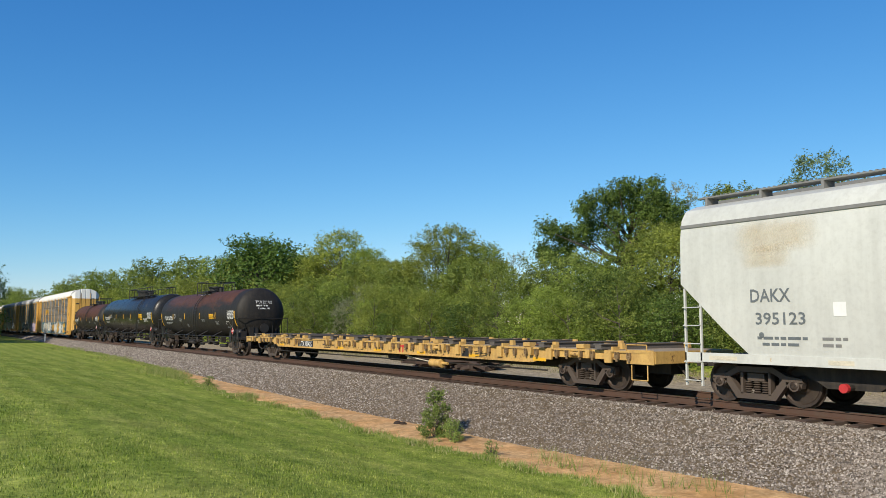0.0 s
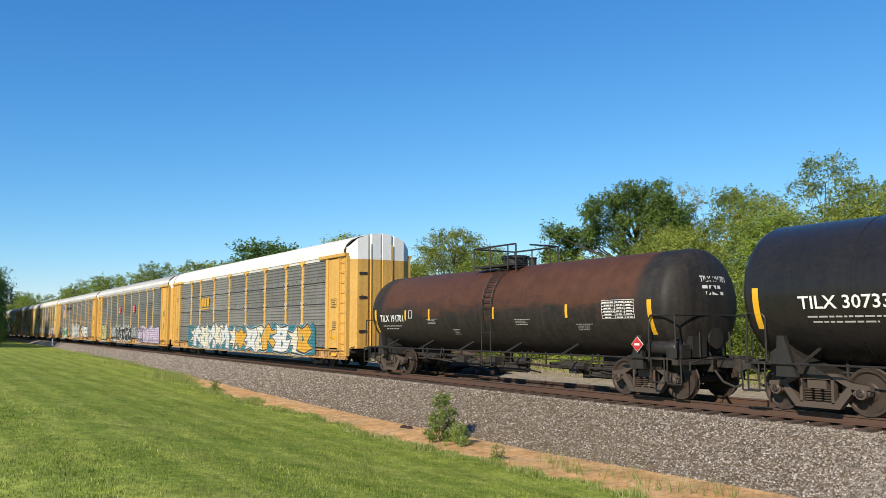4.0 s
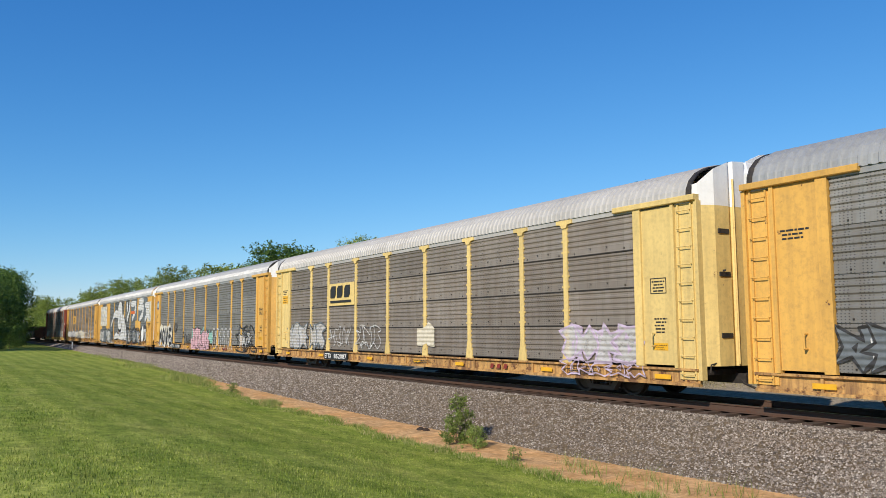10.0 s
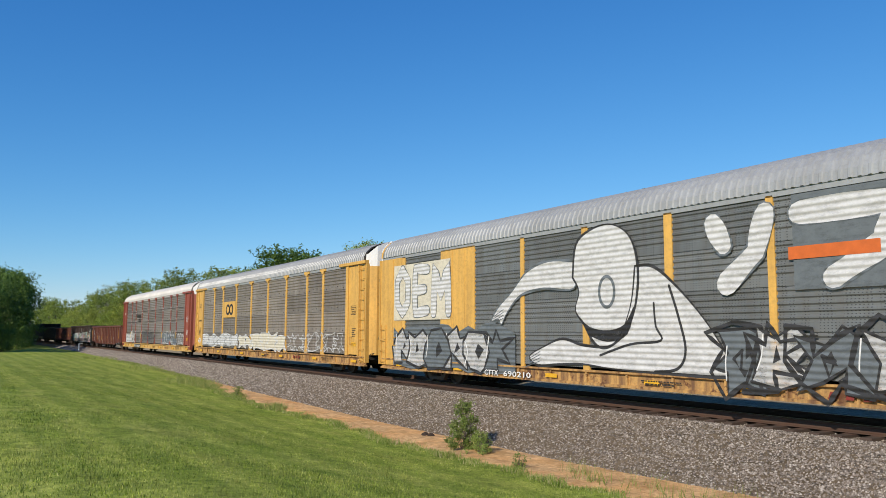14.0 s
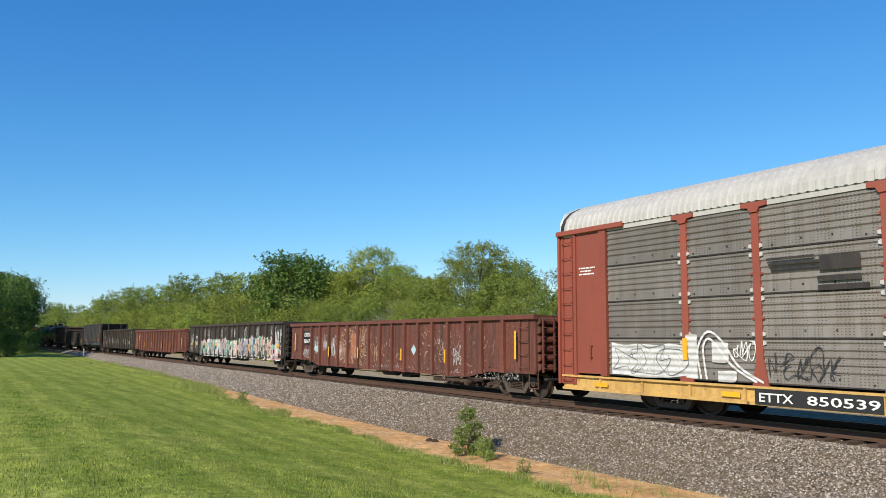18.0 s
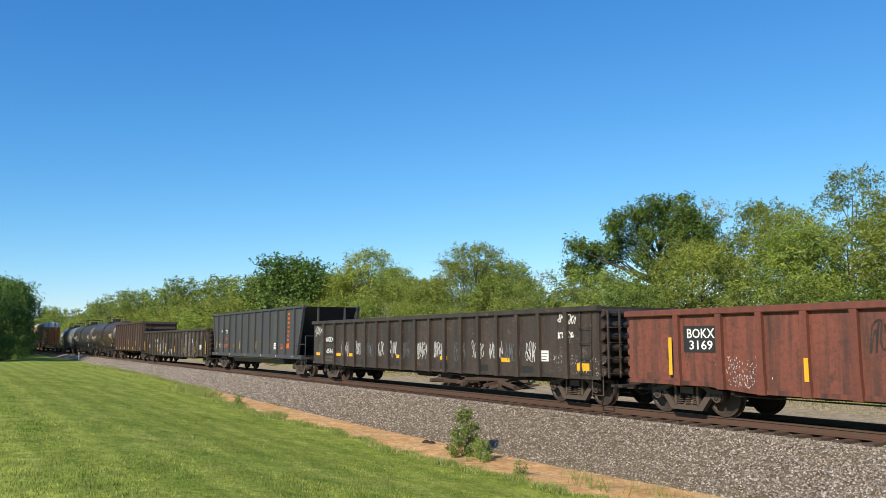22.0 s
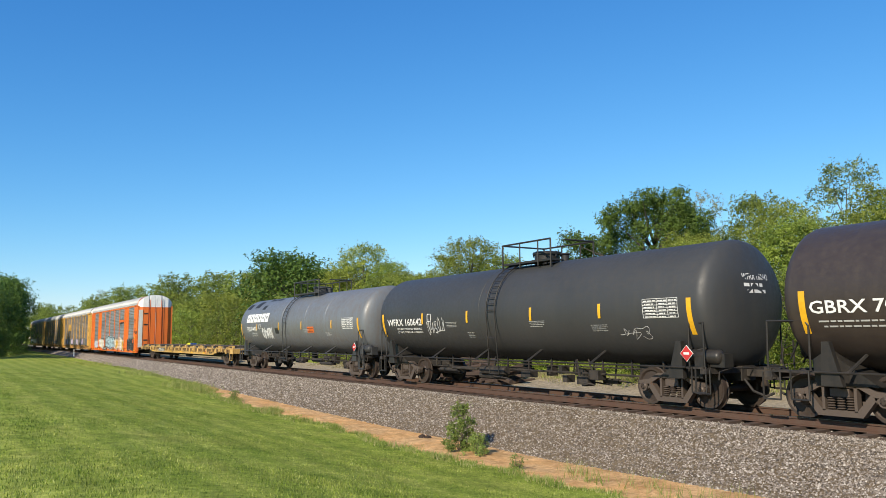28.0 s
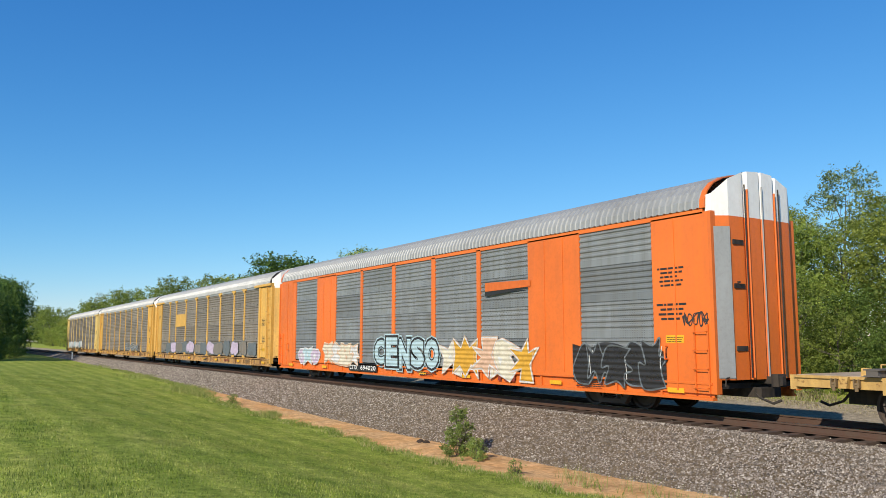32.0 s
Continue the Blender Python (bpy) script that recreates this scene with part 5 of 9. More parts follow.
# ---- flatcars ----
def flatcar(label, x, half, seed, clear):
    """Long yellow piggyback flat with timber bolsters across the deck."""
    car = thing("flat_wagon", label, "rail wagon", "wagons of the freight train")
    b = half - 0.5
    for s in (-1, 1):
        g = Geo()
        out = [(-b, 0.82), (-b + 3.6, 0.82), (-b + 4.3, 0.64), (b - 4.3, 0.64), (b - 3.6, 0.82), (b, 0.82), (b, 1.02), (-b, 1.02)]
        g.plate(out, s * 1.46, s * 1.40)
        g.box(-b, b, min(s * 1.36, s * 1.50), max(s * 1.36, s * 1.50), 1.0, 1.05).box(-b + 4.4, b - 4.4, min(s * 1.38, s * 1.50), max(s * 1.38, s * 1.50), 0.63, 0.66)
        part("side_sill", g, YELF, car)
    part("deck", Geo().box(-b, b, -1.38, 1.38, 1.0, 1.06), DECK, car, "worn brown deck plates")
    g = Geo().box(-half + 0.9, half - 0.9, -0.3, 0.3, 0.45, 1.0)
    for q in np.arange(-b + 3.6, b - 3.5, 1.6):
        g.box(q - 0.05, q + 0.05, -1.38, 1.38, 0.66, 0.99)
    g.tube([(-b + 4, -1.2, 0.42), (b - 4, -1.2, 0.42)], 0.025, 5).cyl((0.5, -0.9, 0.5), (1.4, -0.9, 0.5), 0.16, 12)
    part("underframe", g, UNDER, car)
    r = random.Random(seed)
    n = 12
    beam = shared("beam", lambda: Geo().box(-0.15, 0.15, -1.60, 1.60, 0, 0.025).box(-0.15, 0.15, -1.60, 1.60, 0.115, 0.14).box(-0.11, 0.11, -1.585, 1.585, 0.025, 0.115).mesh("cross_beam", TIMBER))
    strap = shared("strap", lambda: Geo().plate([(-0.11, -0.28), (0.11, -0.28), (0.11, 0.02), (0.05, 0.02), (0.05, 0.0), (-0.11, 0.0)], -1.53, -1.47).box(0.12, 0.20, -1.52, -1.3, 0.0, 0.12).mesh("stake_pocket", YELF))
    hook = shared("hook", lambda: Geo().box(-0.055, -0.03, -1.55, -1.46, -0.13, 0.03).box(0.03, 0.055, -1.55, -1.46, -0.13, 0.03).cyl((-0.06, -1.52, -0.07), (0.06, -1.52, -0.07), 0.03, 7).box(-0.03, 0.03, -1.54, -1.51, -0.2, -0.09).mesh("chain_ratchet", HOOK))
    gus = shared("gusset", lambda: Geo().plate([(-0.09, 0.05), (0.09, 0.05), (0.05, -0.17), (-0.05, -0.17)], -1.58, -1.46).mesh("gusset", YELF))
    winch = shared("winch", lambda: Geo().cyl((-0.16, -1.53, 0), (0.16, -1.53, 0), 0.055, 10).box(-0.19, -0.16, -1.6, -1.46, -0.08, 0.09).box(0.16, 0.19, -1.6, -1.46, -0.08, 0.09).mesh("winch", YELF))
    block = shared("block", lambda: Geo().plate([(-0.09, 0), (0.09, 0), (0.07, 0.15), (-0.07, 0.15)], -1.32, -1.22).mesh("stop_block", YELF))
    for i in range(n):
        q = -b + 1.6 + (2 * b - 3.2) * i / (n - 1)
        part("cross_beam", beam, None, car, "dark grey steel cross beam").matrix_basis = pose(q, 0, 1.065, 0, 0, r.uniform(-1.5, 1.5))
        for s in (0, 180):
            if s == 0 and clear[0] < q + 0.25 < clear[1]:
                continue
            part("stake_pocket", strap, None, car).matrix_basis = pose(q + r.uniform(0.2, 0.3), 0, 1.02, 0, 0, s)
            for k in (-0.75, -0.3, 0.55, 0.95):
                part("chain_ratchet", hook, None, car).matrix_basis = pose(q + k, 0, 0.98, 0, 0, s)
            part("gusset", gus, None, car).matrix_basis = pose(q - 0.52 + 0.1 * (i % 2), 0, 1.0, 0, 0, s)
            if i % 3 == 1:
                part("winch", winch, None, car, "yellow load-strap winch").matrix_basis = pose(q + 1.3, 0, 0.92, 0, 0, s)
            for k in (-0.24, 0.24):
                part("stop_block", block, None, car).matrix_basis = pose(q + k, 0.25 * (i % 2), 1.065, 0, 0, s)
    pad = shared("pad", lambda: Geo().cbox(-0.14, 0.14, -1.44, -1.2, 0, 0.12, 0.015).mesh("bearing_pad", YELF))
    plate = shared("plate", lambda: Geo().cbox(-0.55, 0.55, -0.5, 0.5, 0, 0.05, 0.01).mesh("deck_plate", OXD))
    lash = shared("lash", lambda: Geo().tube([(-0.5, -1.3, 0.03), (-0.2, -1.1, 0.05), (0.1, -1.25, 0.03), (0.45, -1.0, 0.04)], 0.022, 5).mesh("chain", UNDER))
    for i in range(n - 1):
        q = -b + 1.6 + (2 * b - 3.2) * (i + 0.5) / (n - 1)
        for s in (0, 180):
            part("bearing_pad", pad, None, car).matrix_basis = pose(q + r.uniform(-0.3, 0.3), 0, 1.06, 0, 0, s)
            part("chain", lash, None, car, "slack tie-down chain").matrix_basis = pose(q + r.uniform(-0.5, 0.5), 0, 1.06, 0, 0, s)
        if i % 2:
            part("deck_plate", plate, None, car, "loose rust-brown plate").matrix_basis = pose(q, r.uniform(-0.4, 0.4), 1.062, 0, 0, r.uniform(-6, 6))
    for s in (0, 180):
        g = Geo().box(b - 0.02, b + 0.12, -1.45, 1.45, 0.76, 1.05).box(b - 0.75, b + 0.1, -1.49, -1.47, 0.74, 1.08)
        g.tube([(b - 0.75, -1.5, 1.05), (b - 0.75, -1.5, 1.2), (b - 0.1, -1.5, 1.2), (b - 0.1, -1.5, 1.05)], 0.016, 5)
        g.tube([(b - 0.6, -1.48, 0.72), (b - 0.6, -1.48, 0.36), (b - 0.1, -1.48, 0.36), (b - 0.1, -1.48, 0.72)], 0.016, 5)
        part("end_sill", g, YELF, car).matrix_basis = pose(0, 0, 0, 0, 0, s)
    sf = flat_side(-1.46)
    for q in np.arange(-b + 4.5, b - 4, 3.1):
        patch(car, "reflector", q, q + 0.55, 0.68, 0.77, sf, Y_INK, 0.005, "orange-yellow reflective strip", 1)
    for bx in (-half + 3.1, half - 3.1):
        bogie(car, bx)
    couplers(car, half - 0.05)
    return join_train(car, x)


# ---- hoppers ----
def covered_hopper(label, x, half):
    """Pale grey covered hopper with curved sides and a roof walk."""
    car = thing("covered_hopper_wagon", label, "rail wagon", "wagons of the freight train")
    b = half - 0.5
    sec = [(-1.50, 1.05), (-1.53, 1.6), (-1.55, 2.6), (-1.53, 3.6), (-1.46, 4.05), (-1.30, 4.28), (-0.9, 4.42), (0, 4.48)]
    sec = sec + [(-y, z) for y, z in sec[-2::-1]]
    slope = [(b, 4.48), (b, 2.55), (b - 0.25, 2.4), (b - 2.6, 1.05)]
    g, rings = Geo(), []
    for k in np.linspace(-1, 1, 2):
        for y, z in sec:
            ex = float(np.interp(z, (1.05, 2.4, 2.55, 4.5), (b - 1.7, b - 0.15, b, b)))
            rings.append((k * ex, y, z))
    n = len(sec)
    g.add(rings, [(i, i + 1, n + i + 1, n + i) for i in range(n - 1)] + [tuple(range(n))[::-1], tuple(range(n, 2 * n))])
    part("body", g, LGR, car, "", 30)
    part("side_sill", Geo().box(-half + 0.55, half - 0.55, -1.53, -1.45, 0.88, 1.08).box(-half + 0.55, half - 0.55, 1.45, 1.53, 0.88, 1.08), LGR, car)
    part("eave_strip", Geo().box(-b, b, -1.515, -1.44, 3.86, 3.93), G_INK, car, "dark seam strip")
    g = Geo().box(-half + 0.8, half - 0.8, -0.3, 0.3, 0.6, 1.0)
    for q in (-b + 3.6, 0, b - 3.6):
        g.plate([(q - 1.5, 1.05), (q + 1.5, 1.05), (q + 0.5, 0.45), (q - 0.5, 0.45)], -1.1, 1.1)
        g.cyl((q, -1.35, 0.5), (q, 1.35, 0.5), 0.06, 8)
    part("hopper_chute", g, UNDER, car)
    part("valve_cap", Geo().cyl((-b + 3.6, -1.42, 0.5), (-b + 3.6, -1.32, 0.5), 0.09, 10), R_INK, car, "red outlet cap")
    g = Geo().box(-b + 0.1, b - 0.1, -0.95, -0.55, 4.58, 4.61)
    for q in np.arange(-b + 0.2, b - 0.1, 0.12):
        g.box(q, q + 0.03, -0.95, -0.55, 4.61, 4.63)
    for q in np.arange(-b + 0.3, b, 1.4):
        g.box(q - 0.03, q + 0.03, -0.95, -0.55, 4.35, 4.58)
    g.box(-b + 0.1, b - 0.1, -0.30, 0.30, 4.47, 4.60)
    part("roof_walk", g, G_INK, car, "steel grating roof walk")
    for s in (0, 180):
        l = part("ladder", ladder_mesh(LGR, 0.35, 2.5, 0.42, 0.4), None, car)
        l.matrix_basis = pose(0, 0, 0, 0, 0, s) @ Matrix.Translation((-half + 0.78, -1.5, 0))
        g = Geo().box(b - 2.3, half - 0.5, -1.2, 1.2, 0.90, 1.02).plate([(b - 1.6, 1.0), (b - 1.3, 1.0), (b - 0.1, 2.5), (b - 0.3, 2.5)], -1.0, -0.9)
        g.cyl((b - 1.0, -0.8, 1.5), (b - 1.0, 0.3, 1.5), 0.3, 14)
        part("end_platform", g, UNDER, car).matrix_basis = pose(0, 0, 0, 0, 0, s)
        bogie(car, (half - 2.0) * (1 if s == 0 else -1))
    couplers(car, half - 0.05)
    return join_train(car, x)


def coal_hopper(label, x, half):
    """Black hopper with ribbed sides, sloped ends and a deep tub between the trucks."""
    car = thing("hopper_wagon", label, "rail wagon", "wagons of the freight train")
    b, z0, z1 = half - 0.7, 1.02, 3.5
    for s in (-1, 1):
        g = Geo().plate([(-b + 0.9, z0), (b - 0.9, z0), (b - 0.05, z1 - 0.05), (-b + 0.05, z1 - 0.05)], s * 1.44, s * 1.38)
        part("side_sheet", g, COAL, car)
        part("top_chord", Geo().cbox(-b - 0.05, b + 0.05, min(s * 1.36, s * 1.52), max(s * 1.36, s * 1.52), z1 - 0.12, z1, 0.02), COAL, car)
        part("side_sill", Geo().cbox(-half + 0.8, half - 0.8, min(s * 1.36, s * 1.53), max(s * 1.36, s * 1.53), 0.86, 1.06, 0.02), COAL, car)
        for i in range(12):
            q = -b + 1.25 + (2 * b - 2.5) * i / 11
            part("rib", Geo().plate([(q - 0.06, z0 + 0.05), (q + 0.06, z0 + 0.05), (q + 0.05, z1 - 0.1), (q - 0.05, z1 - 0.1)], s * 1.44, s * 1.53), COAL, car)
    part("tub", Geo().prism([(-1.25, 0.98), (-1.05, 0.55), (1.05, 0.55), (1.25, 0.98)], -b + 3.6, b - 3.6), COAL, car)
    part("pipe", Geo().tube([(-b + 3.4, -1.42, 0.82), (b - 3.4, -1.42, 0.82)], 0.02, 6), BRIGHT, car)
    for s in (0, 180):
        g = Geo().add([(b - 2.6, -1.38, z0), (b - 2.6, 1.38, z0), (b - 0.02, 1.38, z1 - 0.05), (b - 0.02, -1.38, z1 - 0.05), (b - 2.68, -1.38, z0), (b - 2.68, 1.38, z0), (b - 0.1, 1.38, z1 - 0.05), (b - 0.1, -1.38, z1 - 0.05)],
                      [(0, 1, 2, 3), (4, 7, 6, 5), (0, 3, 7, 4), (1, 5, 6, 2)])
        e = part("slope_sheet", g, COAL, car)
        e.matrix_basis = pose(0, 0, 0, 0, 0, s)
        for y0, y1, foot in ((-1.53, -1.40, 0.95), (1.40, 1.53, 0.95), (-0.75, -0.68, 0.2), (0.68, 0.75, 0.2)):
            part("end_brace", Geo().plate([(b - foot, 1.0), (b - foot + 0.22, 1.0), (b + 0.02, z1 - 0.1), (b - 0.08, z1 - 0.1)], y0, y1), COAL, e)
        g = Geo().box(b - 2.6, half - 0.4, -1.3, 1.3, 0.88, 0.98)
        part("end_platform", g, UNDER, e)
        g = Geo().tube([(b - 0.9, -1.5, 1.0), (b - 0.9, -1.5, 1.55), (b - 1.5, -1.5, 1.75)], 0.02, 5).tube([(half - 0.5, -1.45, 0.4), (half - 0.5, -1.45, 2.0), (half - 0.5, -0.6, 2.0)], 0.02, 5)
        g.tube([(half - 0.5, -1.45, 1.6), (b - 0.6, -1.45, 1.6)], 0.018, 5).tube([(half - 0.9, -1.45, 0.88), (half - 0.9, -1.45, 0.36), (half - 0.5, -1.45, 0.36)], 0.018, 5)
        part("handrail", g, COAL, e)
        bogie(car, (half - 2.05) * (1 if s == 0 else -1))
    couplers(car, half - 0.05)
    return join_train(car, x)


# ---- the train, from its head to its tail ----
def mid(a, b):
    return (a + b) / 2, abs(a - b) / 2


RIBS = [-8.5] + [-7.28 + 1.04 * i for i in range(15)] + [8.5]
RIBS_L = [-9.6, -8.65] + [-7.6 + 1.05 * i for i in range(15)] + [8.15, 9.2]
RIBS_T = [-6.9 + 1.15 * i for i in range(13)]
c_hopper = covered_hopper("pale grey covered hopper wagon with rust-stained side", -0.9, 8.4)
c_flat = flatcar("empty yellow flatcar with dark cross beams on its deck", -23.5, 14.2, 1, (-7.3, -5.0))
c_tank_a = tank("rust-brown and black tank wagon", -47.23, 9.3, 7.9, 1.40, 2.30, TTA, BLK, seams=(-3.2, 0.9, 3.9), tri=0.55)
c_tank_b = tank("glossy black tank wagon for liquefied gas", -66.6, 10.2, 9.2, 1.50, 2.42, BLG, BLK, platform=7.9, dome=2.5, hatch=0.6, seams=(-7.0, -4.6, -2.3, 0.1, 2.4, 4.5, 6.8), tri=4.75)
c_tank_c = tank("short rust-brown tank wagon", -85.5, 8.5, 7.15, 1.38, 2.28, TTC, BLK, seams=(-2, 2), tri=0.35)
RX = [-122.6 + 14.24 - 28.48 * i for i in range(8)]
WIN_O = [(-11.4, -8.8), (-6.7, -4.25), (-4.05, -1.5), (-1.25, 1.45), (1.7, 4.28), (4.5, 6.97), (9.22, 11.8)]
WIN = [(-11.55, -8.97), (-6.83, -4.36), (-4.18, -1.6), (-1.35, 1.35), (1.6, 4.18), (4.36, 6.83), (8.97, 11.55)]
rk = [rack("yellow auto carrier with whitened roof and teal graffiti", RX[0], YEL, PAN_G, GALW),
      rack("yellow auto carrier with slate-grey panels and grey roof", RX[1], YEL, PAN_D, GALV),
      rack("yellow auto carrier with a painted shield and slogan", RX[2], YEL, PAN_G, GALV),
      rack("pale yellow auto carrier with browned panels", RX[3], YELP, PAN_B, GALM),
      rack("yellow auto carrier with pink graffiti along the bottom", RX[4], YEL, PAN_G, GALV),
      rack("yellow auto carrier covered in a white sprayed mural", RX[5], YEL, PAN_D, GALV, windows=WIN),
      rack("yellow auto carrier with brown-grey panels and white graffiti", RX[6], YEL, PAN_B, GALV),
      rack("oxide red auto carrier on a yellow flatcar", RX[7], OXR2, PAN_L, GALM, sill_mat=YELF)]
gon = [gondola("rusty red gondola with a scratched sprayed animal head", *mid(-321.96, -343.18), 0.74, 2.50, OXR, RIBS, 0.22, OXD),
       gondola("black gondola covered in pastel graffiti", *mid(-343.18, -364.37), 0.74, 2.68, GON, RIBS, 0.12, GOC),
       gondola("plain rusty red gondola", *mid(-364.37, -385.65), 0.72, 2.48, OXR, RIBS, 0.10, OXD),
       gondola("brown-black gondola with white scrawls", *mid(-385.65, -406.3), 0.72, 2.68, GOB, RIBS, 0.04)]
c_coal = coal_hopper("black coal hopper wagon with orange side lettering", *mid(-406.3, -423.67))
gon.append(gondola("brown-black gondola with splashed white paint", *mid(-423.67, -445.5), 0.72, 2.62, GOB, RIBS_L, 0.10))
gon.append(gondola("tall brown ribbed open wagon", *mid(-445.5, -460.9), 0.88, 3.58, HBR, RIBS_T, 0.0))
c_tank_d = tank("brown-black tank wagon with white lettering", -469.95, 8.9, 7.4, 1.52, 2.48, TDB, BLK, seams=(-1.5, 2.2), tri=1.25, dome=0.6)
c_tank_e = tank("charcoal black tank wagon with yellow strips", -487.52, 8.72, 7.75, 1.52, 2.48, CHR, BLK, platform=2.4, seams=(-1.0,), tri=-0.2, dome=0.7)
c_tank_f = tank("grey tank wagon with dark repair patches", -505.15, 8.9, 7.95, 1.48, 2.42, GRT, CHR, platform=3.2, seams=(-1.4, 1.8, 4.2), tri=-0.7, dome=0.5)
c_flat2 = flatcar("yellow flatcar with dark cross beams and a yellow tarp", -527.9, 13.85, 2, (-7.0, -4.1))
for i, (lab, col, pan, win) in enumerate((("orange auto carrier with bluish grey panels and graffiti", ORA, PAN_O, WIN_O), ("yellow auto carrier with browned grey panels", YEL, PAN_B, None),
                                          ("ochre yellow auto carrier with brown-grey panels", YEL, PAN_B, None), ("ochre and white auto carrier at the tail", YELP, PAN_L, None))):
    rk.append(rack(lab, -556.75 - 28.48 * i, col, pan, GALV, windows=win))


# ---- paint and lettering on the wagons ----
TEAL, SKY, PINK = spray("teal_spray", (0.02, 0.16, 0.20)), spray("pale_blue_spray", (0.40, 0.55, 0.60)), spray("pink_spray", (0.62, 0.37, 0.41))
LILAC, CREAM, PEACH = spray("lilac_spray", (0.50, 0.41, 0.53)), spray("cream_spray", (0.64, 0.59, 0.46)), spray("peach_spray", (0.62, 0.40, 0.27))
GREEN, LIME, GOLD = spray("green_spray", (0.02, 0.22, 0.10)), spray("olive_yellow_spray", (0.52, 0.50, 0.14)), spray("gold_spray", (0.62, 0.33, 0.03))
MINT, SLATE, CHALK = spray("mint_spray", (0.25, 0.47, 0.40)), spray("slate_spray", (0.13, 0.15, 0.16)), spray("chalky_white_spray", (0.60, 0.60, 0.585))
DARK, LINE_D = spray("black_spray", (0.02, 0.02, 0.02), 0.6, 1.0), spray("black_sprayed_line", (0.03, 0.03, 0.03), 0.7, 1.0)
HAZE = spray("white_haze_spray", (0.7, 0.7, 0.68), 0.05, 0.6)
LINE_W = spray("white_sprayed_line", (0.72, 0.72, 0.70), 0.6, 1.0)
RKS = flat_side(-1.517)   # rack side
SIL = flat_side(-1.50)    # rack sill


def mark_pair(car, z=0.62):
    """Reflective strips along a rack's sill."""
    for i, q in enumerate((-12.2, -8.1, -3.2, 0.6, 3.4, 7.9, 12.2)):
        patch(car, "reflector", q, q + 0.5, 0.53, 0.64, SIL, Y_INK, 0.005, "yellow reflective strip", 1)


def sign_block(car, x0, z0, seed, dark=True):
    """Stencilled table and notes on a corner plate."""
    ink = B_INK if dark else W_INK
    sf = flat_side(-1.50)
    g = Geo()
    for a, b, c, d in ((0, 0.5, 0, 0.02), (0, 0.5, 0.36, 0.38), (0, 0.02, 0, 0.38), (0.48, 0.5, 0, 0.38)):
        g.box(x0 + a, x0 + b, -1.508, -1.504, z0 + c, z0 + d)
    part("stencil_frame", g, ink, car)
    bars(car, x0 + 0.05, x0 + 0.45, z0 + 0.04, z0 + 0.34, 4, sf, ink, seed)
    bars(car, x0 + 0.1, x0 + 0.5, z0 - 0.95, z0 - 0.55, 5, sf, ink, seed + 1)
    plate_sign(car, x0 + 0.05, x0 + 0.5, z0 - 1.35, z0 - 1.18, sf, Y_INK, B_INK, seed + 2, "yellow warning placard")


def number(car, string, x0, x1, z0=0.47, z1=0.72, board=True):
    if board:
        patch(car, "number_board", x0 - 0.12, x1 + 0.12, z0 - 0.05, z1 + 0.05, SIL, B_INK, 0.020, "black number panel", 1)
    mark, digits = string.split(" ")
    w, h = x1 - x0, z1 - z0
    text(car, mark, x0, x0 + 0.32 * w, z0 + 0.05 * h, z0 + 0.85 * h, SIL, W_INK, 0.042)
    text(car, digits, x0 + 0.44 * w, x1 + 0.03 * w, z0 + 0.05 * h, z0 + 0.85 * h, SIL, W_INK, 0.042)


PALE = plain("pale_worn_zinc", (0.48, 0.47, 0.44), 0.5)
seam = Geo().box(-11.64, 11.64, -1.502, -1.47, 0, 0.028).mesh("panel_seam", UNDER)
clips = Geo()
for k in range(3):
    for sx in (-1, 1):
        for dz in (-0.10, 0.09):
            clips.plate([(sx * 0.10, 1.80 + 0.94 * k + dz - 0.05), (sx * 0.17, 1.80 + 0.94 * k + dz - 0.03), (sx * 0.17, 1.80 + 0.94 * k + dz + 0.03), (sx * 0.10, 1.80 + 0.94 * k + dz + 0.05)], -1.52, -1.49)
clips = clips.mesh("clip_row", PALE)
for i in (0, 3, 7):
    for k in range(4):
        part("panel_seam", seam, None, rk[i], "dark gap between panel rows").location = (0, 0, 0.85 + 0.94 * k)
    for p in POSTS:
        if i != 3:
            tagged(part("clip_row", clips, None, rk[i], "pale panel clips beside a post"), kind="stuff").location = (p, 0, 0)
for i, car in enumerate(rk):
    mark_pair(car)
    if i not in (5, 8):
        sign_block(car, 12.15, 2.55, 30 + i, i != 7)
        bars(car, -12.75, -12.1, 3.5, 3.75, 3, flat_side(-1.50), B_INK if i != 7 else W_INK, 60 + i)
    # owner's mark on the sill
    g = Geo()
    for j, q in enumerate((5.4, 5.75, 6.1)):
        g.plate([(q, 0.52), (q + 0.16, 0.52), (q + 0.21, 0.66), (q + 0.05, 0.66)], -1.507, -1.503)
    tagged(part("owner_mark", g, M_INK, car, "red block mark on the sill"), kind="stuff")
    bars(car, 0.5, 1.8, 0.52, 0.66, 2, SIL, B_INK, 80 + i)
    bars(car, 9.0, 10.2, 0.52, 0.68, 3, SIL, B_INK, 90 + i)
    bars(car, 13.81, 13.9, 3.0, 3.1, 1, flat_side(-0.9), B_INK, 95 + i)

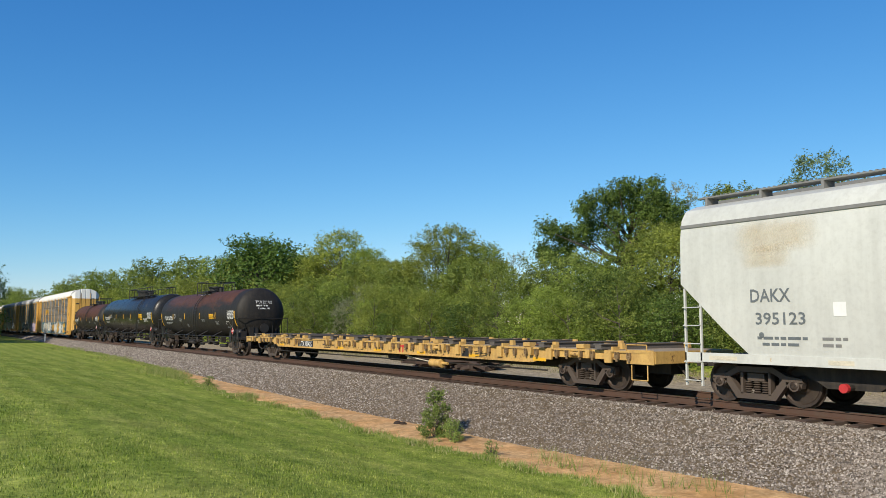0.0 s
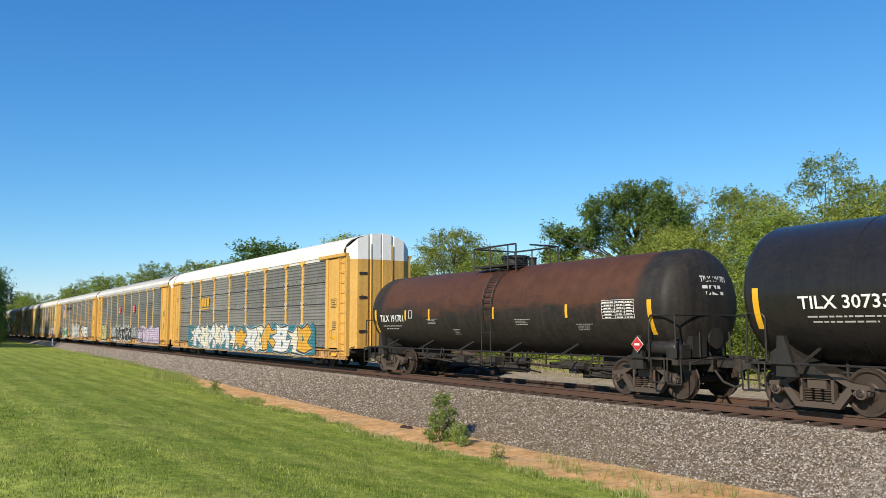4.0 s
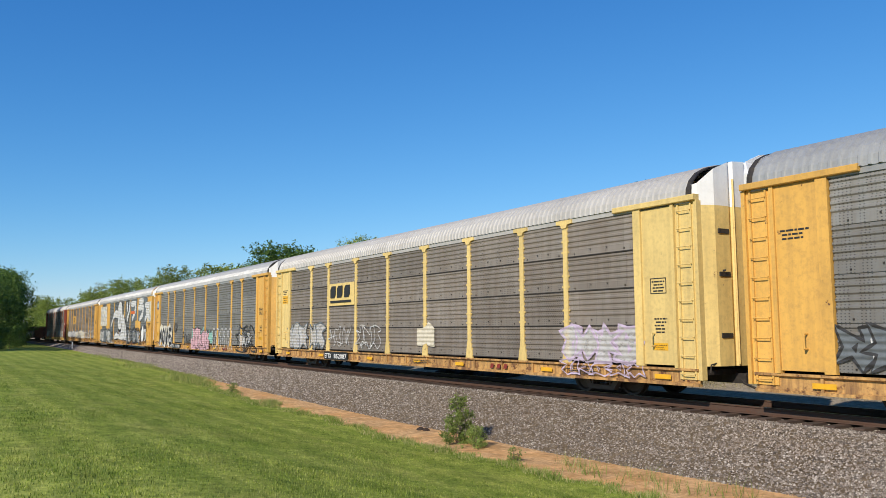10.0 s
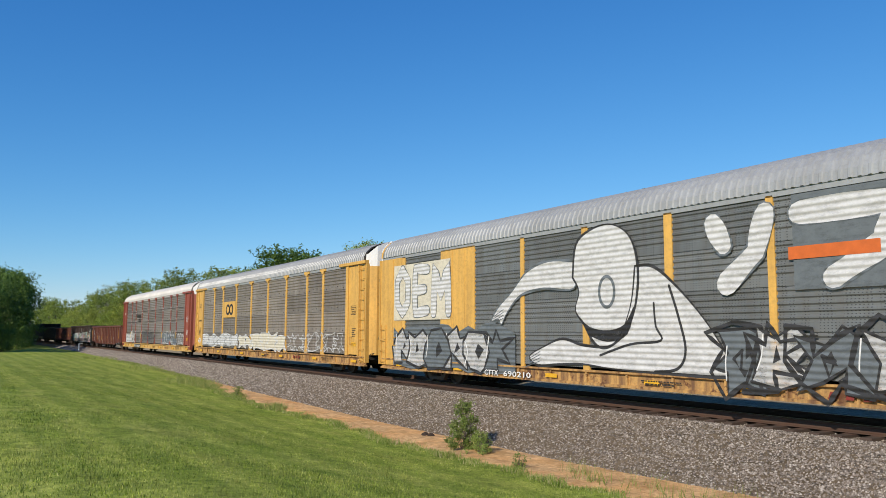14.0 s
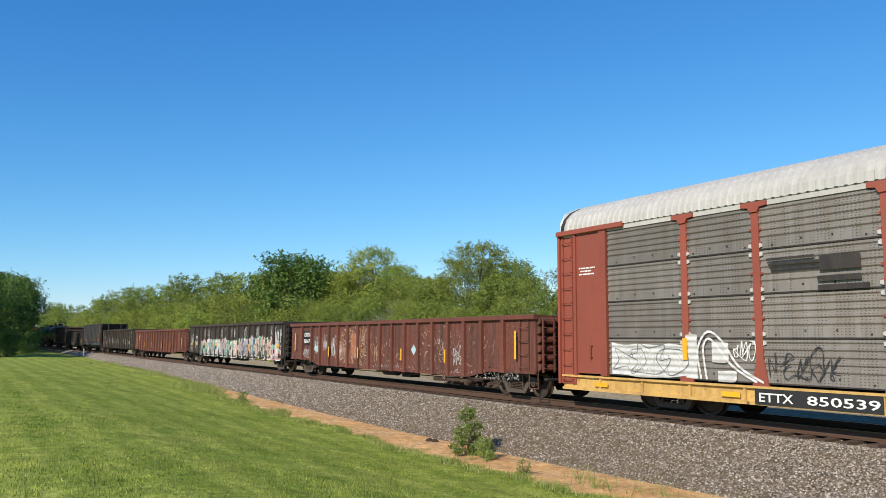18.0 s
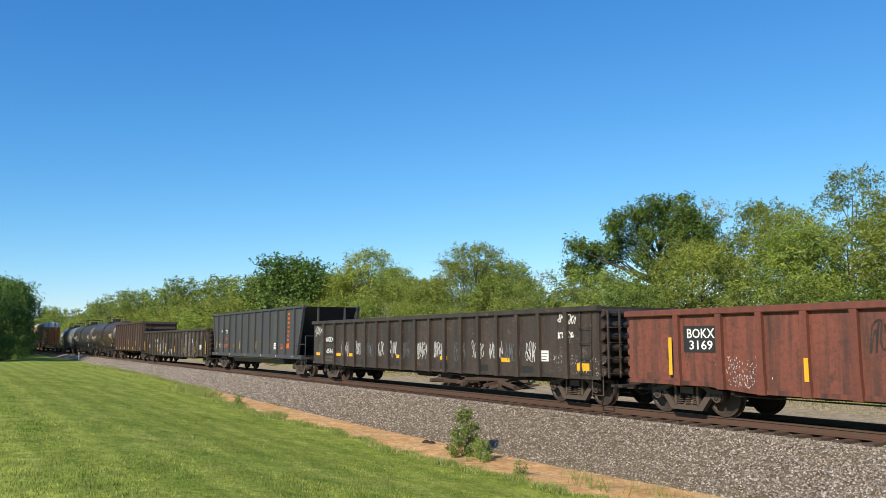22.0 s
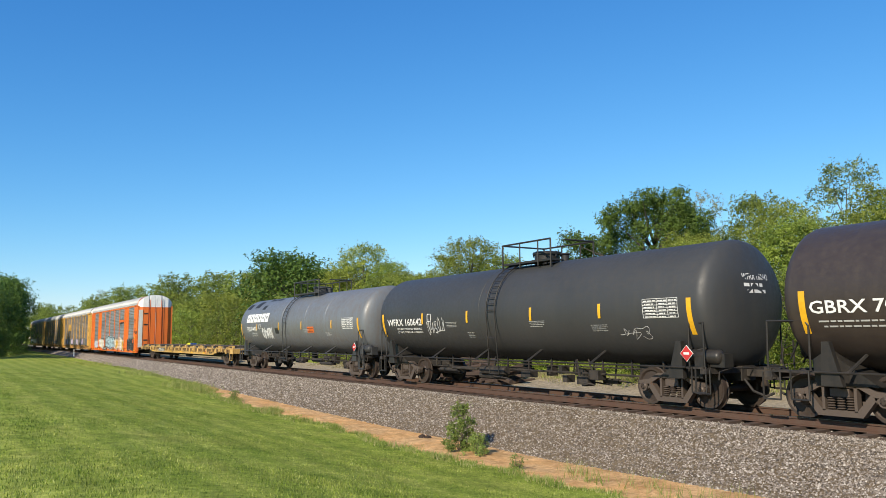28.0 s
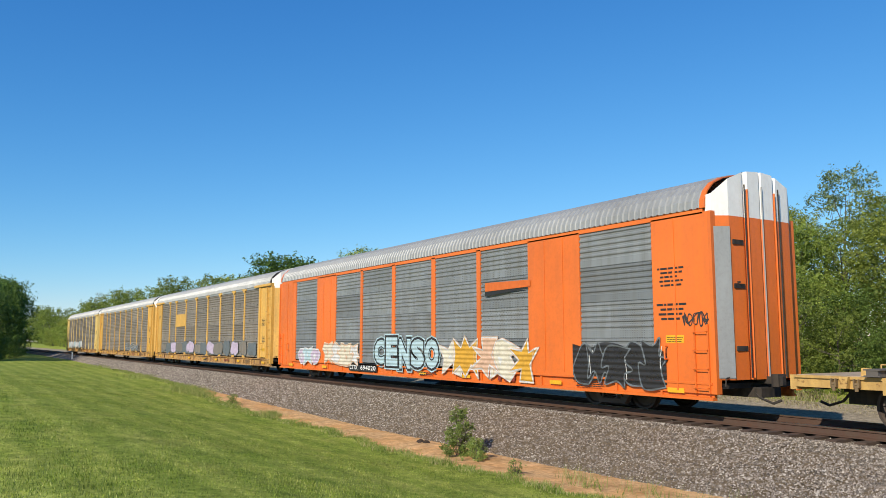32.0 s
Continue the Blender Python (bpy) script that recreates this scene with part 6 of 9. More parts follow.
# first rack: blue-letter mark and the long teal and cream piece
c = rk[0]
number(c, "ETTX 850266", -7.0, -4.7, 0.45, 0.70, False)
for q in (-6.7, -6.15, -5.6):
    part("owner_mark", Geo().plate([(q, 3.0), (q + 0.33, 3.0), (q + 0.44, 3.1), (q + 0.44, 3.56), (q + 0.11, 3.56), (q, 3.46)], -1.526, -1.52), GOLD, c, "yellow block mark on grey panels")
patch(c, "owner_mark", -6.75, -5.1, 2.84, 2.92, RKS, GOLD, 0.006)
cloud(c, -9.5, 10.6, 0.43, 2.0, ribbed(TEAL), RKS, 10, 0.003, 0.22, 0.6, "teal sprayed background", False)
R_CREAM, R_CHALK, R_DARK = ribbed(CREAM), ribbed(CHALK), ribbed(LINE_D)
piece(c, -9.1, -1.2, 0.44, 1.98, 6, [R_CREAM, R_CHALK], R_DARK, RKS, 11, ribbed(SKY), 0.035, off=0.006, hole=ribbed(TEAL))
piece(c, -1.4, 10.3, 0.44, 1.95, 8, [R_CREAM, ribbed(GOLD), R_CHALK], R_DARK, RKS, 12, ribbed(SKY), 0.035, off=0.006, hole=ribbed(TEAL))
scribble(c, -12.6, -10.5, 1.0, 1.8, SLATE, RKS, 13, 5, 0.012)
# second rack
c = rk[1]
for q in (-2.95, 2.73):
    g = Geo().plate([(q - 0.33, 3.08), (q - 0.2, 2.94), (q + 0.2, 2.94), (q + 0.33, 3.08), (q + 0.33, 3.46), (q + 0.2, 3.60), (q - 0.2, 3.60), (q - 0.33, 3.46)], -1.546, -1.542)
    d = part("owner_mark", g, R_INK, c, "red octagonal mark with white bars")
    bars(d, q - 0.22, q + 0.22, 3.0, 3.54, 4, flat_side(-1.545), W_INK, 5)
bubble(c, "28", -11.35, -8.85, 0.45, 2.2, ribbed(spray("khaki_yellow_spray", (0.44, 0.40, 0.15), 0.7)), ribbed(DARK), RKS, ribbed(HAZE), 0.006, 0.05, 0.12)
piece(c, -4.6, 1.9, 0.46, 1.98, 5, ribbed(DARK), ribbed(LINE_W), RKS, 21, None, 0.028, hole=ribbed(LINE_W))
cloud(c, 4.0, 11.2, 0.46, 1.95, ribbed(LILAC), RKS, 22, 0.003, 0.2, 0.8, "lilac sprayed letters")
piece(c, 4.2, 11.0, 0.46, 1.9, 5, None, ribbed(SLATE), RKS, 23, None, 0.02, True, 0.008)
piece(c, 4.1, 6.2, 0.5, 1.85, 1, None, ribbed(LINE_D), RKS, 26, None, 0.05, True, 0.014)

scribble(c, -6.7, -4.7, 1.0, 1.8, LINE_W, RKS, 23, 6, 0.02)
scribble(c, 2.0, 3.7, 0.95, 1.75, LINE_W, RKS, 24, 6, 0.02)
for k in range(26):
    blob(c, -6.8 + 2.4 * random.Random(k).random(), 1.0 + 0.9 * random.Random(k + 50).random(), 0.05, 0.06, MINT, RKS, k, 0.006, 8)
number(c, "ETTX 704588", -6.5, -4.4)
for k in range(4):
    piece(c, -12.82, -12.0, 1.15 + 0.85 * k, 1.9 + 0.85 * k, 1, None, LINE_D, flat_side(-1.50), 25 + k, None, 0.018, True, 0.004, label="black sprayed throw-up")
# third rack: shield and slogan
c = rk[2]
p = patch(c, "shield_panel", -9.05, -7.1, 2.9, 4.55, RKS, YEL, 0.004, "yellow panel behind the shield", 1)
sh = [(-8.93, 4.40), (-8.60, 4.46), (-8.30, 4.54), (-8.0, 4.46), (-7.68, 4.40), (-7.66, 3.6), (-7.85, 3.3), (-8.3, 3.08), (-8.75, 3.3), (-8.95, 3.6)]
d = part("shield", Geo().plate(sh, -1.552, -1.545), W_INK, c, "white shield with blue top and red stripes")
part("shield_field", Geo().plate([(-8.88, 3.88), (-7.73, 3.88), (-7.73, 4.37), (-8.02, 4.43), (-8.30, 4.50), (-8.58, 4.43), (-8.88, 4.37)], -1.556, -1.553), N_INK, d)
bars(d, -8.65, -7.95, 3.95, 4.33, 2, flat_side(-1.556), W_INK, 3, 0.004)
for k in range(6):
    q = -8.82 + k * 0.19
    patch(d, "stripe", q, q + 0.10, 3.25 + 0.1 * abs(k - 2.5) / 2.5, 3.84, flat_side(-1.553), R_INK, 0.004, "red stripe", 1)
text(c, "BUILDING", -6.7, -4.8, 3.87, 4.23, RKS, B_INK)
text(c, "AMERICA", -4.3, -2.4, 3.87, 4.23, RKS, B_INK)
piece(c, -8.9, -5.5, 0.5, 1.88, 5, ribbed(GREEN), ribbed(LINE_W), RKS, 31, None, 0.03, True, 0.006)
cloud(c, -8.9, -6.6, 0.42, 0.8, LIME, RKS, 36, 0.004, 0.5, 0.2, "olive sprayed blots")
piece(c, -11.7, -8.9, 0.85, 1.8, 4, ribbed(SLATE), ribbed(LINE_D), RKS, 32, None, 0.03)
cloud(c, -1.7, 2.0, 0.44, 2.35, ribbed(HAZE), RKS, 33, 0.003, 0.3, 0.5, "thin white sprayed haze")
piece(c, -1.6, 3.9, 0.46, 2.3, 4, [ribbed(HAZE)], ribbed(LINE_D), RKS, 33, ribbed(HAZE), 0.028, True, 0.006)
scribble(c, 4.0, 4.7, 1.3, 2.1, LINE_D, RKS, 34, 3, 0.018)
bubble(c, "CHIEF", 4.9, 9.0, 0.6, 1.98, ribbed(CHALK), ribbed(LINE_D), RKS, None, 0.006, 0.05, 0.07)
number(c, "ETTX 700199", -6.7, -4.5)
# fourth rack
c = rk[3]
p = patch(c, "owner_panel", -6.98, -4.35, 2.78, 3.75, RKS, YELP, 0.004, "yellow panel with a black block mark", 1)
for q in (-6.75, -6.05, -5.3):
    part("owner_mark", Geo().plate([(q, 3.12), (q + 0.42, 3.12), (q + 0.55, 3.26), (q + 0.55, 3.64), (q + 0.13, 3.64), (q, 3.5)], -1.548, -1.542), B_INK, p)
part("owner_mark", Geo().box(-6.75, -4.65, -1.548, -1.542, 2.9, 3.0), B_INK, p)
piece(c, -12.1, -9.3, 0.85, 2.2, 3, [ribbed(HAZE)], ribbed(SLATE), RKS, 41, None, 0.03, True, 0.004, shine=False)
piece(c, -9.1, -7.3, 0.85, 2.18, 2, [ribbed(HAZE)], ribbed(SLATE), RKS, 42, None, 0.04, True, 0.004, shine=False)
scribble(c, -7.0, -4.6, 1.0, 1.9, CHALK, RKS, 43, 5, 0.018)
piece(c, -4.2, -1.9, 0.95, 2.0, 3, None, ribbed(CHALK), RKS, 44, None, 0.018, True, 0.004)
piece(c, 8.8, 11.8, 0.85, 1.85, 4, [ribbed(HAZE)], ribbed(LILAC), RKS, 45, ribbed(LILAC), 0.025, False, 0.004)
piece(c, 8.8, 11.9, 0.5, 0.95, 5, None, ribbed(LILAC), RKS, 47, None, 0.018, False, 0.004)
cloud(c, 0.9, 2.1, 1.1, 2.0, ribbed(CREAM), RKS, 46, 0.006, 0.3, 0.3, "cream sprayed patch")
number(c, "ETTX 852087", -7.3, -5.1)
plate_sign(c, -12.75, -12.05, 3.05, 3.45, flat_side(-1.5), Y_INK, B_INK, 8, "yellow notice board")
# fifth rack
c = rk[4]
e = blob(c, -12.6, 3.76, 0.36, 0.37, N_INK, flat_side(-1.5), 1, 0.006, 28, 0.0, "owner_mark", "round blue and white mark")
blob(e, -12.6, 3.76, 0.23, 0.24, W_INK, flat_side(-1.5), 1, 0.01, 24, 0.0, "ring")
blob(e, -12.6, 3.76, 0.2, 0.22, SKY, flat_side(-1.5), 2, 0.014, 20, 0.1, "centre")
for k in range(9):
    blob(c, -11.45 + 0.44 * k, 1.62 + 0.12 * math.sin(k * 2.1) + 0.1 * (k % 2), 0.42, 0.42, CREAM, RKS, 151 + k, 0.003 + 0.0005 * k, 20, 0.14, label="cream sprayed background cloud")
for k in range(8):
    blob(c, -11.4 + 0.5 * k, 0.95 + 0.1 * math.sin(k * 1.7), 0.45, 0.4, SLATE if k % 3 else LINE_W, RKS, 171 + k, 0.0078 - 0.0005 * (k % 2), 20, 0.16, label="grey sprayed background cloud")
lettered(c, "MOVE", -11.9, -7.6, 0.5, 2.05, DARK, LINE_W, RKS, 0.15, 0.055, 0.003)
for k, q in enumerate((-10.9, -9.7, -8.6)):
    blob(c, q, 0.72, 0.28, 0.12, CREAM if k else GOLD, RKS, 190 + k, 0.024, 16, 0.15, label="cream sprayed blot")
bars(c, -12.85, -12.25, 2.32, 2.44, 1, flat_side(-1.5), B_INK, 191)
bars(c, -12.8, -12.35, 2.75, 3.05, 4, flat_side(-1.5), B_INK, 192)
plate_sign(c, -12.75, -12.15, 1.35, 1.6, flat_side(-1.5), Y_INK, B_INK, 193, "yellow warning placard")
scribble(c, -4.4, -2.0, 0.7, 1.65, LINE_D, RKS, 52, 5, 0.035)
scribble(c, -6.9, -5.9, 1.5, 2.4, LINE_D, RKS, 53, 3, 0.03)
cloud(c, -1.8, 3.3, 0.9, 2.05, ribbed(MINT), RKS, 57, 0.003, 0.5, 0.35, "green sprayed background")
cloud(c, -2.0, 2.5, 0.43, 1.35, ribbed(PINK), RKS, 58, 0.0045, 0.3, 0.5, "pink sprayed background", False)
piece(c, -1.7, 2.5, 0.44, 1.98, 5, ribbed(PINK), ribbed(LINE_D), RKS, 54, None, 0.028, off=0.006)
for k in range(5):
    q = 3.2 + 0.85 * k
    arch = curve_through([(q + 0.3, 0.62), (q + 0.1, 0.95), (q + 0.28, 1.2), (q + 0.02, 1.5), (q + 0.4, 1.86), (q + 0.78, 1.5), (q + 0.6, 1.15), (q + 0.8, 0.6)], 5)
    part("graffiti", ribbon(arch, [0.022] * len(arch), RKS, 0.006), ribbed(LINE_W), c, "white sprayed arch")
piece(c, 8.6, 11.2, 0.72, 1.6, 3, ribbed(HAZE), ribbed(LINE_D), RKS, 59, None, 0.022, True, 0.003)
piece(c, 8.3, 11.6, 0.45, 2.1, 2, None, ribbed(LINE_D), RKS, 56, None, 0.042, True, 0.016)
number(c, "ETTX 711380", -7.5, -5.2)
# sixth rack: mural of plain white and slate shapes
c = rk[5]
MUR = flat_side(-1.515)
for k, (x0, x1, z0, z1) in enumerate(((-12.4, -8.3, 2.25, 4.35), (8.1, 11.8, 2.6, 4.55), (12.0, 13.3, 2.5, 4.2), (4.8, 7.5, 2.65, 4.6))):
    patch(c, "graffiti", x0, x1, z0, z1, MUR, CREAM if k in (0, 2) else SLATE, 0.002, "rolled paint background")
lettered(c, "OEM", -12.4, -8.2, 2.3, 4.35, ribbed(CHALK), ribbed(SLATE), MUR, 0.17, 0.03, 0.003, "white rolled mural shape")
M_WHITE, M_LINE = ribbed(CHALK), ribbed(LINE_D)
figure = (("arm", [(-1.9, 3.75), (-3.0, 3.85), (-4.0, 3.6), (-4.8, 3.0), (-5.5, 2.55), (-5.9, 2.1), (-5.5, 2.2), (-5.3, 2.05), (-5.0, 2.4), (-4.3, 2.9), (-3.2, 3.05), (-1.9, 3.0)], 0.006),
          ("body", [(0.4, 3.45), (1.0, 3.4), (1.7, 2.9), (2.5, 2.1), (3.1, 1.3), (3.3, 0.85), (1.5, 0.82), (-0.4, 0.86), (-1.6, 0.95), (-2.6, 0.9), (-3.5, 0.85), (-3.9, 1.1), (-3.2, 1.4), (-2.4, 1.62), (-1.5, 1.45), (-0.4, 1.5), (0.2, 2.4)], 0.007),
          ("head", [(-1.95, 3.3), (-1.8, 4.2), (-1.2, 4.55), (-0.4, 4.6), (0.25, 4.2), (0.5, 3.4), (0.4, 2.5), (0.05, 1.8), (-0.6, 1.4), (-1.1, 1.5), (-1.5, 2.0), (-1.85, 2.4), (-1.7, 2.9)], 0.010))
for nm, q, up in figure:
    q = curve_through(q + q[:1], 5)[:-1]
    g = part("graffiti", lay(Geo(), q, MUR, up), M_WHITE, c, "white rolled mural shape")
    part("outline", ribbon(q + q[:2], [0.03 * (1 + 0.4 * math.sin(j * 0.3)) for j in range(len(q) + 2)], MUR, up + 0.0012), M_LINE if nm != "arm" else ribbed(SLATE), g)
ring = [np.array((-0.62 + 0.28 * math.cos(a), 2.85 + 0.40 * math.sin(a))) for a in np.linspace(0, 6.4, 28)]
part("graffiti", ribbon(ring, [0.045] * 28, MUR, 0.014), ribbed(SLATE), c, "grey sprayed ring")
smile = curve_through([(-1.8, 2.3), (-1.3, 1.95), (-0.6, 1.85), (0.0, 2.0), (0.35, 2.45), (0.1, 1.75), (-0.6, 1.55), (-1.3, 1.7)], 4)
part("graffiti", lay(Geo(), smile, MUR, 0.014), ribbed(DARK), c, "black sprayed crescent")
crease = curve_through([(1.0, 2.5), (1.05, 1.95), (1.2, 1.6), (0.2, 1.5), (-0.9, 1.2)], 5)
part("graffiti", ribbon(crease, [0.03] * len(crease), MUR, 0.014), M_LINE, c, "black sprayed line")
crease = curve_through([(1.5, 2.9), (1.75, 2.2), (1.95, 1.4), (1.7, 0.95), (1.0, 0.85)], 5)
part("graffiti", ribbon(crease, [0.035] * len(crease), MUR, 0.014), M_LINE, c, "black sprayed line")
for xa, za in ((-5.2, 2.45), (-3.4, 1.2)):
    for j in range(4):
        q = [np.array((xa - 0.12 * k - 0.02 * j * k, za + 0.05 - 0.09 * j - 0.05 * k)) for k in range(5)]
        part("graffiti", ribbon(q, [0.012] * 5, MUR, 0.0105), ribbed(SLATE), c, "grey sprayed line")
for ch, x0, x1, z0, z1 in (("a", 2.4, 4.6, 2.6, 4.55), ("b", 4.6, 7.4, 2.6, 4.6), ("c", 7.9, 10.7, 2.5, 4.6), ("d", 10.7, 13.2, 2.45, 4.3)):
    lettered(c, ch, x0, x1, z0, z1, ribbed(CHALK), ribbed(SLATE), MUR, 0.24, 0.03, 0.003, "white rolled mural shape")
d = part("weathered_panel", Geo().box(13.795, 13.808, -1.36, -0.62, 0.95, 4.4), WHT, c, "whitened end door leaf")
d2 = Geo()
for k in range(7):
    d2.box(13.807, 13.811, -1.25, -0.95 + 0.05 * (k % 3), 2.2 + 0.11 * k, 2.25 + 0.11 * k)
tagged(part("small_print", d2, B_INK, d), kind="stuff")
part("graffiti", Geo().add([(x, -1.535, z) for x, z in quad_bar((4.7, 3.4), (6.6, 3.4), 0.13, 0.13)], [(0, 1, 2, 3)]), O_INK, c, "orange sprayed bar")
cloud(c, -12.4, -4.6, 0.45, 2.1, ribbed(SLATE), MUR, 71, 0.004, 0.2, 0.6, "grey sprayed background", False)
piece(c, -12.3, -4.7, 0.5, 2.05, 6, [ribbed(SLATE), ribbed(HAZE), ribbed(SLATE), ribbed(SKY)], ribbed(LINE_D), MUR, 72, None, 0.045, off=0.006)
piece(c, 2.6, 9.5, 0.45, 2.2, 6, None, ribbed(LINE_D), MUR, 73, None, 0.05, False, 0.018, overlap=0.2)
piece(c, 2.9, 9.3, 0.5, 1.9, 6, [ribbed(SLATE), ribbed(HAZE)], ribbed(LINE_D), MUR, 77, None, 0.03, False, 0.016)
blob(c, 10.2, 1.45, 0.55, 0.6, W_INK, MUR, 74, 0.010, 24, 0.2)
blob(c, 11.2, 1.4, 0.5, 0.55, W_INK, MUR, 75, 0.010, 24, 0.2)
scribble(c, 9.6, 11.8, 0.8, 2.1, LINE_D, MUR, 76, 7, 0.04)
number(c, "CTTX 690210", -6.2, -3.9, 0.45, 0.66, False)
bars(c, 12.1, 13.2, 2.0, 2.4, 4, MUR, B_INK, 9, 0.012)
patch(c, "weathered_panel", 13.0, 13.5, 0.9, 4.3, flat_side(-1.475), WHT, 0.004, "whitened corner strip", 1)
# seventh rack
c = rk[6]
p = patch(c, "owner_panel", -6.95, -4.35, 2.72, 3.7, RKS, YEL, 0.004, "yellow panel with a black loop mark", 1)
for k, r0 in enumerate((0.34, 0.20)):
    blob(p, -5.9, 3.2, r0 * 1.2, r0, B_INK if k == 0 else YEL, RKS, 4, 0.010 + 0.004 * k, 24, 0.02, "loop")
    blob(p, -5.2, 3.2, r0 * 1.2, r0, B_INK if k == 0 else YEL, RKS, 5, 0.010 + 0.004 * k, 24, 0.02, "loop")
cloud(c, -11.6, -3.7, 0.84, 1.85, ribbed(CHALK), RKS, 81, 0.003, 0.35, 0.7, "chalky white sprayed shape")
piece(c, -11.4, -3.8, 0.88, 1.75, 6, None, ribbed(SLATE), RKS, 86, None, 0.012, True, 0.006)
piece(c, -3.5, 4.4, 0.82, 1.78, 6, ribbed(CREAM), ribbed(CHALK), RKS, 82, None, 0.03, True)
piece(c, 4.6, 11.5, 0.85, 1.78, 7, None, ribbed(CHALK), RKS, 83, None, 0.02, True)
text(c, "CN 99342", -12.80, -12.04, 2.53, 2.66, flat_side(-1.5), B_INK)
scribble(c, -12.8, -12.1, 1.5, 2.2, LINE_D, flat_side(-1.5), 84, 4, 0.012)
scribble(c, -12.8, -12.1, 1.1, 1.45, LINE_W, flat_side(-1.5), 85, 3, 0.04)
# eighth rack
c = rk[7]
for k, (x0, x1, z0, z1) in enumerate(((-6.8, -5.7, 3.42, 3.47), (-6.75, -5.6, 3.31, 3.36), (-6.7, -5.6, 3.20, 3.25), (-5.6, -4.75, 3.14, 3.42), (-5.65, -4.75, 2.92, 3.03), (-5.65, -4.6, 2.74, 2.85))):
    patch(c, "owner_mark", x0, x1, z0, z1, RKS, GON, 0.026, "dark plain block mark", 3)
cloud(c, -11.5, -9.05, 0.84, 1.72, ribbed(CHALK), RKS, 97, 0.003, 0.12, 0.5, "chalky white sprayed field")
piece(c, -11.4, -9.0, 0.9, 1.66, 3, None, ribbed(SLATE), RKS, 91, None, 0.010, True, 0.010)
piece(c, -11.0, -9.2, 0.95, 1.5, 4, None, ribbed(HAZE), RKS, 96, None, 0.012, True, 0.014)
for k, d in enumerate((0.0, 0.16)):
    arch = curve_through([np.array(p) for p in ((-8.62 + d, 0.9), (-8.7 + d, 1.55), (-8.4, 1.95 - d), (-8.0 - d, 1.72 - d * 0.5), (-7.6 - d, 1.2), (-7.0 - d, 0.88))], 4)
    part("graffiti_line", ribbon(arch, [0.026] * len(arch), RKS, 0.012 + 0.003 * k), ribbed(LINE_W), c, "white sprayed outline")
scribble(c, -7.75, -7.15, 1.3, 1.75, LINE_W, RKS, 100, 3, 0.014)
for x0, x1, z0, z1 in ((-9.05, -8.72, 0.85, 1.9), (-8.3, -7.85, 1.25, 1.75), (-8.15, -7.65, 0.84, 1.1)):
    cloud(c, x0, x1, z0, z1, ribbed(CHALK), RKS, int(90 - 10 * x0), 0.008, 0.12, 0.3, "white sprayed fill")
scribble(c, -4.1, 1.8, 0.9, 2.0, LINE_D, RKS, 92, 7, 0.022)
scribble(c, -3.9, 1.7, 0.95, 1.9, SLATE, RKS, 98, 6, 0.03)
piece(c, 4.3, 9.4, 0.82, 1.86, 5, [ribbed(SLATE)], ribbed(LINE_W), RKS, 93, None, 0.02, True, 0.004, overlap=0.2, shine=False)
piece(c, 9.6, 11.6, 0.9, 1.75, 4, None, ribbed(LINE_W), RKS, 94, None, 0.02, True)
scribble(c, -6.9, -5.2, 0.95, 1.6, LINE_D, RKS, 95, 5, 0.015)
number(c, "ETTX 850539", -7.1, -4.6, 0.47, 0.7)
for q in (-4.25, 4.25, 9.05, -9.05):
    patch(c, "reflector", q - 0.07, q + 0.07, 1.3, 1.8, flat_side(-1.55), Y_INK, 0.005, "yellow reflective strip", 1)
bars(c, 12.2, 12.9, 1.75, 1.82, 1, flat_side(-1.5), CREAM, 13)
# orange rack
c = rk[8]
piece(c, -11.0, -8.3, 0.62, 1.5, 3, [ribbed(LILAC), ribbed(SKY)], ribbed(CHALK), MUR, 101, None, 0.03)
piece(c, -7.9, -4.2, 0.7, 1.7, 4, [ribbed(CREAM), ribbed(CHALK)], ribbed(PEACH), MUR, 102, ribbed(CREAM), 0.025)
bubble(c, "CENSO", -2.9, 2.0, 0.62, 2.0, ribbed(SKY), ribbed(DARK), MUR, ribbed(SKY), 0.006, 0.05, 0.085)
piece(c, 2.1, 7.3, 0.5, 1.85, 5, [ribbed(CREAM), ribbed(GOLD), ribbed(PEACH)], ribbed(CHALK), MUR, 104, ribbed(PEACH), 0.025, off=0.006)
cloud(c, 8.9, 12.2, 0.60, 1.72, ribbed(DARK), MUR, 107, 0.003, 0.25, 0.5, "black sprayed throw-up")
piece(c, 8.95, 12.15, 0.56, 1.75, 5, ribbed(DARK), ribbed(SLATE), MUR, 105, None, 0.02, True, 0.006)
number(c, "CTTX 694020", -5.1, -2.8, 0.55, 0.78)
part("graffiti", Geo().add([(x, -1.53, z) for x, z in quad_bar((4.8, 3.42), (7.1, 3.42), 0.14, 0.1)], [(0, 1, 2, 3)]), O_INK, c, "orange swoosh")
part("graffiti", Geo().add([(x, -1.532, z) for x, z in quad_bar((4.8, 3.2), (7.0, 3.28), 0.07, 0.02)], [(0, 1, 2, 3)]), B_INK, c, "black swoosh")
text(c, "TRI", 13.0, 13.5, 2.42, 2.64, flat_side(-1.475), W_INK)
scribble(c, 12.7, 13.5, 2.05, 2.4, LINE_D, flat_side(-1.5), 106, 5, 0.02)
bars(c, 12.0, 12.8, 3.0, 3.5, 5, flat_side(-1.5), B_INK, 15)
bars(c, 11.95, 12.85, 2.2, 2.65, 4, flat_side(-1.5), B_INK, 16)
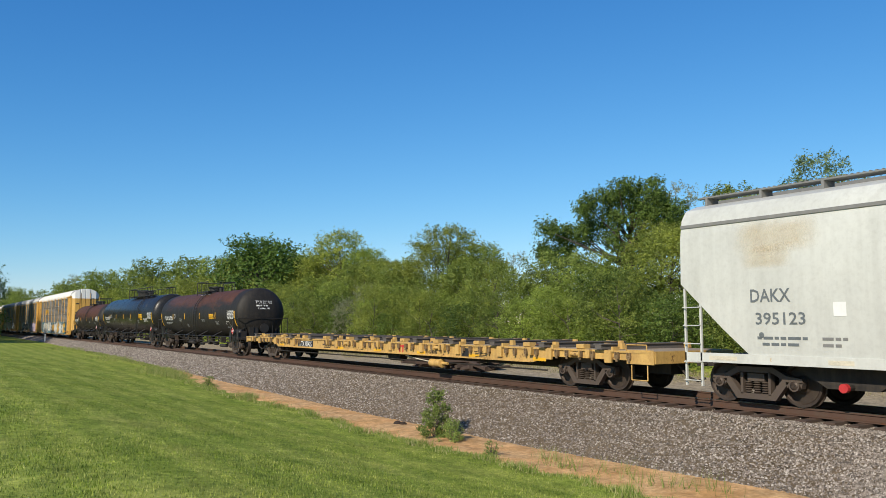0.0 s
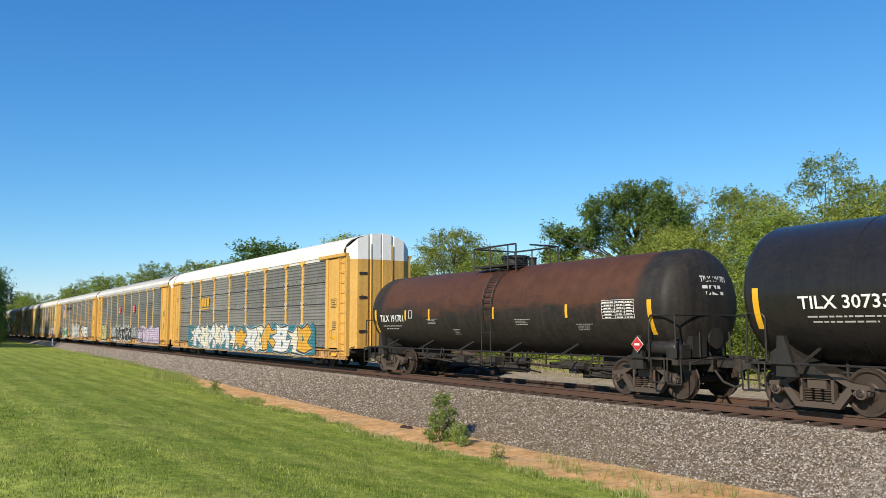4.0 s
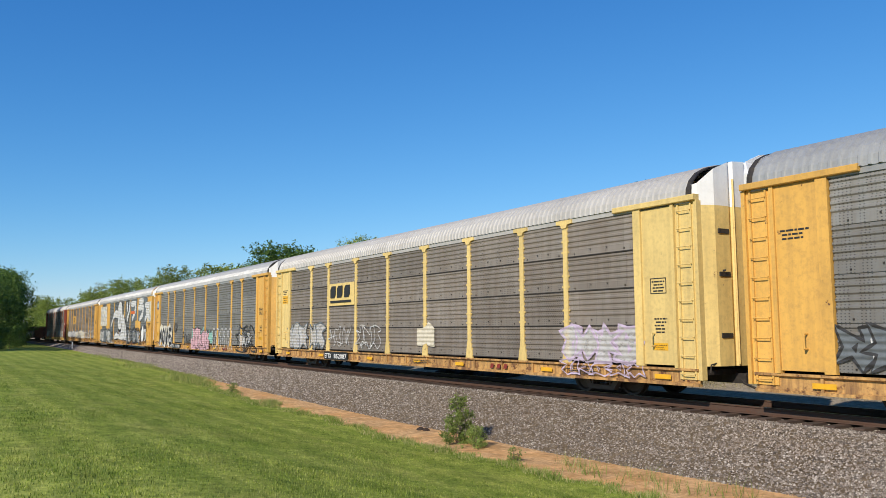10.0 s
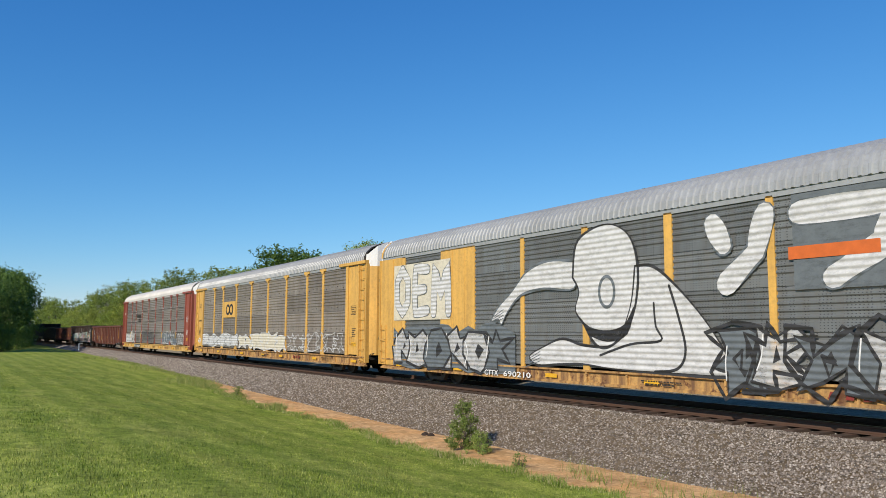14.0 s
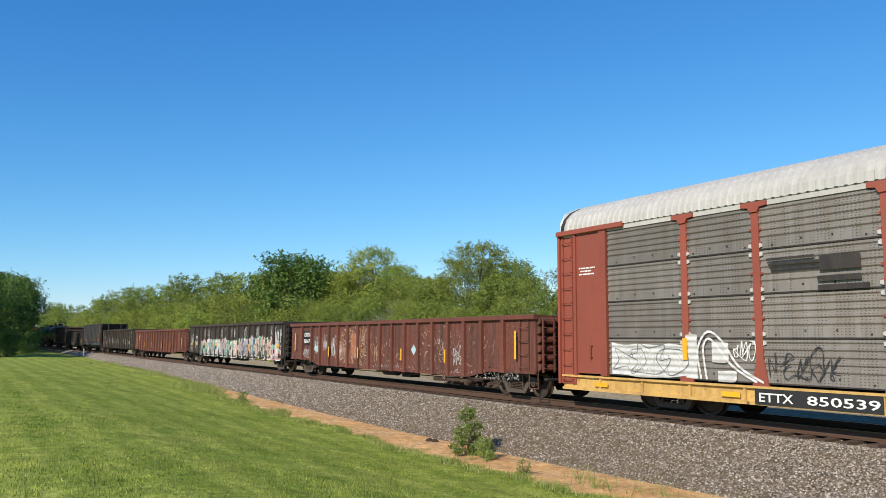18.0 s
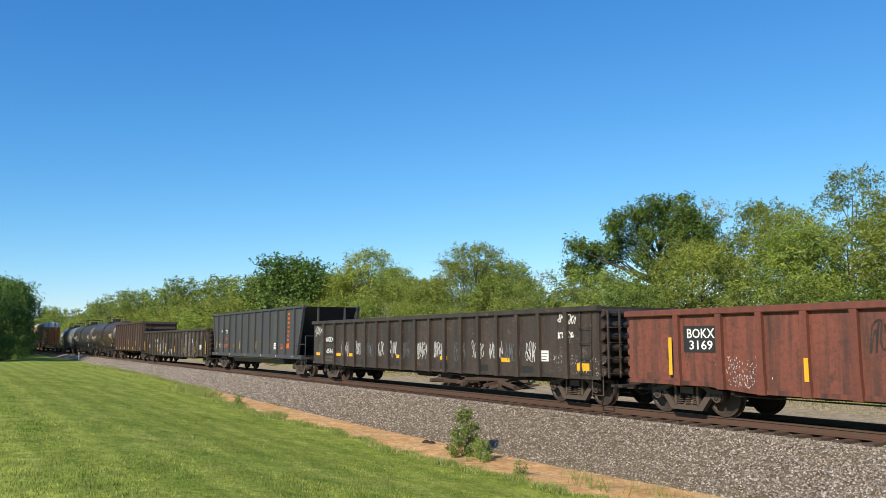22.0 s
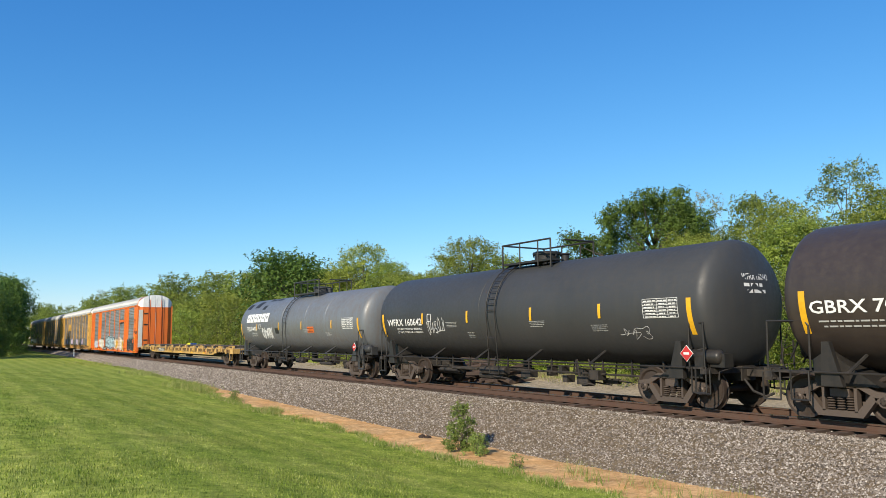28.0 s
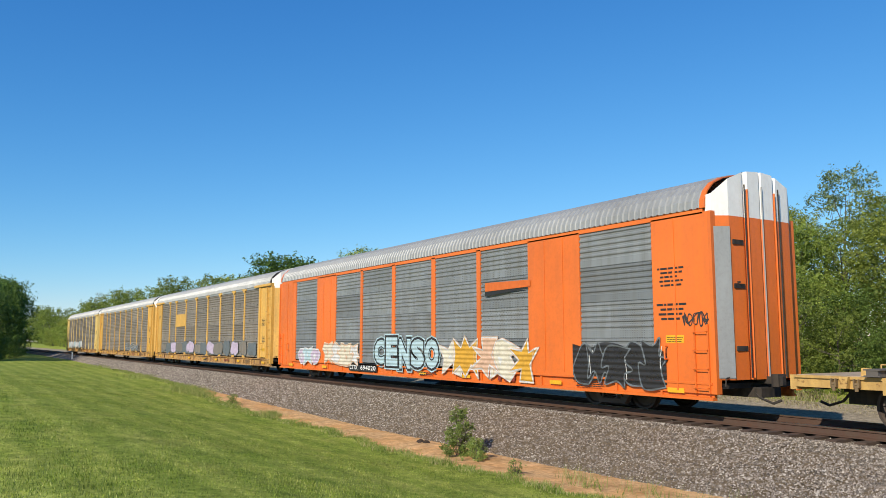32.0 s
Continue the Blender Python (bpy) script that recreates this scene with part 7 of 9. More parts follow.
plate_sign(c, 12.2, 12.75, 1.68, 1.86, flat_side(-1.5), Y_INK, B_INK, 17, "yellow warning placard")
part("whitened_edge", Geo().add([(13.63, -1.455, 0.9), (13.83, -1.115, 0.9), (13.83, -1.115, 4.3), (13.63, -1.455, 4.3)], [(0, 1, 2, 3)]), GALV, c, "bare galvanised door edge")
for y in (-0.62, 0.0, 0.62):
    part("door_rod", Geo().cyl((13.885, y, 0.9), (13.885, y, 5.3), 0.016, 6), GALV if y == 0.0 else UNDER, c, "door locking rod")
c = rk[9]
patch(c, "owner_panel", -6.95, -4.35, 2.8, 3.7, RKS, YEL, 0.004, "yellow panel", 1)
graffiti(c, -11.5, 11.5, 0.85, 1.75, 14, [PAN_B, SLATE, LILAC], SLATE, RKS, 111, None, thick=0.3)
graffiti(rk[11], -11.0, 2.0, 0.85, 1.8, 8, [SKY, CHALK, CHALK], CHALK, RKS, 112, None, thick=0.26)
graffiti(rk[10], 2.0, 8.0, 0.85, 1.6, 5, SLATE, CHALK, RKS, 113, None, thick=0.12)

# covered hopper
c = c_hopper
HS = lambda x, z: -float(np.interp(z, (1.05, 1.6, 2.6, 3.6, 4.05), (1.50, 1.53, 1.55, 1.53, 1.46)))
text(c, "DAKX", -6.12, -5.22, 2.15, 2.42, HS, SLATE)
text(c, "395123", -6.02, -4.92, 1.69, 1.94, HS, SLATE)
bars(c, -6.0, -4.9, 1.25, 1.5, 2, HS, SLATE, 1)
bars(c, -4.6, -4.1, 1.25, 1.5, 2, HS, G_INK, 2)
blob(c, -5.9, 1.48, 0.06, 0.06, SLATE, HS, 3, 0.008, 14, 0)
patch(c, "decal", -4.35, -4.1, 1.85, 2.12, HS, WHT, 0.006, "white square decal")
for k, (x0, x1) in enumerate(((-7.2, -6.5), (-4.5, -4.0), (-3.2, -2.6))):
    patch(c, "decal", x0, x1, 0.93, 1.02, flat_side(-1.53), CREAM, 0.005, "faded cream strip", 1)
RSTN = splat("rust_stain", (0.62, 0.45, 0.20), 0.10)
for n in RSTN.node_tree.nodes:
    if n.type == "VALTORGB" and n.outputs[0].links and n.outputs[0].links[0].to_socket.name == "Alpha":
        n.color_ramp.elements[1].position = 0.75
        n.color_ramp.elements[1].color = (0.42, 0.42, 0.42, 1)
for k, (a, b2, z0, z1) in enumerate(((-6.4, -4.75, 3.2, 3.84), (-6.2, -5.4, 2.9, 3.3))):
    patch(c, "rust_stain", a - 0.2, b2 + 0.3, z0 - 0.1, z1 + 0.05, HS, RSTN, 0.005 + 0.002 * k, "faint ochre rust stain", 6)
# flatcars
c, FS = c_flat, flat_side(-1.46)
patch(c, "number_board", -7.05, -5.4, 0.69, 0.95, FS, B_INK, 0.006, "black number panel", 1)
text(c, "PTTX 137425", -6.9, -5.55, 0.70, 0.92, FS, W_INK, 0.012)
part("owner_mark", Geo().box(1.97, 2.15, -1.475, -1.465, 0.88, 0.95).box(2.03, 2.09, -1.475, -1.465, 0.70, 0.88).box(2.18, 2.36, -1.475, -1.465, 0.88, 0.95).box(2.24, 2.30, -1.475, -1.465, 0.70, 0.88), R_INK, c, "red block mark")
part("brake_cylinder", Geo().lathe([(3.9, 0.06), (3.92, 0.13), (4.5, 0.13), (4.52, 0.15), (4.58, 0.15), (4.6, 0.05), (4.9, 0.05)], "x", (0, -1.32, 0.40), 14), YELF, c, "yellow brake cylinder", 40)
part("rope", Geo().tube([(2.2, -1.3, 0.58), (3.0, -1.34, 0.50), (3.9, -1.32, 0.42)], 0.018, 5), CREAM, c, "pale slack rope")
text(c, "NSH90B", 3.9, 4.5, 0.70, 0.82, FS, B_INK)
patch(c, "sign_plate", 5.9, 6.3, 0.68, 0.94, FS, B_INK, 0.006, "black consolidated stencil plate", 1)
bars(c, -4.4, -3.3, 0.68, 0.88, 2, FS, B_INK, 2)
bars(c, 6.6, 7.3, 0.68, 0.88, 4, FS, B_INK, 3)
c = c_flat2
patch(c, "number_board", -6.6, -4.45, 0.68, 0.95, FS, B_INK, 0.006, "black number panel", 1)
text(c, "PTTX 142615", -6.5, -4.55, 0.69, 0.91, FS, W_INK, 0.012)
bars(c, -2.6, -1.6, 0.68, 0.92, 2, FS, B_INK, 4)
text(c, "JSH90C", 8.2, 8.8, 0.66, 0.78, FS, B_INK)
part("owner_mark", Geo().box(7.2, 7.38, -1.475, -1.465, 0.80, 0.86).box(7.26, 7.32, -1.475, -1.465, 0.62, 0.80).box(7.41, 7.59, -1.475, -1.465, 0.80, 0.86).box(7.47, 7.53, -1.475, -1.465, 0.62, 0.80), R_INK, c, "red block mark")
tarp = Geo()
rt2 = random.Random(9)
pts = [[(-0.1 + 0.16 * i, -0.9 + 0.16 * j, 1.24 + 0.14 * rt2.random() * (1 if 0 < i < 5 and 0 < j < 4 else 0)) for j in range(5)] for i in range(6)]
tarp.add([p for r in pts for p in r], [(i * 5 + j, (i + 1) * 5 + j, (i + 1) * 5 + j + 1, i * 5 + j + 1) for i in range(5) for j in range(4)])
part("tarp", tarp, plain("yellow_tarp", (0.75, 0.68, 0.03)), c, "crumpled bright yellow tarp")
part("blue_bundle", Geo().cbox(0.7, 1.0, -0.8, -0.4, 1.24, 1.34, 0.03), plain("blue_cloth", (0.02, 0.08, 0.3)), c, "small blue bundle")

GREY_PATCH = plain("pale_grey_paint", (0.30, 0.30, 0.30))
G2_INK = plain("dulled_white_lettering", (0.42, 0.42, 0.40))
# tank wagons: lettering, strips and tables
def tank_dress(car, r, zc, string, nx, strips, big, table, seed, *lines):
    sf = round_side(r, zc)
    text(car, string, nx[0], nx[1], zc - 0.36, zc - 0.10, sf, W_INK, 0.012)
    for k, line in enumerate(lines):
        text(car, line, nx[0] + 0.7, nx[1] - 0.05, zc - 0.51 - 0.12 * k, zc - 0.44 - 0.12 * k, sf, W_INK, 0.012)
    if not lines:
        bars(car, nx[0] + 0.15, nx[1] - 0.2, zc - 0.64, zc - 0.44, 2, sf, G2_INK, seed, 0.012, slim=0.32)
    tank_marks(car, strips, zc - 0.10, r)
    for q in big:
        patch(car, "reflector", q - 0.07, q + 0.07, zc - 0.75, zc + 0.10, sf, Y_INK, 0.008, "yellow reflective strip", 8)
    sheet_lines(car, table, table + 1.1, zc - 0.34, zc + 0.12, sf, seed)
    for k, (a, w, z) in enumerate(((nx[1] + 1.6, 0.9, -0.25), (1.6, 0.9, -0.3), (4.2, 0.8, -0.45), (-1.8, 0.5, -0.6))):
        bars(car, a, a + w * 0.8, zc + z - 0.2, zc + z, 4, sf, G2_INK, seed + 5 + k, 0.010, slim=0.3)
    g = Geo()
    q = nx[1] + 0.42
    for a, b, c2, d in ((0, 0.26, 0, 0.02), (0, 0.26, 0.26, 0.28), (0, 0.02, 0, 0.28), (0.24, 0.26, 0, 0.28)):
        g.box(q + a, q + b, sf(0, zc - 0.1) - 0.014, sf(0, zc - 0.1) - 0.004, zc - 0.24 + c2, zc - 0.24 + d)
    part("plate_frame", g, W_INK, car)
    ex = car_end(car)
    def head(y, z):
        return ex + 0.012 - 0.52 * (1 - math.sqrt(max(1 - (y * y + (z - zc) ** 2) / (r * r), 0.01)))
    co, faces = text_mesh(string)
    lo, hi = co.min(0), co.max(0)
    vs = []
    for p in co:
        y, z = -0.42 + (p[0] - lo[0]) / (hi[0] - lo[0]) * 0.95, zc + 0.52 + (p[1] - lo[1]) / (hi[1] - lo[1]) * 0.15
        vs.append((head(y, z), y, z))
    part("lettering", Geo().add(vs, faces), W_INK, car)
    for k in range(2):
        g2, y = Geo(), -0.38 + 0.1 * k
        z = zc + 0.36 - 0.15 * k
        for w2 in (0.18, 0.26, 0.12):
            g2.add([(head(yy, zz), yy, zz) for yy, zz in ((y, z), (y + w2, z), (y + w2, z + 0.08), (y, z + 0.08))], [(0, 1, 2, 3)])
            y += w2 + 0.05
        part("small_print", g2, W_INK, car)
    q = table + 1.3
    d = part("placard", Geo().plate([(q - 0.19, 1.30), (q, 1.11), (q + 0.19, 1.30), (q, 1.49)], -1.50, -1.485), W_INK, car, "white and red diamond placard")
    part("placard_face", Geo().plate([(q - 0.178, 1.30), (q, 1.122), (q + 0.178, 1.30), (q, 1.478)], -1.506, -1.501), R_INK, d)
    part("placard_bar", Geo().box(q - 0.08, q + 0.08, -1.510, -1.507, 1.275, 1.325), W_INK, d)


def car_end(car):
    tk = [o for o in car.children if o.name.startswith("tank")][0]
    return max(v.co.x for v in tk.data.vertices)


def sheet_lines(car, x0, x1, z0, z1, sf, seed):
    """A stencilled table: thin ruled lines with small print in its cells."""
    g = Geo()

    def bar(a, b, c, d):
        zs = [c, d] if d - c < 0.03 else [c + (d - c) * i / 4 for i in range(5)]
        n = len(g.v)
        g.v += [(q, sf(q, z) - 0.009, z) for z in zs for q in (a, b)]
        g.f += [(n + 2 * i, n + 2 * i + 1, n + 2 * i + 3, n + 2 * i + 2) for i in range(len(zs) - 1)]

    h = (z1 - z0) / 6
    for i in range(7):
        bar(x0, x1, z0 + h * i - 0.005, z0 + h * i + 0.005)
    for u in (0.0, 0.42, 0.72, 1.0):
        q = x0 + (x1 - x0) * u
        bar(q - 0.006, q + 0.006, z0, z1)
    part("table", g, W_INK, car, "thin-ruled white stencilled table")
    for u, v in ((0.03, 0.40), (0.45, 0.70), (0.75, 0.97)):
        bars(car, x0 + (x1 - x0) * u, x0 + (x1 - x0) * v, z0, z1, 6, sf, W_INK, seed + int(u * 10), 0.010, slim=0.34)


SA, SB = round_side(1.40, 2.30), round_side(1.50, 2.42)
tank_dress(c_tank_a, 1.40, 2.30, "TILX 251722", (-6.83, -4.89), (-4.75, -1.97, 1.26, 4.37), (-7.72, 7.72), 6.5, 1)
plate_sign(c_tank_a, 3.17, 4.02, 1.98, 2.28, SA, Y_INK, B_INK, 2, "yellow emergency placard", "800-424-9300")
frame_box = Geo()
for x0, x1, z0, z1 in ((6.1, 6.66, 1.50, 1.52), (6.1, 6.66, 1.80, 1.82), (6.1, 6.12, 1.52, 1.80), (6.64, 6.66, 1.52, 1.80)):
    frame_box.add([(q, SA(q, z) - 0.01, z) for q, z in ((x0, z0), (x1, z0), (x1, z1), (x0, z1))], [(0, 1, 2, 3)])
part("stencil_frame", frame_box, W_INK, c_tank_a, "white square outline")
patch(c_tank_a, "paint_patch", -0.85, 1.05, 3.50, 3.69, SA, GREY_PATCH, 0.006, "pale grey paint round the manway", 5)
tank_dress(c_tank_b, 1.50, 2.42, "TILX 307335", (-8.1, -6.1), (-6.0, -3.35, -0.4, 2.23, 5.0), (-9.05, 9.0), 7.72, 11)
plate_sign(c_tank_b, 5.22, 5.98, 1.98, 2.45, SB, Y_INK, B_INK, 12, "yellow emergency placard", "800-424-9300")
text(c_tank_b, "NON-ODORIZED", 6.42, 7.55, 1.99, 2.11, SB, W_INK, 0.012)
text(c_tank_b, "LIQUEFIED PETROLEUM GAS", 6.46, 7.68, 1.85, 1.94, SB, W_INK, 0.012)
tank_dress(c_tank_c, 1.38, 2.28, "TILX 191701", (-6.6, -4.9), (-4.7, -3.1, 0.58, 3.9), (-6.95, 6.85), 5.25, 21)
tank_dress(c_tank_d, 1.52, 2.48, "GBRX 703679", (-7.0, -4.4), (-4.18, -1.03, 2.28, 5.2), (-7.15, 7.15), 5.9, 31)
bars(c_tank_d, -1.4, 0.45, 1.38, 1.8, 4, round_side(1.52, 2.48), GOLD, 32, 0.012)
tank_dress(c_tank_e, 1.52, 2.48, "WFRX 160642", (-7.2, -4.62), (-4.55, -1.66, 1.7, 4.6), (-7.56, 7.57), 6.14, 41, "LD LMT 194500 LB  88200 KG", "LT WT  91500 LB  41500 KG")
scribble(c_tank_e, -4.3, -3.1, 1.75, 2.4, CHALK, round_side(1.52, 2.48), 42, 5, 0.014)
scribble(c_tank_e, 5.2, 6.3, 1.62, 1.95, CHALK, round_side(1.52, 2.48), 43, 3, 0.007)
tank_dress(c_tank_f, 1.48, 2.42, "PROX 44971", (-6.75, -5.2), (-5.11, -1.73, 1.39, 4.96), (-7.8, 7.68), 6.1, 51, "LD LMT 208100 LB  93 450 KG", "LT WT  79900 LB  36 250 KG")
sf = round_side(1.48, 2.42)
for k in range(6):
    q = -6.85 + k * 0.6
    m = patch(c_tank_f, "owner_mark", q, q + 0.52, 2.56, 3.02, sf, W_INK, 0.016, "white block mark", 5)
    patch(m, "slot", q + 0.17, q + 0.36, 2.74, 2.85 + 0.03 * (k % 2), sf, GRT, 0.022, "", 3)
plate_sign(c_tank_f, 2.1, 2.9, 1.94, 2.22, sf, O_INK, B_INK, 52, "orange-yellow emergency placard")
scribble(c_tank_f, -4.3, -2.75, 1.62, 2.25, LINE_W, sf, 53, 8, 0.035)
for x0, x1, z0, z1 in ((-7.75, -7.1, 3.32, 3.62), (-6.5, -5.75, 3.38, 3.74), (-2.3, -1.8, 1.92, 2.2), (-5.0, -4.5, 3.25, 3.48), (-5.1, -4.2, 3.72, 3.82), (-4.0, -3.2, 3.72, 3.82)):
    patch(c_tank_f, "repair_patch", x0, x1, z0, z1, sf, B_INK, 0.008, "black repair patch")

# gondolas
GS = flat_side(-1.445)
def strips(car, xs, z0, z1, w=0.10, sf=None):
    for q in xs:
        patch(car, "reflector", q - w / 2, q + w / 2, z0, z1, sf or flat_side(-1.545), Y_INK, 0.006, "yellow reflective strip", 1)


def flecks(car, x0, x1, z0, z1, n, mat, seed, size=0.03, tall=2.0, name="paint_splash", label="splashed white paint"):
    """Many small drips and flecks in one mesh."""
    r, g = random.Random(seed), Geo()
    spots = [(r.uniform(x0, x1), r.uniform(z0, z1), r.uniform(0.08, 0.4)) for _ in range(max(4, n // 70))]
    for _ in range(n):
        p, q, s = r.choice(spots)
        x, z = r.gauss(p, s), r.gauss(q, s * 1.2)
        if r.random() < 0.25 or not z0 < z < z1:
            x, z = r.uniform(x0 - 0.25, x1 + 0.25), z0 + (z1 - z0) * r.random() ** 1.3
        a, b = size * r.uniform(0.3, 1.0), size * tall * r.uniform(0.2, 1.3) * (2.0 if r.random() < 0.05 else 1.0)
        g.add([(x - a, -1.451, z), (x, -1.451, z - b), (x + a, -1.451, z), (x, -1.451, z + b * 0.6)], [(0, 1, 2, 3)])
    tagged(part(name, g, mat, car, label), kind="stuff")


SPLAT_H, SPLAT_M, SPLAT_L = splat("thick_splashed_paint", (0.44, 0.42, 0.38), 0.47), splat("splashed_paint", (0.42, 0.39, 0.33), 0.56), splat("thin_splashed_paint", (0.36, 0.30, 0.24), 0.63)


def splash(car, x0, x1, z0, z1, mat, off=0.005):
    patch(car, "paint_splash", x0, x1, z0, z1, GS, mat, off, "splashed pale paint", 1)


RUSTY, SANDY = plain("scratched_bare_orange", (0.36, 0.13, 0.06)), plain("scratched_pale_spray", (0.55, 0.38, 0.26))
c = gon[0]
patch(c, "number_board", -8.42, -7.25, 1.47, 2.13, GS, B_INK, 0.005, "black number panel", 1)
text(c, "OFOX", -8.32, -7.5, 1.84, 2.05, GS, W_INK, 0.011)
text(c, "360672", -8.36, -7.44, 1.54, 1.74, GS, W_INK, 0.011)
strips(c, (-9.29,), 1.16, 2.02)
strips(c, (-5.05, -1.95, 1.9, 5.1), 0.95, 1.40)
strips(c, (9.2,), 1.16, 2.02)


def scratches(car, xc, zc, rx, rz, n, mats, seed, inner=0.35, radial=True, label="scratchy sprayed animal head"):
    """Short curved strokes round a middle, like a mane drawn in chalk."""
    r = random.Random(seed)
    for k, mat in enumerate(mats):
        g = Geo()
        for j in range(n):
            a, u = r.uniform(0, 6.28), r.uniform(inner, 1.0)
            d = a + r.uniform(-0.5, 0.5) + (0 if radial else 1.57)
            ln = r.uniform(0.08, 0.3)
            x, z = xc + rx * u * math.cos(a), zc + rz * u * math.sin(a)
            pts = [np.array((min(max(x + ln * q * math.cos(d + 0.6 * q), xc - rx), xc + rx), min(max(z + ln * q * math.sin(d + 0.6 * q), zc - rz), zc + rz))) for q in (0, 0.33, 0.66, 1.0)]
            b = ribbon(pts, [0.008 * r.uniform(0.5, 1.4)] * 4, GS, 0.006 + 0.00002 * j + 0.003 * k)
            g.add(b.v, b.f)
        tagged(part("graffiti", g, mat, car, label), kind="stuff")


blob(c, -2.4, 1.5, 0.5, 0.55, RUSTY, GS, 209, 0.004, 24, 0.2, label="scratchy sprayed animal head")
scratches(c, -2.45, 1.5, 1.65, 0.82, 120, (SANDY, RUSTY, SANDY), 201)
scratches(c, -2.4, 1.45, 0.5, 0.5, 26, (CHALK, RUSTY), 202, 0.0, True)
scratches(c, -3.9, 1.2, 0.7, 0.6, 30, (SANDY, CHALK), 203, 0.0, False)
scratches(c, 0.2, 1.3, 0.9, 0.6, 22, (SANDY,), 204, 0.0, True, "chalky scratches")
scratches(c, 4.5, 1.3, 3.5, 0.9, 60, (SANDY, GON), 205, 0.0, True, "chalky scratches")
part("diamond_mark", Geo().plate([(2.53, 1.36), (2.73, 1.16), (2.93, 1.36), (2.73, 1.56)], -1.452, -1.448), SKY, c, "pale blue diamond")
blob(c, -6.6, 1.28, 0.38, 0.16, SKY, GS, 210, 0.010)
scribble(c, -7.0, -6.3, 1.0, 1.9, CHALK, GS, 211, 3, 0.012)
scribble(c, -5.9, -5.4, 1.1, 1.95, CHALK, GS, 212, 3, 0.012)
scribble(c, -8.4, -7.2, 0.8, 1.35, CHALK, GS, 213, 6, 0.012)
scribble(c, -4.95, -4.2, 0.8, 1.9, CHALK, GS, 214, 5, 0.014)
for k, q in enumerate((-0.6, 5.5)):
    scribble(c, q, q + 0.7, 0.85, 1.5 + 0.1 * (k % 3), CHALK if k % 2 else SANDY, GS, 220 + k, 4, 0.012)
splash(c, -2.4, 9.2, 0.5, 1.5, SPLAT_M)
splash(c, -9.4, -2.0, 0.6, 1.9, SPLAT_L)
flecks(c, -1.6, 9.0, 0.53, 0.75, 500, CHALK, 15, 0.014, 2.6)
flecks(c, 3.0, 9.0, 0.9, 2.2, 260, CHALK, 16, 0.012)
flecks(c, -9.5, -2.2, 0.7, 2.0, 260, SANDY, 6, 0.012)
c = gon[1]
PS = RibSide(RIBS, -1.446, -1.546)
rm = random.Random(300)
for k in range(46):
    q = -6.7 + 16.0 * k / 46 + rm.uniform(-0.1, 0.1)
    top = 1.35 + 0.42 * rm.random() + (0.25 if k % 5 == 2 else 0)
    tone = rm.choice((MINT, CHALK, SKY, CREAM, MINT, PINK, PEACH) if q < 2.0 else (PINK, LILAC, PEACH, PINK, CREAM, LILAC, MINT))
    low = 0.58 + (0.5 if k % 3 == 1 else 0.0) * rm.random()
    shard = [(q - 0.15, low), (q + rm.uniform(0.35, 0.7), low + rm.uniform(-0.02, 0.12)), (q + rm.uniform(0.3, 0.75), top * 0.8), (q + rm.uniform(0.05, 0.3), top), (q - rm.uniform(0.05, 0.3), top * 0.75)]
    g = part("graffiti", lay(Geo(), shard, PS, 0.002 + 0.0006 * (k % 9)), tone, c, "pastel sprayed graffiti shard")
    if k % 2:
        part("outline", ribbon(angular(shard + shard[:1], 2), [0.018] * 11, PS, 0.010 + 0.0004 * (k % 5)), LINE_W, g)
DUSTY = [spray("dusty_pink_spray", (0.46, 0.30, 0.30)), spray("dusty_lilac_spray", (0.36, 0.32, 0.42)), spray("dusty_blue_spray", (0.30, 0.38, 0.46)), spray("dusty_peach_spray", (0.48, 0.34, 0.29)), spray("dusty_rose_spray", (0.42, 0.24, 0.25))]
BOTTLE = spray("bottle_green_spray", (0.03, 0.10, 0.075))
piece(c, 1.9, 8.4, 0.64, 1.92, 8, [BOTTLE, SLATE], BOTTLE, PS, 305, None, 0.02, off=0.008, hole=SLATE, label="dark green graffiti shadow")
piece(c, 2.0, 8.3, 0.70, 1.88, 9, DUSTY, CREAM, PS, 303, None, 0.022, off=0.024, hole=BOTTLE, label="pastel sprayed graffiti letter")
piece(c, 2.6, 7.9, 0.80, 1.45, 8, None, BOTTLE, PS, 307, None, 0.014, off=0.038, label="dark drawn graffiti line")
piece(c, -6.4, 2.0, 0.66, 1.8, 11, [MINT, CHALK, DUSTY[2], CREAM, DUSTY[0]], CHALK, PS, 301, None, 0.016, off=0.020, hole=BOTTLE, label="pastel sprayed graffiti letter")
piece(c, -6.2, 1.8, 0.75, 1.5, 10, None, SLATE, PS, 308, None, 0.012, off=0.034, label="dark drawn graffiti line")
cloud(c, 8.35, 9.6, 0.66, 1.02, spray("brick_red_spray", (0.28, 0.05, 0.045)), PS, 309, 0.006, label="red sprayed patch")
scribble(c, 8.45, 9.5, 0.72, 0.96, CHALK, flat_side(-1.548), 322, 6, 0.016)
hut = [(8.75, 1.12), (9.55, 1.12), (9.55, 1.36), (8.75, 1.36), (8.75, 1.12)]
roof = [(8.65, 1.36), (8.85, 1.62), (9.5, 1.62), (9.65, 1.36), (8.65, 1.36)]
for line in (hut, roof, [(9.0, 1.13), (9.0, 1.3), (9.3, 1.3), (9.3, 1.13)]):
    part("chalk_drawing", ribbon([np.array(p) for p in line], [0.02] * len(line), PS, 0.012), CHALK, c, "white line drawing of a hut")
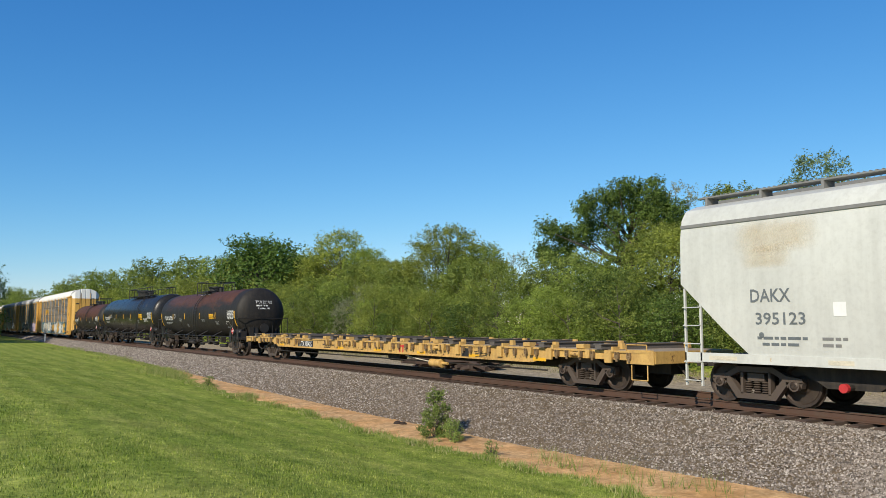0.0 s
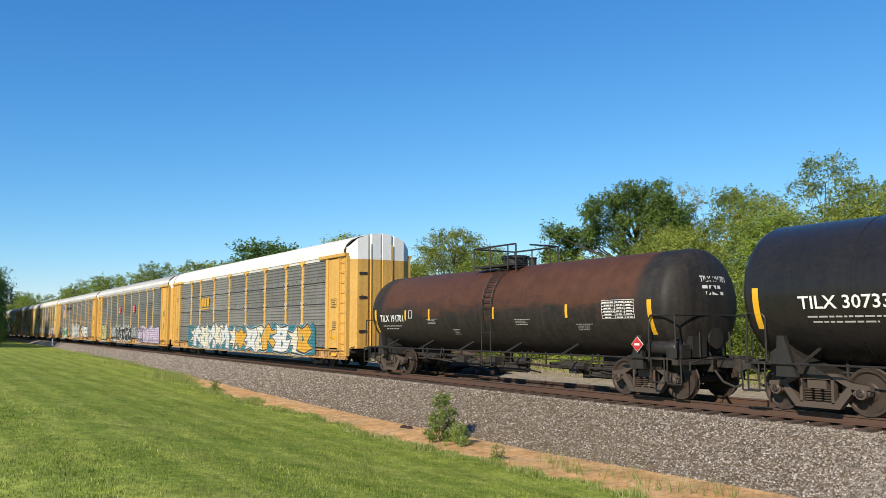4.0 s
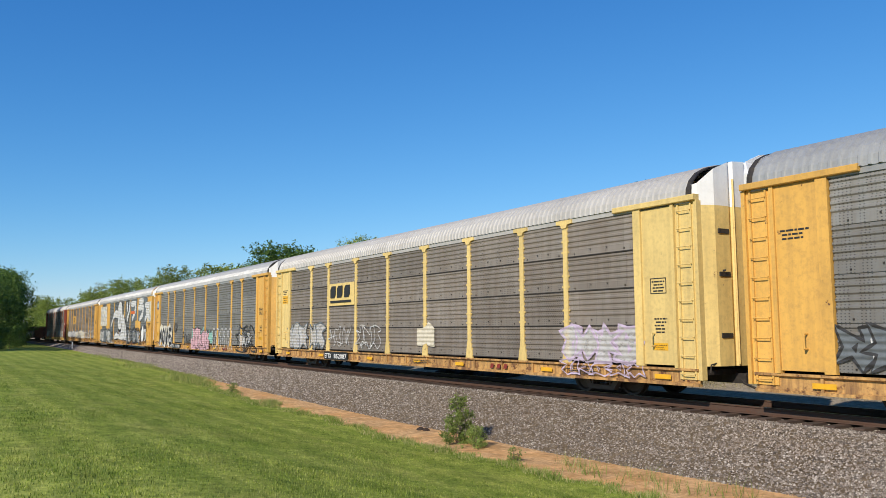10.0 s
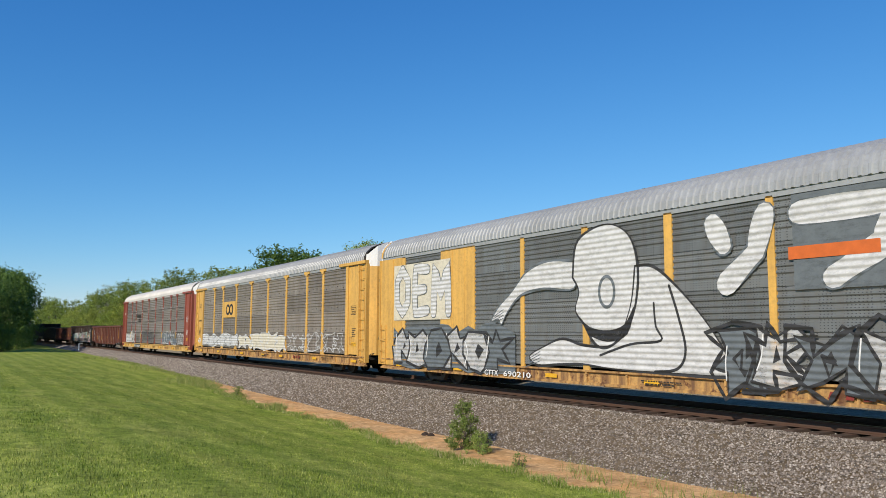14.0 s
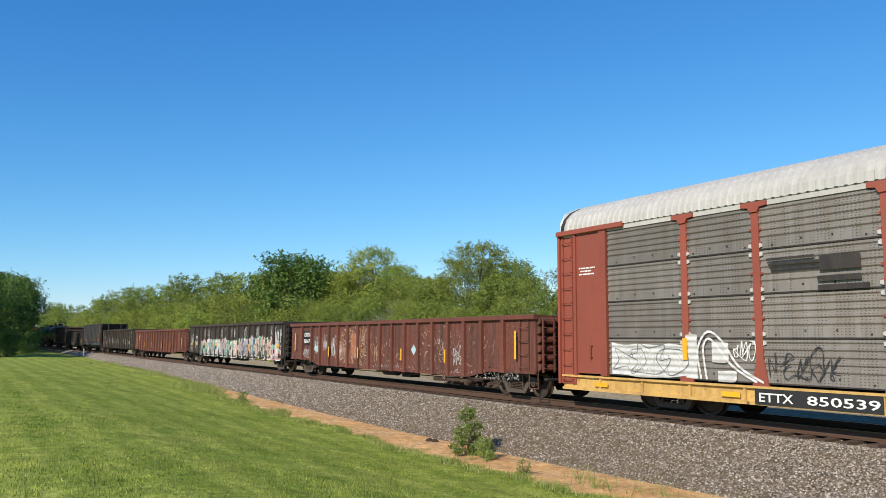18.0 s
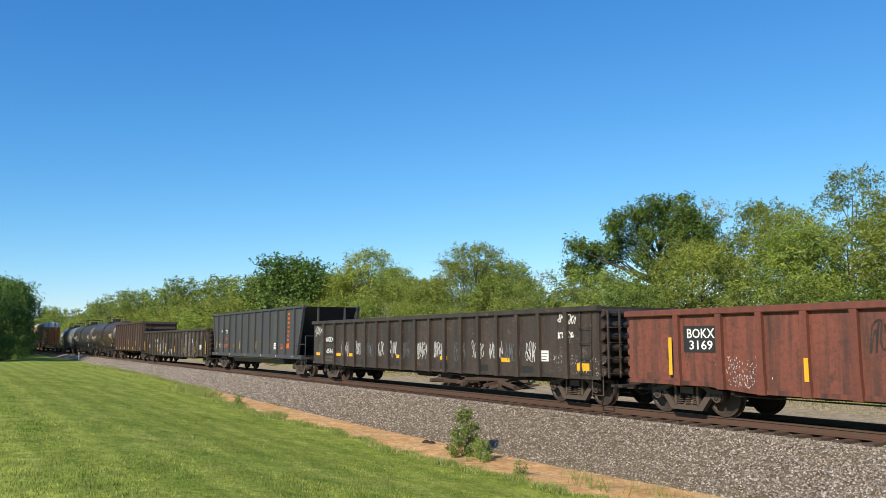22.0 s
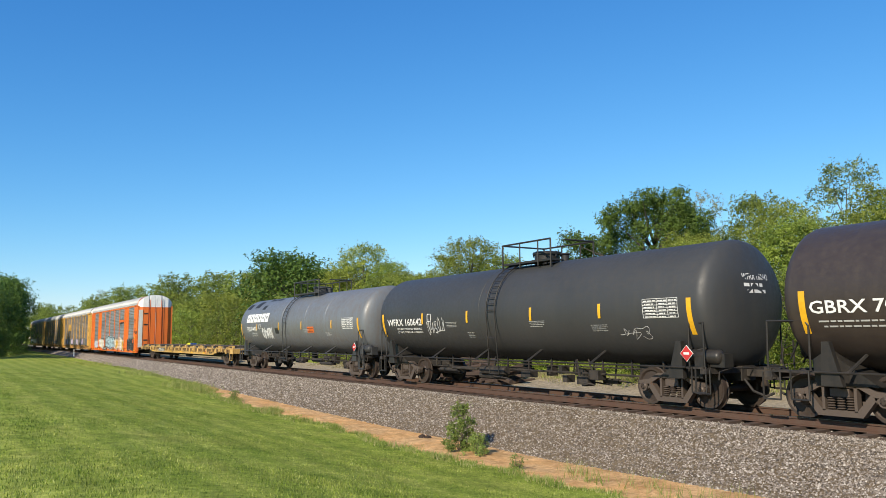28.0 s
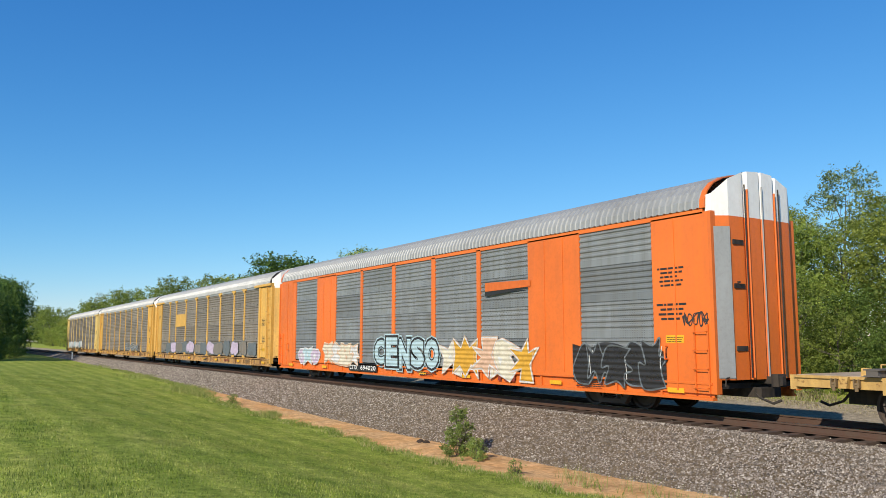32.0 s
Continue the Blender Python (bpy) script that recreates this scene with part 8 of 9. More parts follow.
for k, q in enumerate((-5.8, -3.0, 0.6, 3.3, 6.2)):
    patch(c, "repair_patch", q - 0.3, q + 0.35, 1.06, 1.26, flat_side(-1.47), B_INK, 0.006, "black painted-out patch", 1)
for k, q in enumerate((-5.9, -4.9, -1.7, 0.5, 2.8, 5.4, 7.9)):
    scribble(c, q, q + 0.85, 1.8, 2.42, HAZE, GS, 310 + k, 5, 0.022)
text(c, "WOKX", -8.25, -7.45, 1.72, 1.93, GS, W_INK)
text(c, "16534", -8.25, -7.45, 1.28, 1.48, GS, W_INK)
scribble(c, -9.5, -8.5, 1.2, 2.05, LINE_W, GS, 320, 5, 0.022)
scribble(c, 8.6, 9.6, 0.9, 2.4, CHALK, GS, 321, 5, 0.03)
for q in (-9.2, -5.9, -2.8, 0.9, 4.2, 9.2):
    patch(c, "reflector", q - 0.22, q + 0.22, 1.28, 1.44, GS, Y_INK, 0.05, "yellow reflective patch", 1)
flecks(c, -9.6, -7.0, 0.75, 1.3, 160, CHALK, 7, 0.02)
splash(c, -7.2, 0.6, 1.35, 2.5, SPLAT_M)
splash(c, -9.6, -6.6, 0.75, 1.9, SPLAT_H)
c = gon[2]
patch(c, "number_board", -8.33, -7.33, 1.48, 2.08, GS, B_INK, 0.005, "black number panel", 1)
text(c, "BOKX", -8.22, -7.44, 1.80, 2.02, GS, W_INK, 0.011)
text(c, "3169", -8.16, -7.5, 1.54, 1.75, GS, W_INK, 0.011)
strips(c, (-8.66, 9.1), 0.95, 1.82)
strips(c, (-5.17, -2.05, 2.18, 5.34), 0.93, 1.40)
flecks(c, -7.2, -6.4, 0.7, 1.4, 200, CHALK, 8, 0.015)
splash(c, -2.4, 1.6, 0.55, 2.0, SPLAT_M)
splash(c, -9.0, 9.0, 0.55, 2.2, SPLAT_L)
blob(c, -0.3, 1.75, 0.09, 0.2, CHALK, GS, 330, 0.01)
for k, q in enumerate((-3.9, 1.6, 3.4, 6.3)):
    scribble(c, q, q + 0.7, 1.5, 2.2, GON, GS, 340 + k, 4, 0.02, "dark scrape")
plate_sign(c, 8.2, 8.7, 1.2, 1.5, GS, B_INK, W_INK, 6, "black stencil plate")
c = gon[3]
for x0, x1, z0, z1 in ((-8.4, -7.4, 1.66, 2.0), (-8.3, -7.42, 1.16, 1.46)):
    patch(c, "number_board", x0, x1, z0, z1, GS, B_INK, 0.009, "black number panel", 1)
text(c, "WOKX", -8.34, -7.46, 1.71, 1.95, GS, W_INK, 0.014)
text(c, "6516", -8.22, -7.5, 1.2, 1.42, GS, W_INK, 0.014)
text(c, "LD LMT 209200", -8.32, -7.44, 0.98, 1.06, GS, G_INK, 0.012)
text(c, "LT WT 76700", -8.32, -7.44, 0.84, 0.92, GS, G_INK, 0.012)
for k, q in enumerate((-9.2, -6.6, -5.4, -4.3, -3.3, -2.2, -1.2, 0.1, 1.3, 2.6, 3.7, 4.7, 5.6, 6.6)):
    scribble(c, q, q + 0.75, 1.05 + 0.05 * (k % 3), 1.75, CHALK if k % 3 else SLATE, GS, 400 + k, 5, 0.012)
for q in (-9.2, -6.9, -5.6, -1.28, 1.95, 5.6):
    patch(c, "reflector", q - 0.23, q + 0.23, 1.1, 1.23, GS, Y_INK, 0.006, "yellow reflective patch", 1)
patch(c, "reflector", 8.88, 9.38, 0.94, 1.14, GS, Y_INK, 0.006, "yellow reflective patch", 1)
plate_sign(c, 7.2, 7.68, 1.16, 1.47, GS, W_INK, B_INK, 7, "white stencil plate")
scribble(c, 8.1, 8.9, 2.2, 2.5, LINE_W, GS, 420, 4, 0.018)
scribble(c, 8.1, 8.8, 1.8, 2.0, LINE_W, GS, 421, 4, 0.02)
scribble(c, -9.6, -8.6, 2.0, 2.45, CHALK, GS, 422, 5, 0.016)
flecks(c, 7.9, 9.8, 0.75, 1.35, 160, CHALK, 10, 0.014)
splash(c, 7.4, 10.0, 0.7, 2.6, SPLAT_M)
splash(c, -9.5, 7.0, 0.7, 2.2, SPLAT_L)
for k, q in enumerate((-4.3, -1.2, 2.0, 4.4, 6.7)):
    patch(c, "repair_patch", q - 0.3, q + 0.25, 0.8, 1.0, GS, B_INK, 0.004, "black painted-out patch", 1)
c = gon[4]
for x0, x1, s0, z0, z1 in ((-6.15, -5.62, "WO", 1.70, 1.94), (-5.4, -4.95, "KX", 1.70, 1.94), (-6.02, -5.62, "81", 1.26, 1.5), (-5.4, -5.0, "58", 1.26, 1.5)):
    patch(c, "number_board", x0 - 0.06, x1 + 0.06, z0 - 0.05, z1 + 0.05, GS, B_INK, 0.005, "black number panel", 1)
    text(c, s0, x0, x1, z0, z1, GS, W_INK, 0.011)
strips(c, (-4.64, -1.77, 1.33, 4.27, 7.4), 0.92, 1.37)
strips(c, (-10.1, 10.1), 0.9, 1.75)
patch(c, "repair_patch", -1.62, -0.9, 1.08, 1.93, GS, plain("fresh_black_paint", (0.006, 0.006, 0.006), 0.7), 0.012, "black painted-out patch", 1)
DULL = spray("dulled_white_splash", (0.42, 0.41, 0.37))
for x0, x1, count, seed in ((2.7, 3.7, 380, 71), (3.8, 6.1, 3400, 72), (6.1, 7.6, 420, 74)):
    flecks(c, x0, x1, 0.66, 2.44, count, DULL, seed, 0.017, 1.8)
splash(c, -9.5, 1.0, 0.62, 2.4, SPLAT_L)
flecks(c, 6.9, 10.0, 0.65, 2.4, 260, CHALK, 14, 0.009)
scratches(c, -3.0, 1.6, 3.0, 0.8, 60, (SANDY,), 206, 0.0, True, "scratched paint")
text(c, "775", -0.62, 0.24, 0.8, 1.13, GS, CHALK, 0.04)
for k, (x0, x1, z0, z1, n) in enumerate(((-3.6, -2.6, 1.0, 1.98, 2), (-4.4, -3.6, 0.8, 1.6, 4), (-2.7, -1.9, 0.8, 1.6, 4), (-3.5, -2.8, 0.66, 0.95, 4), (-1.7, -0.8, 0.75, 1.05, 5), (-8.6, -7.8, 1.2, 1.5, 3), (5.9, 6.4, 1.6, 2.0, 4))):
    scribble(c, x0, x1, z0, z1, CHALK, GS, 430 + k, n, 0.016)
for k, q in enumerate((-9.3, -8.1, -6.9, 0.4, 1.4, 8.6)):
    scribble(c, q, q + 0.7, 1.9, 2.4, SANDY, GS, 440 + k, 4, 0.008, "scratched paint")
plate_sign(c, 8.0, 8.7, 1.2, 1.5, GS, W_INK, B_INK, 8, "white stencil plate")
c = gon[5]
for q in (-6.4, -4.2, -2.0, 0.2, 2.4, 5.7):
    patch(c, "reflector", q - 0.22, q + 0.22, 1.0, 1.2, GS, Y_INK, 0.006, "yellow reflective patch", 1)
plate_sign(c, 3.95, 4.65, 1.15, 1.47, GS, B_INK, W_INK, 9, "black stencil plate")
for k, q in enumerate((-1.0, 0.2, 1.4, 3.6, 5.2)):
    scribble(c, q, q + 0.7, 1.3, 2.2, SANDY if k % 2 else RUSTY, GS, 450 + k, 4, 0.012)
# coal hopper
c, CS = c_coal, flat_side(-1.445)
for s0, x0, x1, z0, z1, m in (("HP", -6.05, -5.55, 2.25, 2.5, W_INK), ("TX", -5.2, -4.72, 2.22, 2.47, W_INK), ("16", -5.95, -5.65, 1.82, 2.06, O_INK), ("06", -5.1, -4.8, 1.80, 2.04, O_INK)):
    if m is W_INK:
        patch(c, "number_board", x0 - 0.08, x1 + 0.08, z0 - 0.03, z1 + 0.03, CS, B_INK, 0.005, "black number panel", 1)
    text(c, s0, x0, x1, z0, z1, CS, m, 0.011)
bars(c, -6.0, -4.7, 1.35, 1.6, 2, CS, O_INK, 1)
# upright orange owner's mark
for k in range(7):
    z = 1.75 + k * 0.22
    part("owner_mark", Geo().plate([(5.74, z), (5.98, z), (5.98, z + 0.13), (5.90, z + 0.13), (5.90, z + 0.05), (5.82, z + 0.05), (5.82, z + 0.13), (5.74, z + 0.13)], -1.455, -1.450), O_INK, c, "orange block mark")
for k in range(3):
    part("owner_mark", Geo().plate([(5.62 + 0.13 * k, 1.36), (5.74 + 0.13 * k, 1.42), (5.74 + 0.13 * k, 1.68), (5.62 + 0.13 * k, 1.62)], -1.455, -1.450), O_INK, c, "orange block mark")
strips(c, (-7.07, -2.2, 0.8), 1.31, 1.75, 0.08, flat_side(-1.455))
plate_sign(c, 3.7, 4.24, 1.33, 1.66, CS, W_INK, B_INK, 3, "white stencil plate")
for k, q in enumerate((2.8, 4.7, -3.6)):
    bars(c, q, q + 0.45, 1.35, 1.6, 4, CS, O_INK, 5 + k)
for q in (-6.8, -4.0, -1.0, 1.8, 4.2, 6.6):
    part("diamond_mark", Geo().plate([(q, 0.98), (q + 0.05, 0.92), (q + 0.1, 0.98), (q + 0.05, 1.04)], -1.538, -1.532), CREAM, c)
scribble(c, -6.6, -6.2, 1.35, 1.65, CHALK, CS, 460, 3, 0.012)


# ---- ties ----
TIE = paint("weathered_tie_timber", (0.062, 0.038, 0.027), 0.9, wear=0.2, soil=0.6)
track = tagged(new("track"), "timber ties bedded in grey ballast", kind="structure")
tie_mesh = Geo().cbox(-0.115, 0.115, -1.3, 1.3, -0.35, -0.176, 0.02).mesh("tie", TIE)
plate_mesh = Geo().box(-0.1, 0.1, -0.93, -0.58, -0.176, -0.168).box(-0.1, 0.1, 0.58, 0.93, -0.176, -0.168).mesh("tie_plate", RAIL)
rt = random.Random(5)
far_ties = Geo()
q = -739.0
while q < 578:
    if -118 < q < 4:
        t = part("tie", tie_mesh, None, track)
        t.matrix_basis = pose(q, Y0 + rt.uniform(-0.05, 0.05), rt.uniform(-0.015, 0.0), 0, 0, rt.uniform(-1.2, 1.2))
        part("tie_plate", plate_mesh, None, t)
    else:
        far_ties.box(q - 0.115, q + 0.115, Y0 - 1.3, Y0 + 1.3, -0.35, -0.18)
    q += 0.51
tagged(part("far_ties", far_ties, TIE, track), kind="stuff")


# ---- stones and grass ----
def stones():
    r = np.random.RandomState(11)
    n = 120000
    d = 130 * r.rand(n) ** 2.2
    a = r.uniform(0.0, 1.0, n)
    X = -6.0 - d
    ty, _ = toe(X)
    Y = ty - 0.15 + (14.62 - ty + 0.15) * a ** 0.9
    crib = r.rand(n) < 0.10
    X = np.where(crib, -739 + 0.51 * (np.floor((X + 739) / 0.51) + r.uniform(0.3, 0.7, n)), X)
    Y = np.where(crib, r.uniform(14.55, 15.1, n), Y)
    far = r.rand(n) < 0.07
    Y = np.where(far, r.uniform(15.5, 18.6, n), Y)
    Z = ballast_height(X, Y)
    size = r.uniform(0.013, 0.034, n) * (1 + np.maximum(d - 10, 0) * 0.022)
    octa = np.array([(1, 0, -0.3), (-1, 0, -0.3), (0, 1, -0.3), (0, -1, -0.3), (0, 0, 1)], float)
    faces = np.array([(0, 2, 4), (2, 1, 4), (1, 3, 4), (3, 0, 4)])
    k = octa[None] * r.uniform(0.6, 1.25, (n, 5, 1)) + r.uniform(-0.25, 0.25, (n, 5, 3))
    ang = r.uniform(0, 6.28, n)
    c, s = np.cos(ang)[:, None], np.sin(ang)[:, None]
    k = np.stack([k[..., 0] * c - k[..., 1] * s, k[..., 0] * s + k[..., 1] * c, k[..., 2] * 0.75], -1)
    V = k * size[:, None, None] + np.stack([X, Y, Z + size * 0.35], -1)[:, None]
    F = faces[None] + (np.arange(n) * 5)[:, None, None]
    return V.reshape(-1, 3), F.reshape(-1, 3)


def island_mat(name, cols, rough=0.85, glow=0.0, over=None, clump=0.0):
    m, t, b, ln = nodes_of(name)
    g = t.nodes.new("ShaderNodeNewGeometry")
    r = t.nodes.new("ShaderNodeValToRGB")
    e = r.color_ramp.elements
    for i, c in enumerate(cols):
        el = e[i] if i < 2 else e.new(i / (len(cols) - 1))
        el.position, el.color = i / (len(cols) - 1), (*c, 1)
    ln.new(g.outputs["Random Per Island"], r.inputs[0])
    o = t.nodes.new("ShaderNodeObjectInfo")
    hv = t.nodes.new("ShaderNodeHueSaturation")
    mr = t.nodes.new("ShaderNodeMapRange")
    mr.inputs[3].default_value, mr.inputs[4].default_value = 0.82, 1.2
    ln.new(o.outputs["Random"], mr.inputs[0])
    ln.new(mr.outputs[0], hv.inputs["Value"])
    col = over(t, r.outputs[0]) if over else r.outputs[0]
    if clump:
        pos = t.nodes.new("ShaderNodeVectorMath")
        pos.operation = "MULTIPLY_ADD"
        pos.inputs[1].default_value = (37.0, 91.0, 53.0)
        ln.new(o.outputs["Random"], pos.inputs[0])
        ln.new(t.nodes.new("ShaderNodeTexCoord").outputs["Object"], pos.inputs[2])
        col = mix(t, 1.0, col, ramp(t, noise_at(t, pos.outputs[0], clump, 3, 0.6), 0.32, 0.68, (0.62, 0.66, 0.60, 1), (1.30, 1.24, 1.15, 1)), "MULTIPLY")
    ln.new(col, hv.inputs["Color"])
    ln.new(hv.outputs[0], b.inputs["Base Color"])
    b.inputs["Roughness"].default_value = rough
    b.inputs["Specular IOR Level"].default_value = 0.3
    if glow:
        tr = t.nodes.new("ShaderNodeBsdfTranslucent")
        mx = t.nodes.new("ShaderNodeMixShader")
        ln.new(hv.outputs[0], tr.inputs[0])
        mx.inputs[0].default_value = glow
        ln.new(b.outputs[0], mx.inputs[1])
        ln.new(tr.outputs[0], mx.inputs[2])
        ln.new(mx.outputs[0], t.nodes["Material Output"].inputs[0])
    return m


STONE = island_mat("crushed_stone", ((0.075, 0.062, 0.05), (0.15, 0.125, 0.10), (0.21, 0.176, 0.14), (0.26, 0.215, 0.17), (0.33, 0.28, 0.225), (0.50, 0.45, 0.38)))
V, F = stones()
tagged(new("ballast_stones", raw_mesh("ballast_stones", V, F, STONE)), "loose grey and pinkish crushed stones", "ballast", kind="stuff")

BLADE = island_mat("grass_blades", ((0.085, 0.13, 0.018), (0.215, 0.29, 0.04), (0.32, 0.385, 0.068), (0.49, 0.49, 0.18)), 0.55, 0.35, mown)
WEED = island_mat("verge_grass_blades", ((0.11, 0.18, 0.025), (0.19, 0.27, 0.04), (0.32, 0.34, 0.10), (0.45, 0.40, 0.20)), 0.6, 0.35)


def blades(n, place, tall, wide, seed):
    r = np.random.RandomState(seed)
    X, Y = place(r, n)
    Z = gz(X, Y)
    h = r.uniform(0.5, 1.0, n) * tall(X, Y)
    w = wide * r.uniform(0.6, 1.3, n) * (1 + 0.05 * np.hypot(X, Y))
    a = r.uniform(0, 6.28, n)
    lean = r.uniform(0.1, 0.8, n) * h
    b = r.uniform(0, 6.28, n)
    p0 = np.stack([X - w * np.cos(a), Y - w * np.sin(a), Z - 0.01], -1)
    p1 = np.stack([X + w * np.cos(a), Y + w * np.sin(a), Z - 0.01], -1)
    p2 = np.stack([X + lean * np.cos(b), Y + lean * np.sin(b), Z + h], -1)
    return np.stack([p0, p1, p2], 1).reshape(-1, 3), np.arange(3 * n).reshape(-1, 3)


def lawn_place(r, n):
    d = 3.0 + 60 * r.rand(n) ** 2.6 + r.normal(0, 0.4, n)
    a = radians(40) + radians(28) * r.normal(0, 1, n)
    wide = r.rand(n) < 0.3
    a = np.where(wide, r.uniform(0, 6.2832, n), a)
    d = np.where(wide, 13 * np.sqrt(r.rand(n)) + r.rand(n) ** 6 * 20, d)
    X, Y = -d * np.cos(a), d * np.sin(a)
    edge = grass_edge(X)
    keep = Y < edge
    Y = np.where(keep, Y, edge * r.rand(n))
    return X, Y


V, F = blades(330000, lawn_place, lambda x, y: 0.036 + 0.012 * np.sin(x * 1.1 + np.sin(y * 2)) * np.sin(y * 1.7), 0.0045, 21)
tagged(new("lawn_grass", raw_mesh("lawn_grass", V, F, BLADE)), "short mown green grass", "grass", kind="stuff")


def verge_place(r, n):
    X = -2 - 70 * r.rand(n) ** 1.4
    clump = 0.35 * np.sin(X * 2.3) + 0.25 * np.sin(X * 5.9 + 2)
    return X, grass_edge(X) + r.normal(0, 0.13, n) + clump * 0.25 - 0.12


V, F = blades(22000, verge_place, lambda x, y: 0.09 + 0.13 * np.clip(np.sin(x * 1.9) + np.sin(x * 4.7 + 1), 0, 2) / 2, 0.005, 22)
tagged(new("verge_grass", raw_mesh("verge_grass", V, F, WEED)), "longer ragged grass along the dirt edge", "grass", kind="stuff")


def tufts(centres, seed, n, tall, wide):
    """Loose upright weeds round a few centres (x, y, spread)."""
    def place(r, m):
        c = np.array(centres)[r.randint(0, len(centres), m)]
        return c[:, 0] + r.normal(0, 1, m) * c[:, 2], c[:, 1] + r.normal(0, 0.5, m) * c[:, 2]
    return blades(n, place, lambda x, y: tall + 0 * x, wide, seed)


V, F = tufts([(-10.6, 10.9, 0.35), (-9.6, 10.6, 0.3), (-11.7, 10.6, 0.25), (-12.6, 11.0, 0.2), (-8.6, 10.9, 0.4)], 31, 260, 0.42, 0.004)
tagged(new("tall_weeds", raw_mesh("tall_weeds", V, F, WEED)), "thin tall weeds on the dirt strip", "weeds", kind="stuff")
V, F = tufts([(-42, 10.9, 1.0), (-45, 11.2, 1.2), (-39.6, 10.7, 0.6), (-28.6, 10.4, 0.3), (-58, 11.8, 2.0), (-80, 12.4, 3.0)], 32, 3200, 0.26, 0.005)
DRYG = island_mat("yellowing_grass", ((0.18, 0.24, 0.05), (0.27, 0.31, 0.08), (0.38, 0.36, 0.14)), 0.6, 0.35)
tagged(new("long_grass", raw_mesh("long_grass", V, F, DRYG)), "yellowish long grass at the lawn's end", "grass", kind="stuff")


def scrub_place(r, n):
    X = 6 - 70 * r.rand(n)
    Y = 26.0 + 1.8 * r.rand(n) ** 0.7 + 0.4 * np.sin(X * 0.9)
    k = r.rand(n) < 0.06
    return X, np.where(k, 21 + 5 * r.rand(n), Y)


DRY = island_mat("dry_verge_grass", ((0.20, 0.17, 0.09), (0.34, 0.29, 0.16), (0.46, 0.40, 0.24), (0.20, 0.24, 0.07)), 0.7, 0.3)
V, F = blades(22000, scrub_place, lambda x, y: 0.06 + 0.26 * np.clip((y - 25.5) / 2, 0, 1) * (0.6 + 0.4 * np.sin(x * 1.3)), 0.008, 33)
tagged(new("scrub_grass", raw_mesh("scrub_grass", V, F, DRY)), "dry scrubby grass before the thicket", "grass", kind="stuff")

# ---- shrubs and trees ----
BARK = paint("grey_brown_bark", (0.085, 0.07, 0.057), 0.9, wear=0.1, soil=0.5)
LEAF_D = island_mat("dark_leaves", ((0.075, 0.12, 0.022), (0.105, 0.165, 0.032), (0.145, 0.215, 0.045)), 0.55, 0.35, clump=0.8)
LEAF_M = island_mat("mid_green_leaves", ((0.140, 0.189, 0.034), (0.199, 0.259, 0.051), (0.280, 0.339, 0.081)), 0.55, 0.4, clump=1.1)
LEAF_L = island_mat("spring_green_leaves", ((0.188, 0.258, 0.042), (0.264, 0.348, 0.062), (0.357, 0.432, 0.104)), 0.55, 0.45, clump=1.0)
LEAF_Y = island_mat("yellow_green_leaves", ((0.198, 0.244, 0.040), (0.278, 0.324, 0.058), (0.362, 0.404, 0.094)), 0.55, 0.45, clump=1.0)
LEAF_X = island_mat("deep_green_leaves", ((0.047, 0.091, 0.016), (0.088, 0.156, 0.026), (0.150, 0.234, 0.043)), 0.55, 0.3)
LEAF_W = island_mat("weed_leaves", ((0.14, 0.21, 0.045), (0.22, 0.30, 0.07), (0.34, 0.40, 0.13)), 0.5, 0.4, clump=5.0)
LEAF_S = island_mat("silvery_green_leaves", ((0.10, 0.15, 0.045), (0.19, 0.26, 0.09), (0.36, 0.42, 0.20)), 0.5, 0.4)
LEAF_P = island_mat("pale_grey_green_leaves", ((0.17, 0.19, 0.10), (0.25, 0.26, 0.14), (0.33, 0.34, 0.21)), 0.6, 0.35)


def crown(seed, centres, n, leaf):
    """n leaves on short twigs that stand out of clumps: centres are (x, y, z, radius)."""
    r = np.random.RandomState(seed)
    c = np.array(centres)
    w = c[:, 3] ** 2
    m = max(n // 13, 1)
    i = r.choice(len(c), m, p=w / w.sum())
    axis = c[i, :3] - np.array((0, 0, c[:, 2].mean())) * np.array((0, 0, 1.0))
    axis[:, :2] -= c[:, :2].mean(0)
    d = r.normal(0, 1, (m, 3)) + 0.55 * axis / (np.linalg.norm(axis, axis=1)[:, None] + 1e-6) + np.array((0, 0, 0.5))
    d /= np.linalg.norm(d, axis=1)[:, None]
    rad = c[i, 3][:, None]
    base = c[i, :3] + d * rad * r.uniform(0.1, 0.5, (m, 1))
    reach = d * rad * r.uniform(0.45, 0.95, (m, 1)) + np.array((0, 0, 0.12)) * rad
    k = r.randint(0, m, n)
    u = r.uniform(0, 1, (n, 1)) ** 0.75
    P = base[k] + reach[k] * u + r.normal(0, 1, (n, 3)) * leaf * (1.9 - 1.3 * u)
    out = d[k] + 0.8 * r.normal(0, 1, (n, 3)) + np.array((0, 0, 0.45))
    p = np.cross(out, r.normal(0, 1, (n, 3)))
    p /= np.linalg.norm(p, axis=1)[:, None]
    v = np.cross(out, p)
    v /= np.linalg.norm(v, axis=1)[:, None]
    size = (leaf * r.uniform(0.6, 1.4, n))[:, None]
    V = np.stack([P - v * size, P + p * size * 0.6 + v * size * 0.1, P + v * size * 0.9 - p * size * 0.35], 1).reshape(-1, 3)
    return V, np.arange(3 * n).reshape(-1, 3)


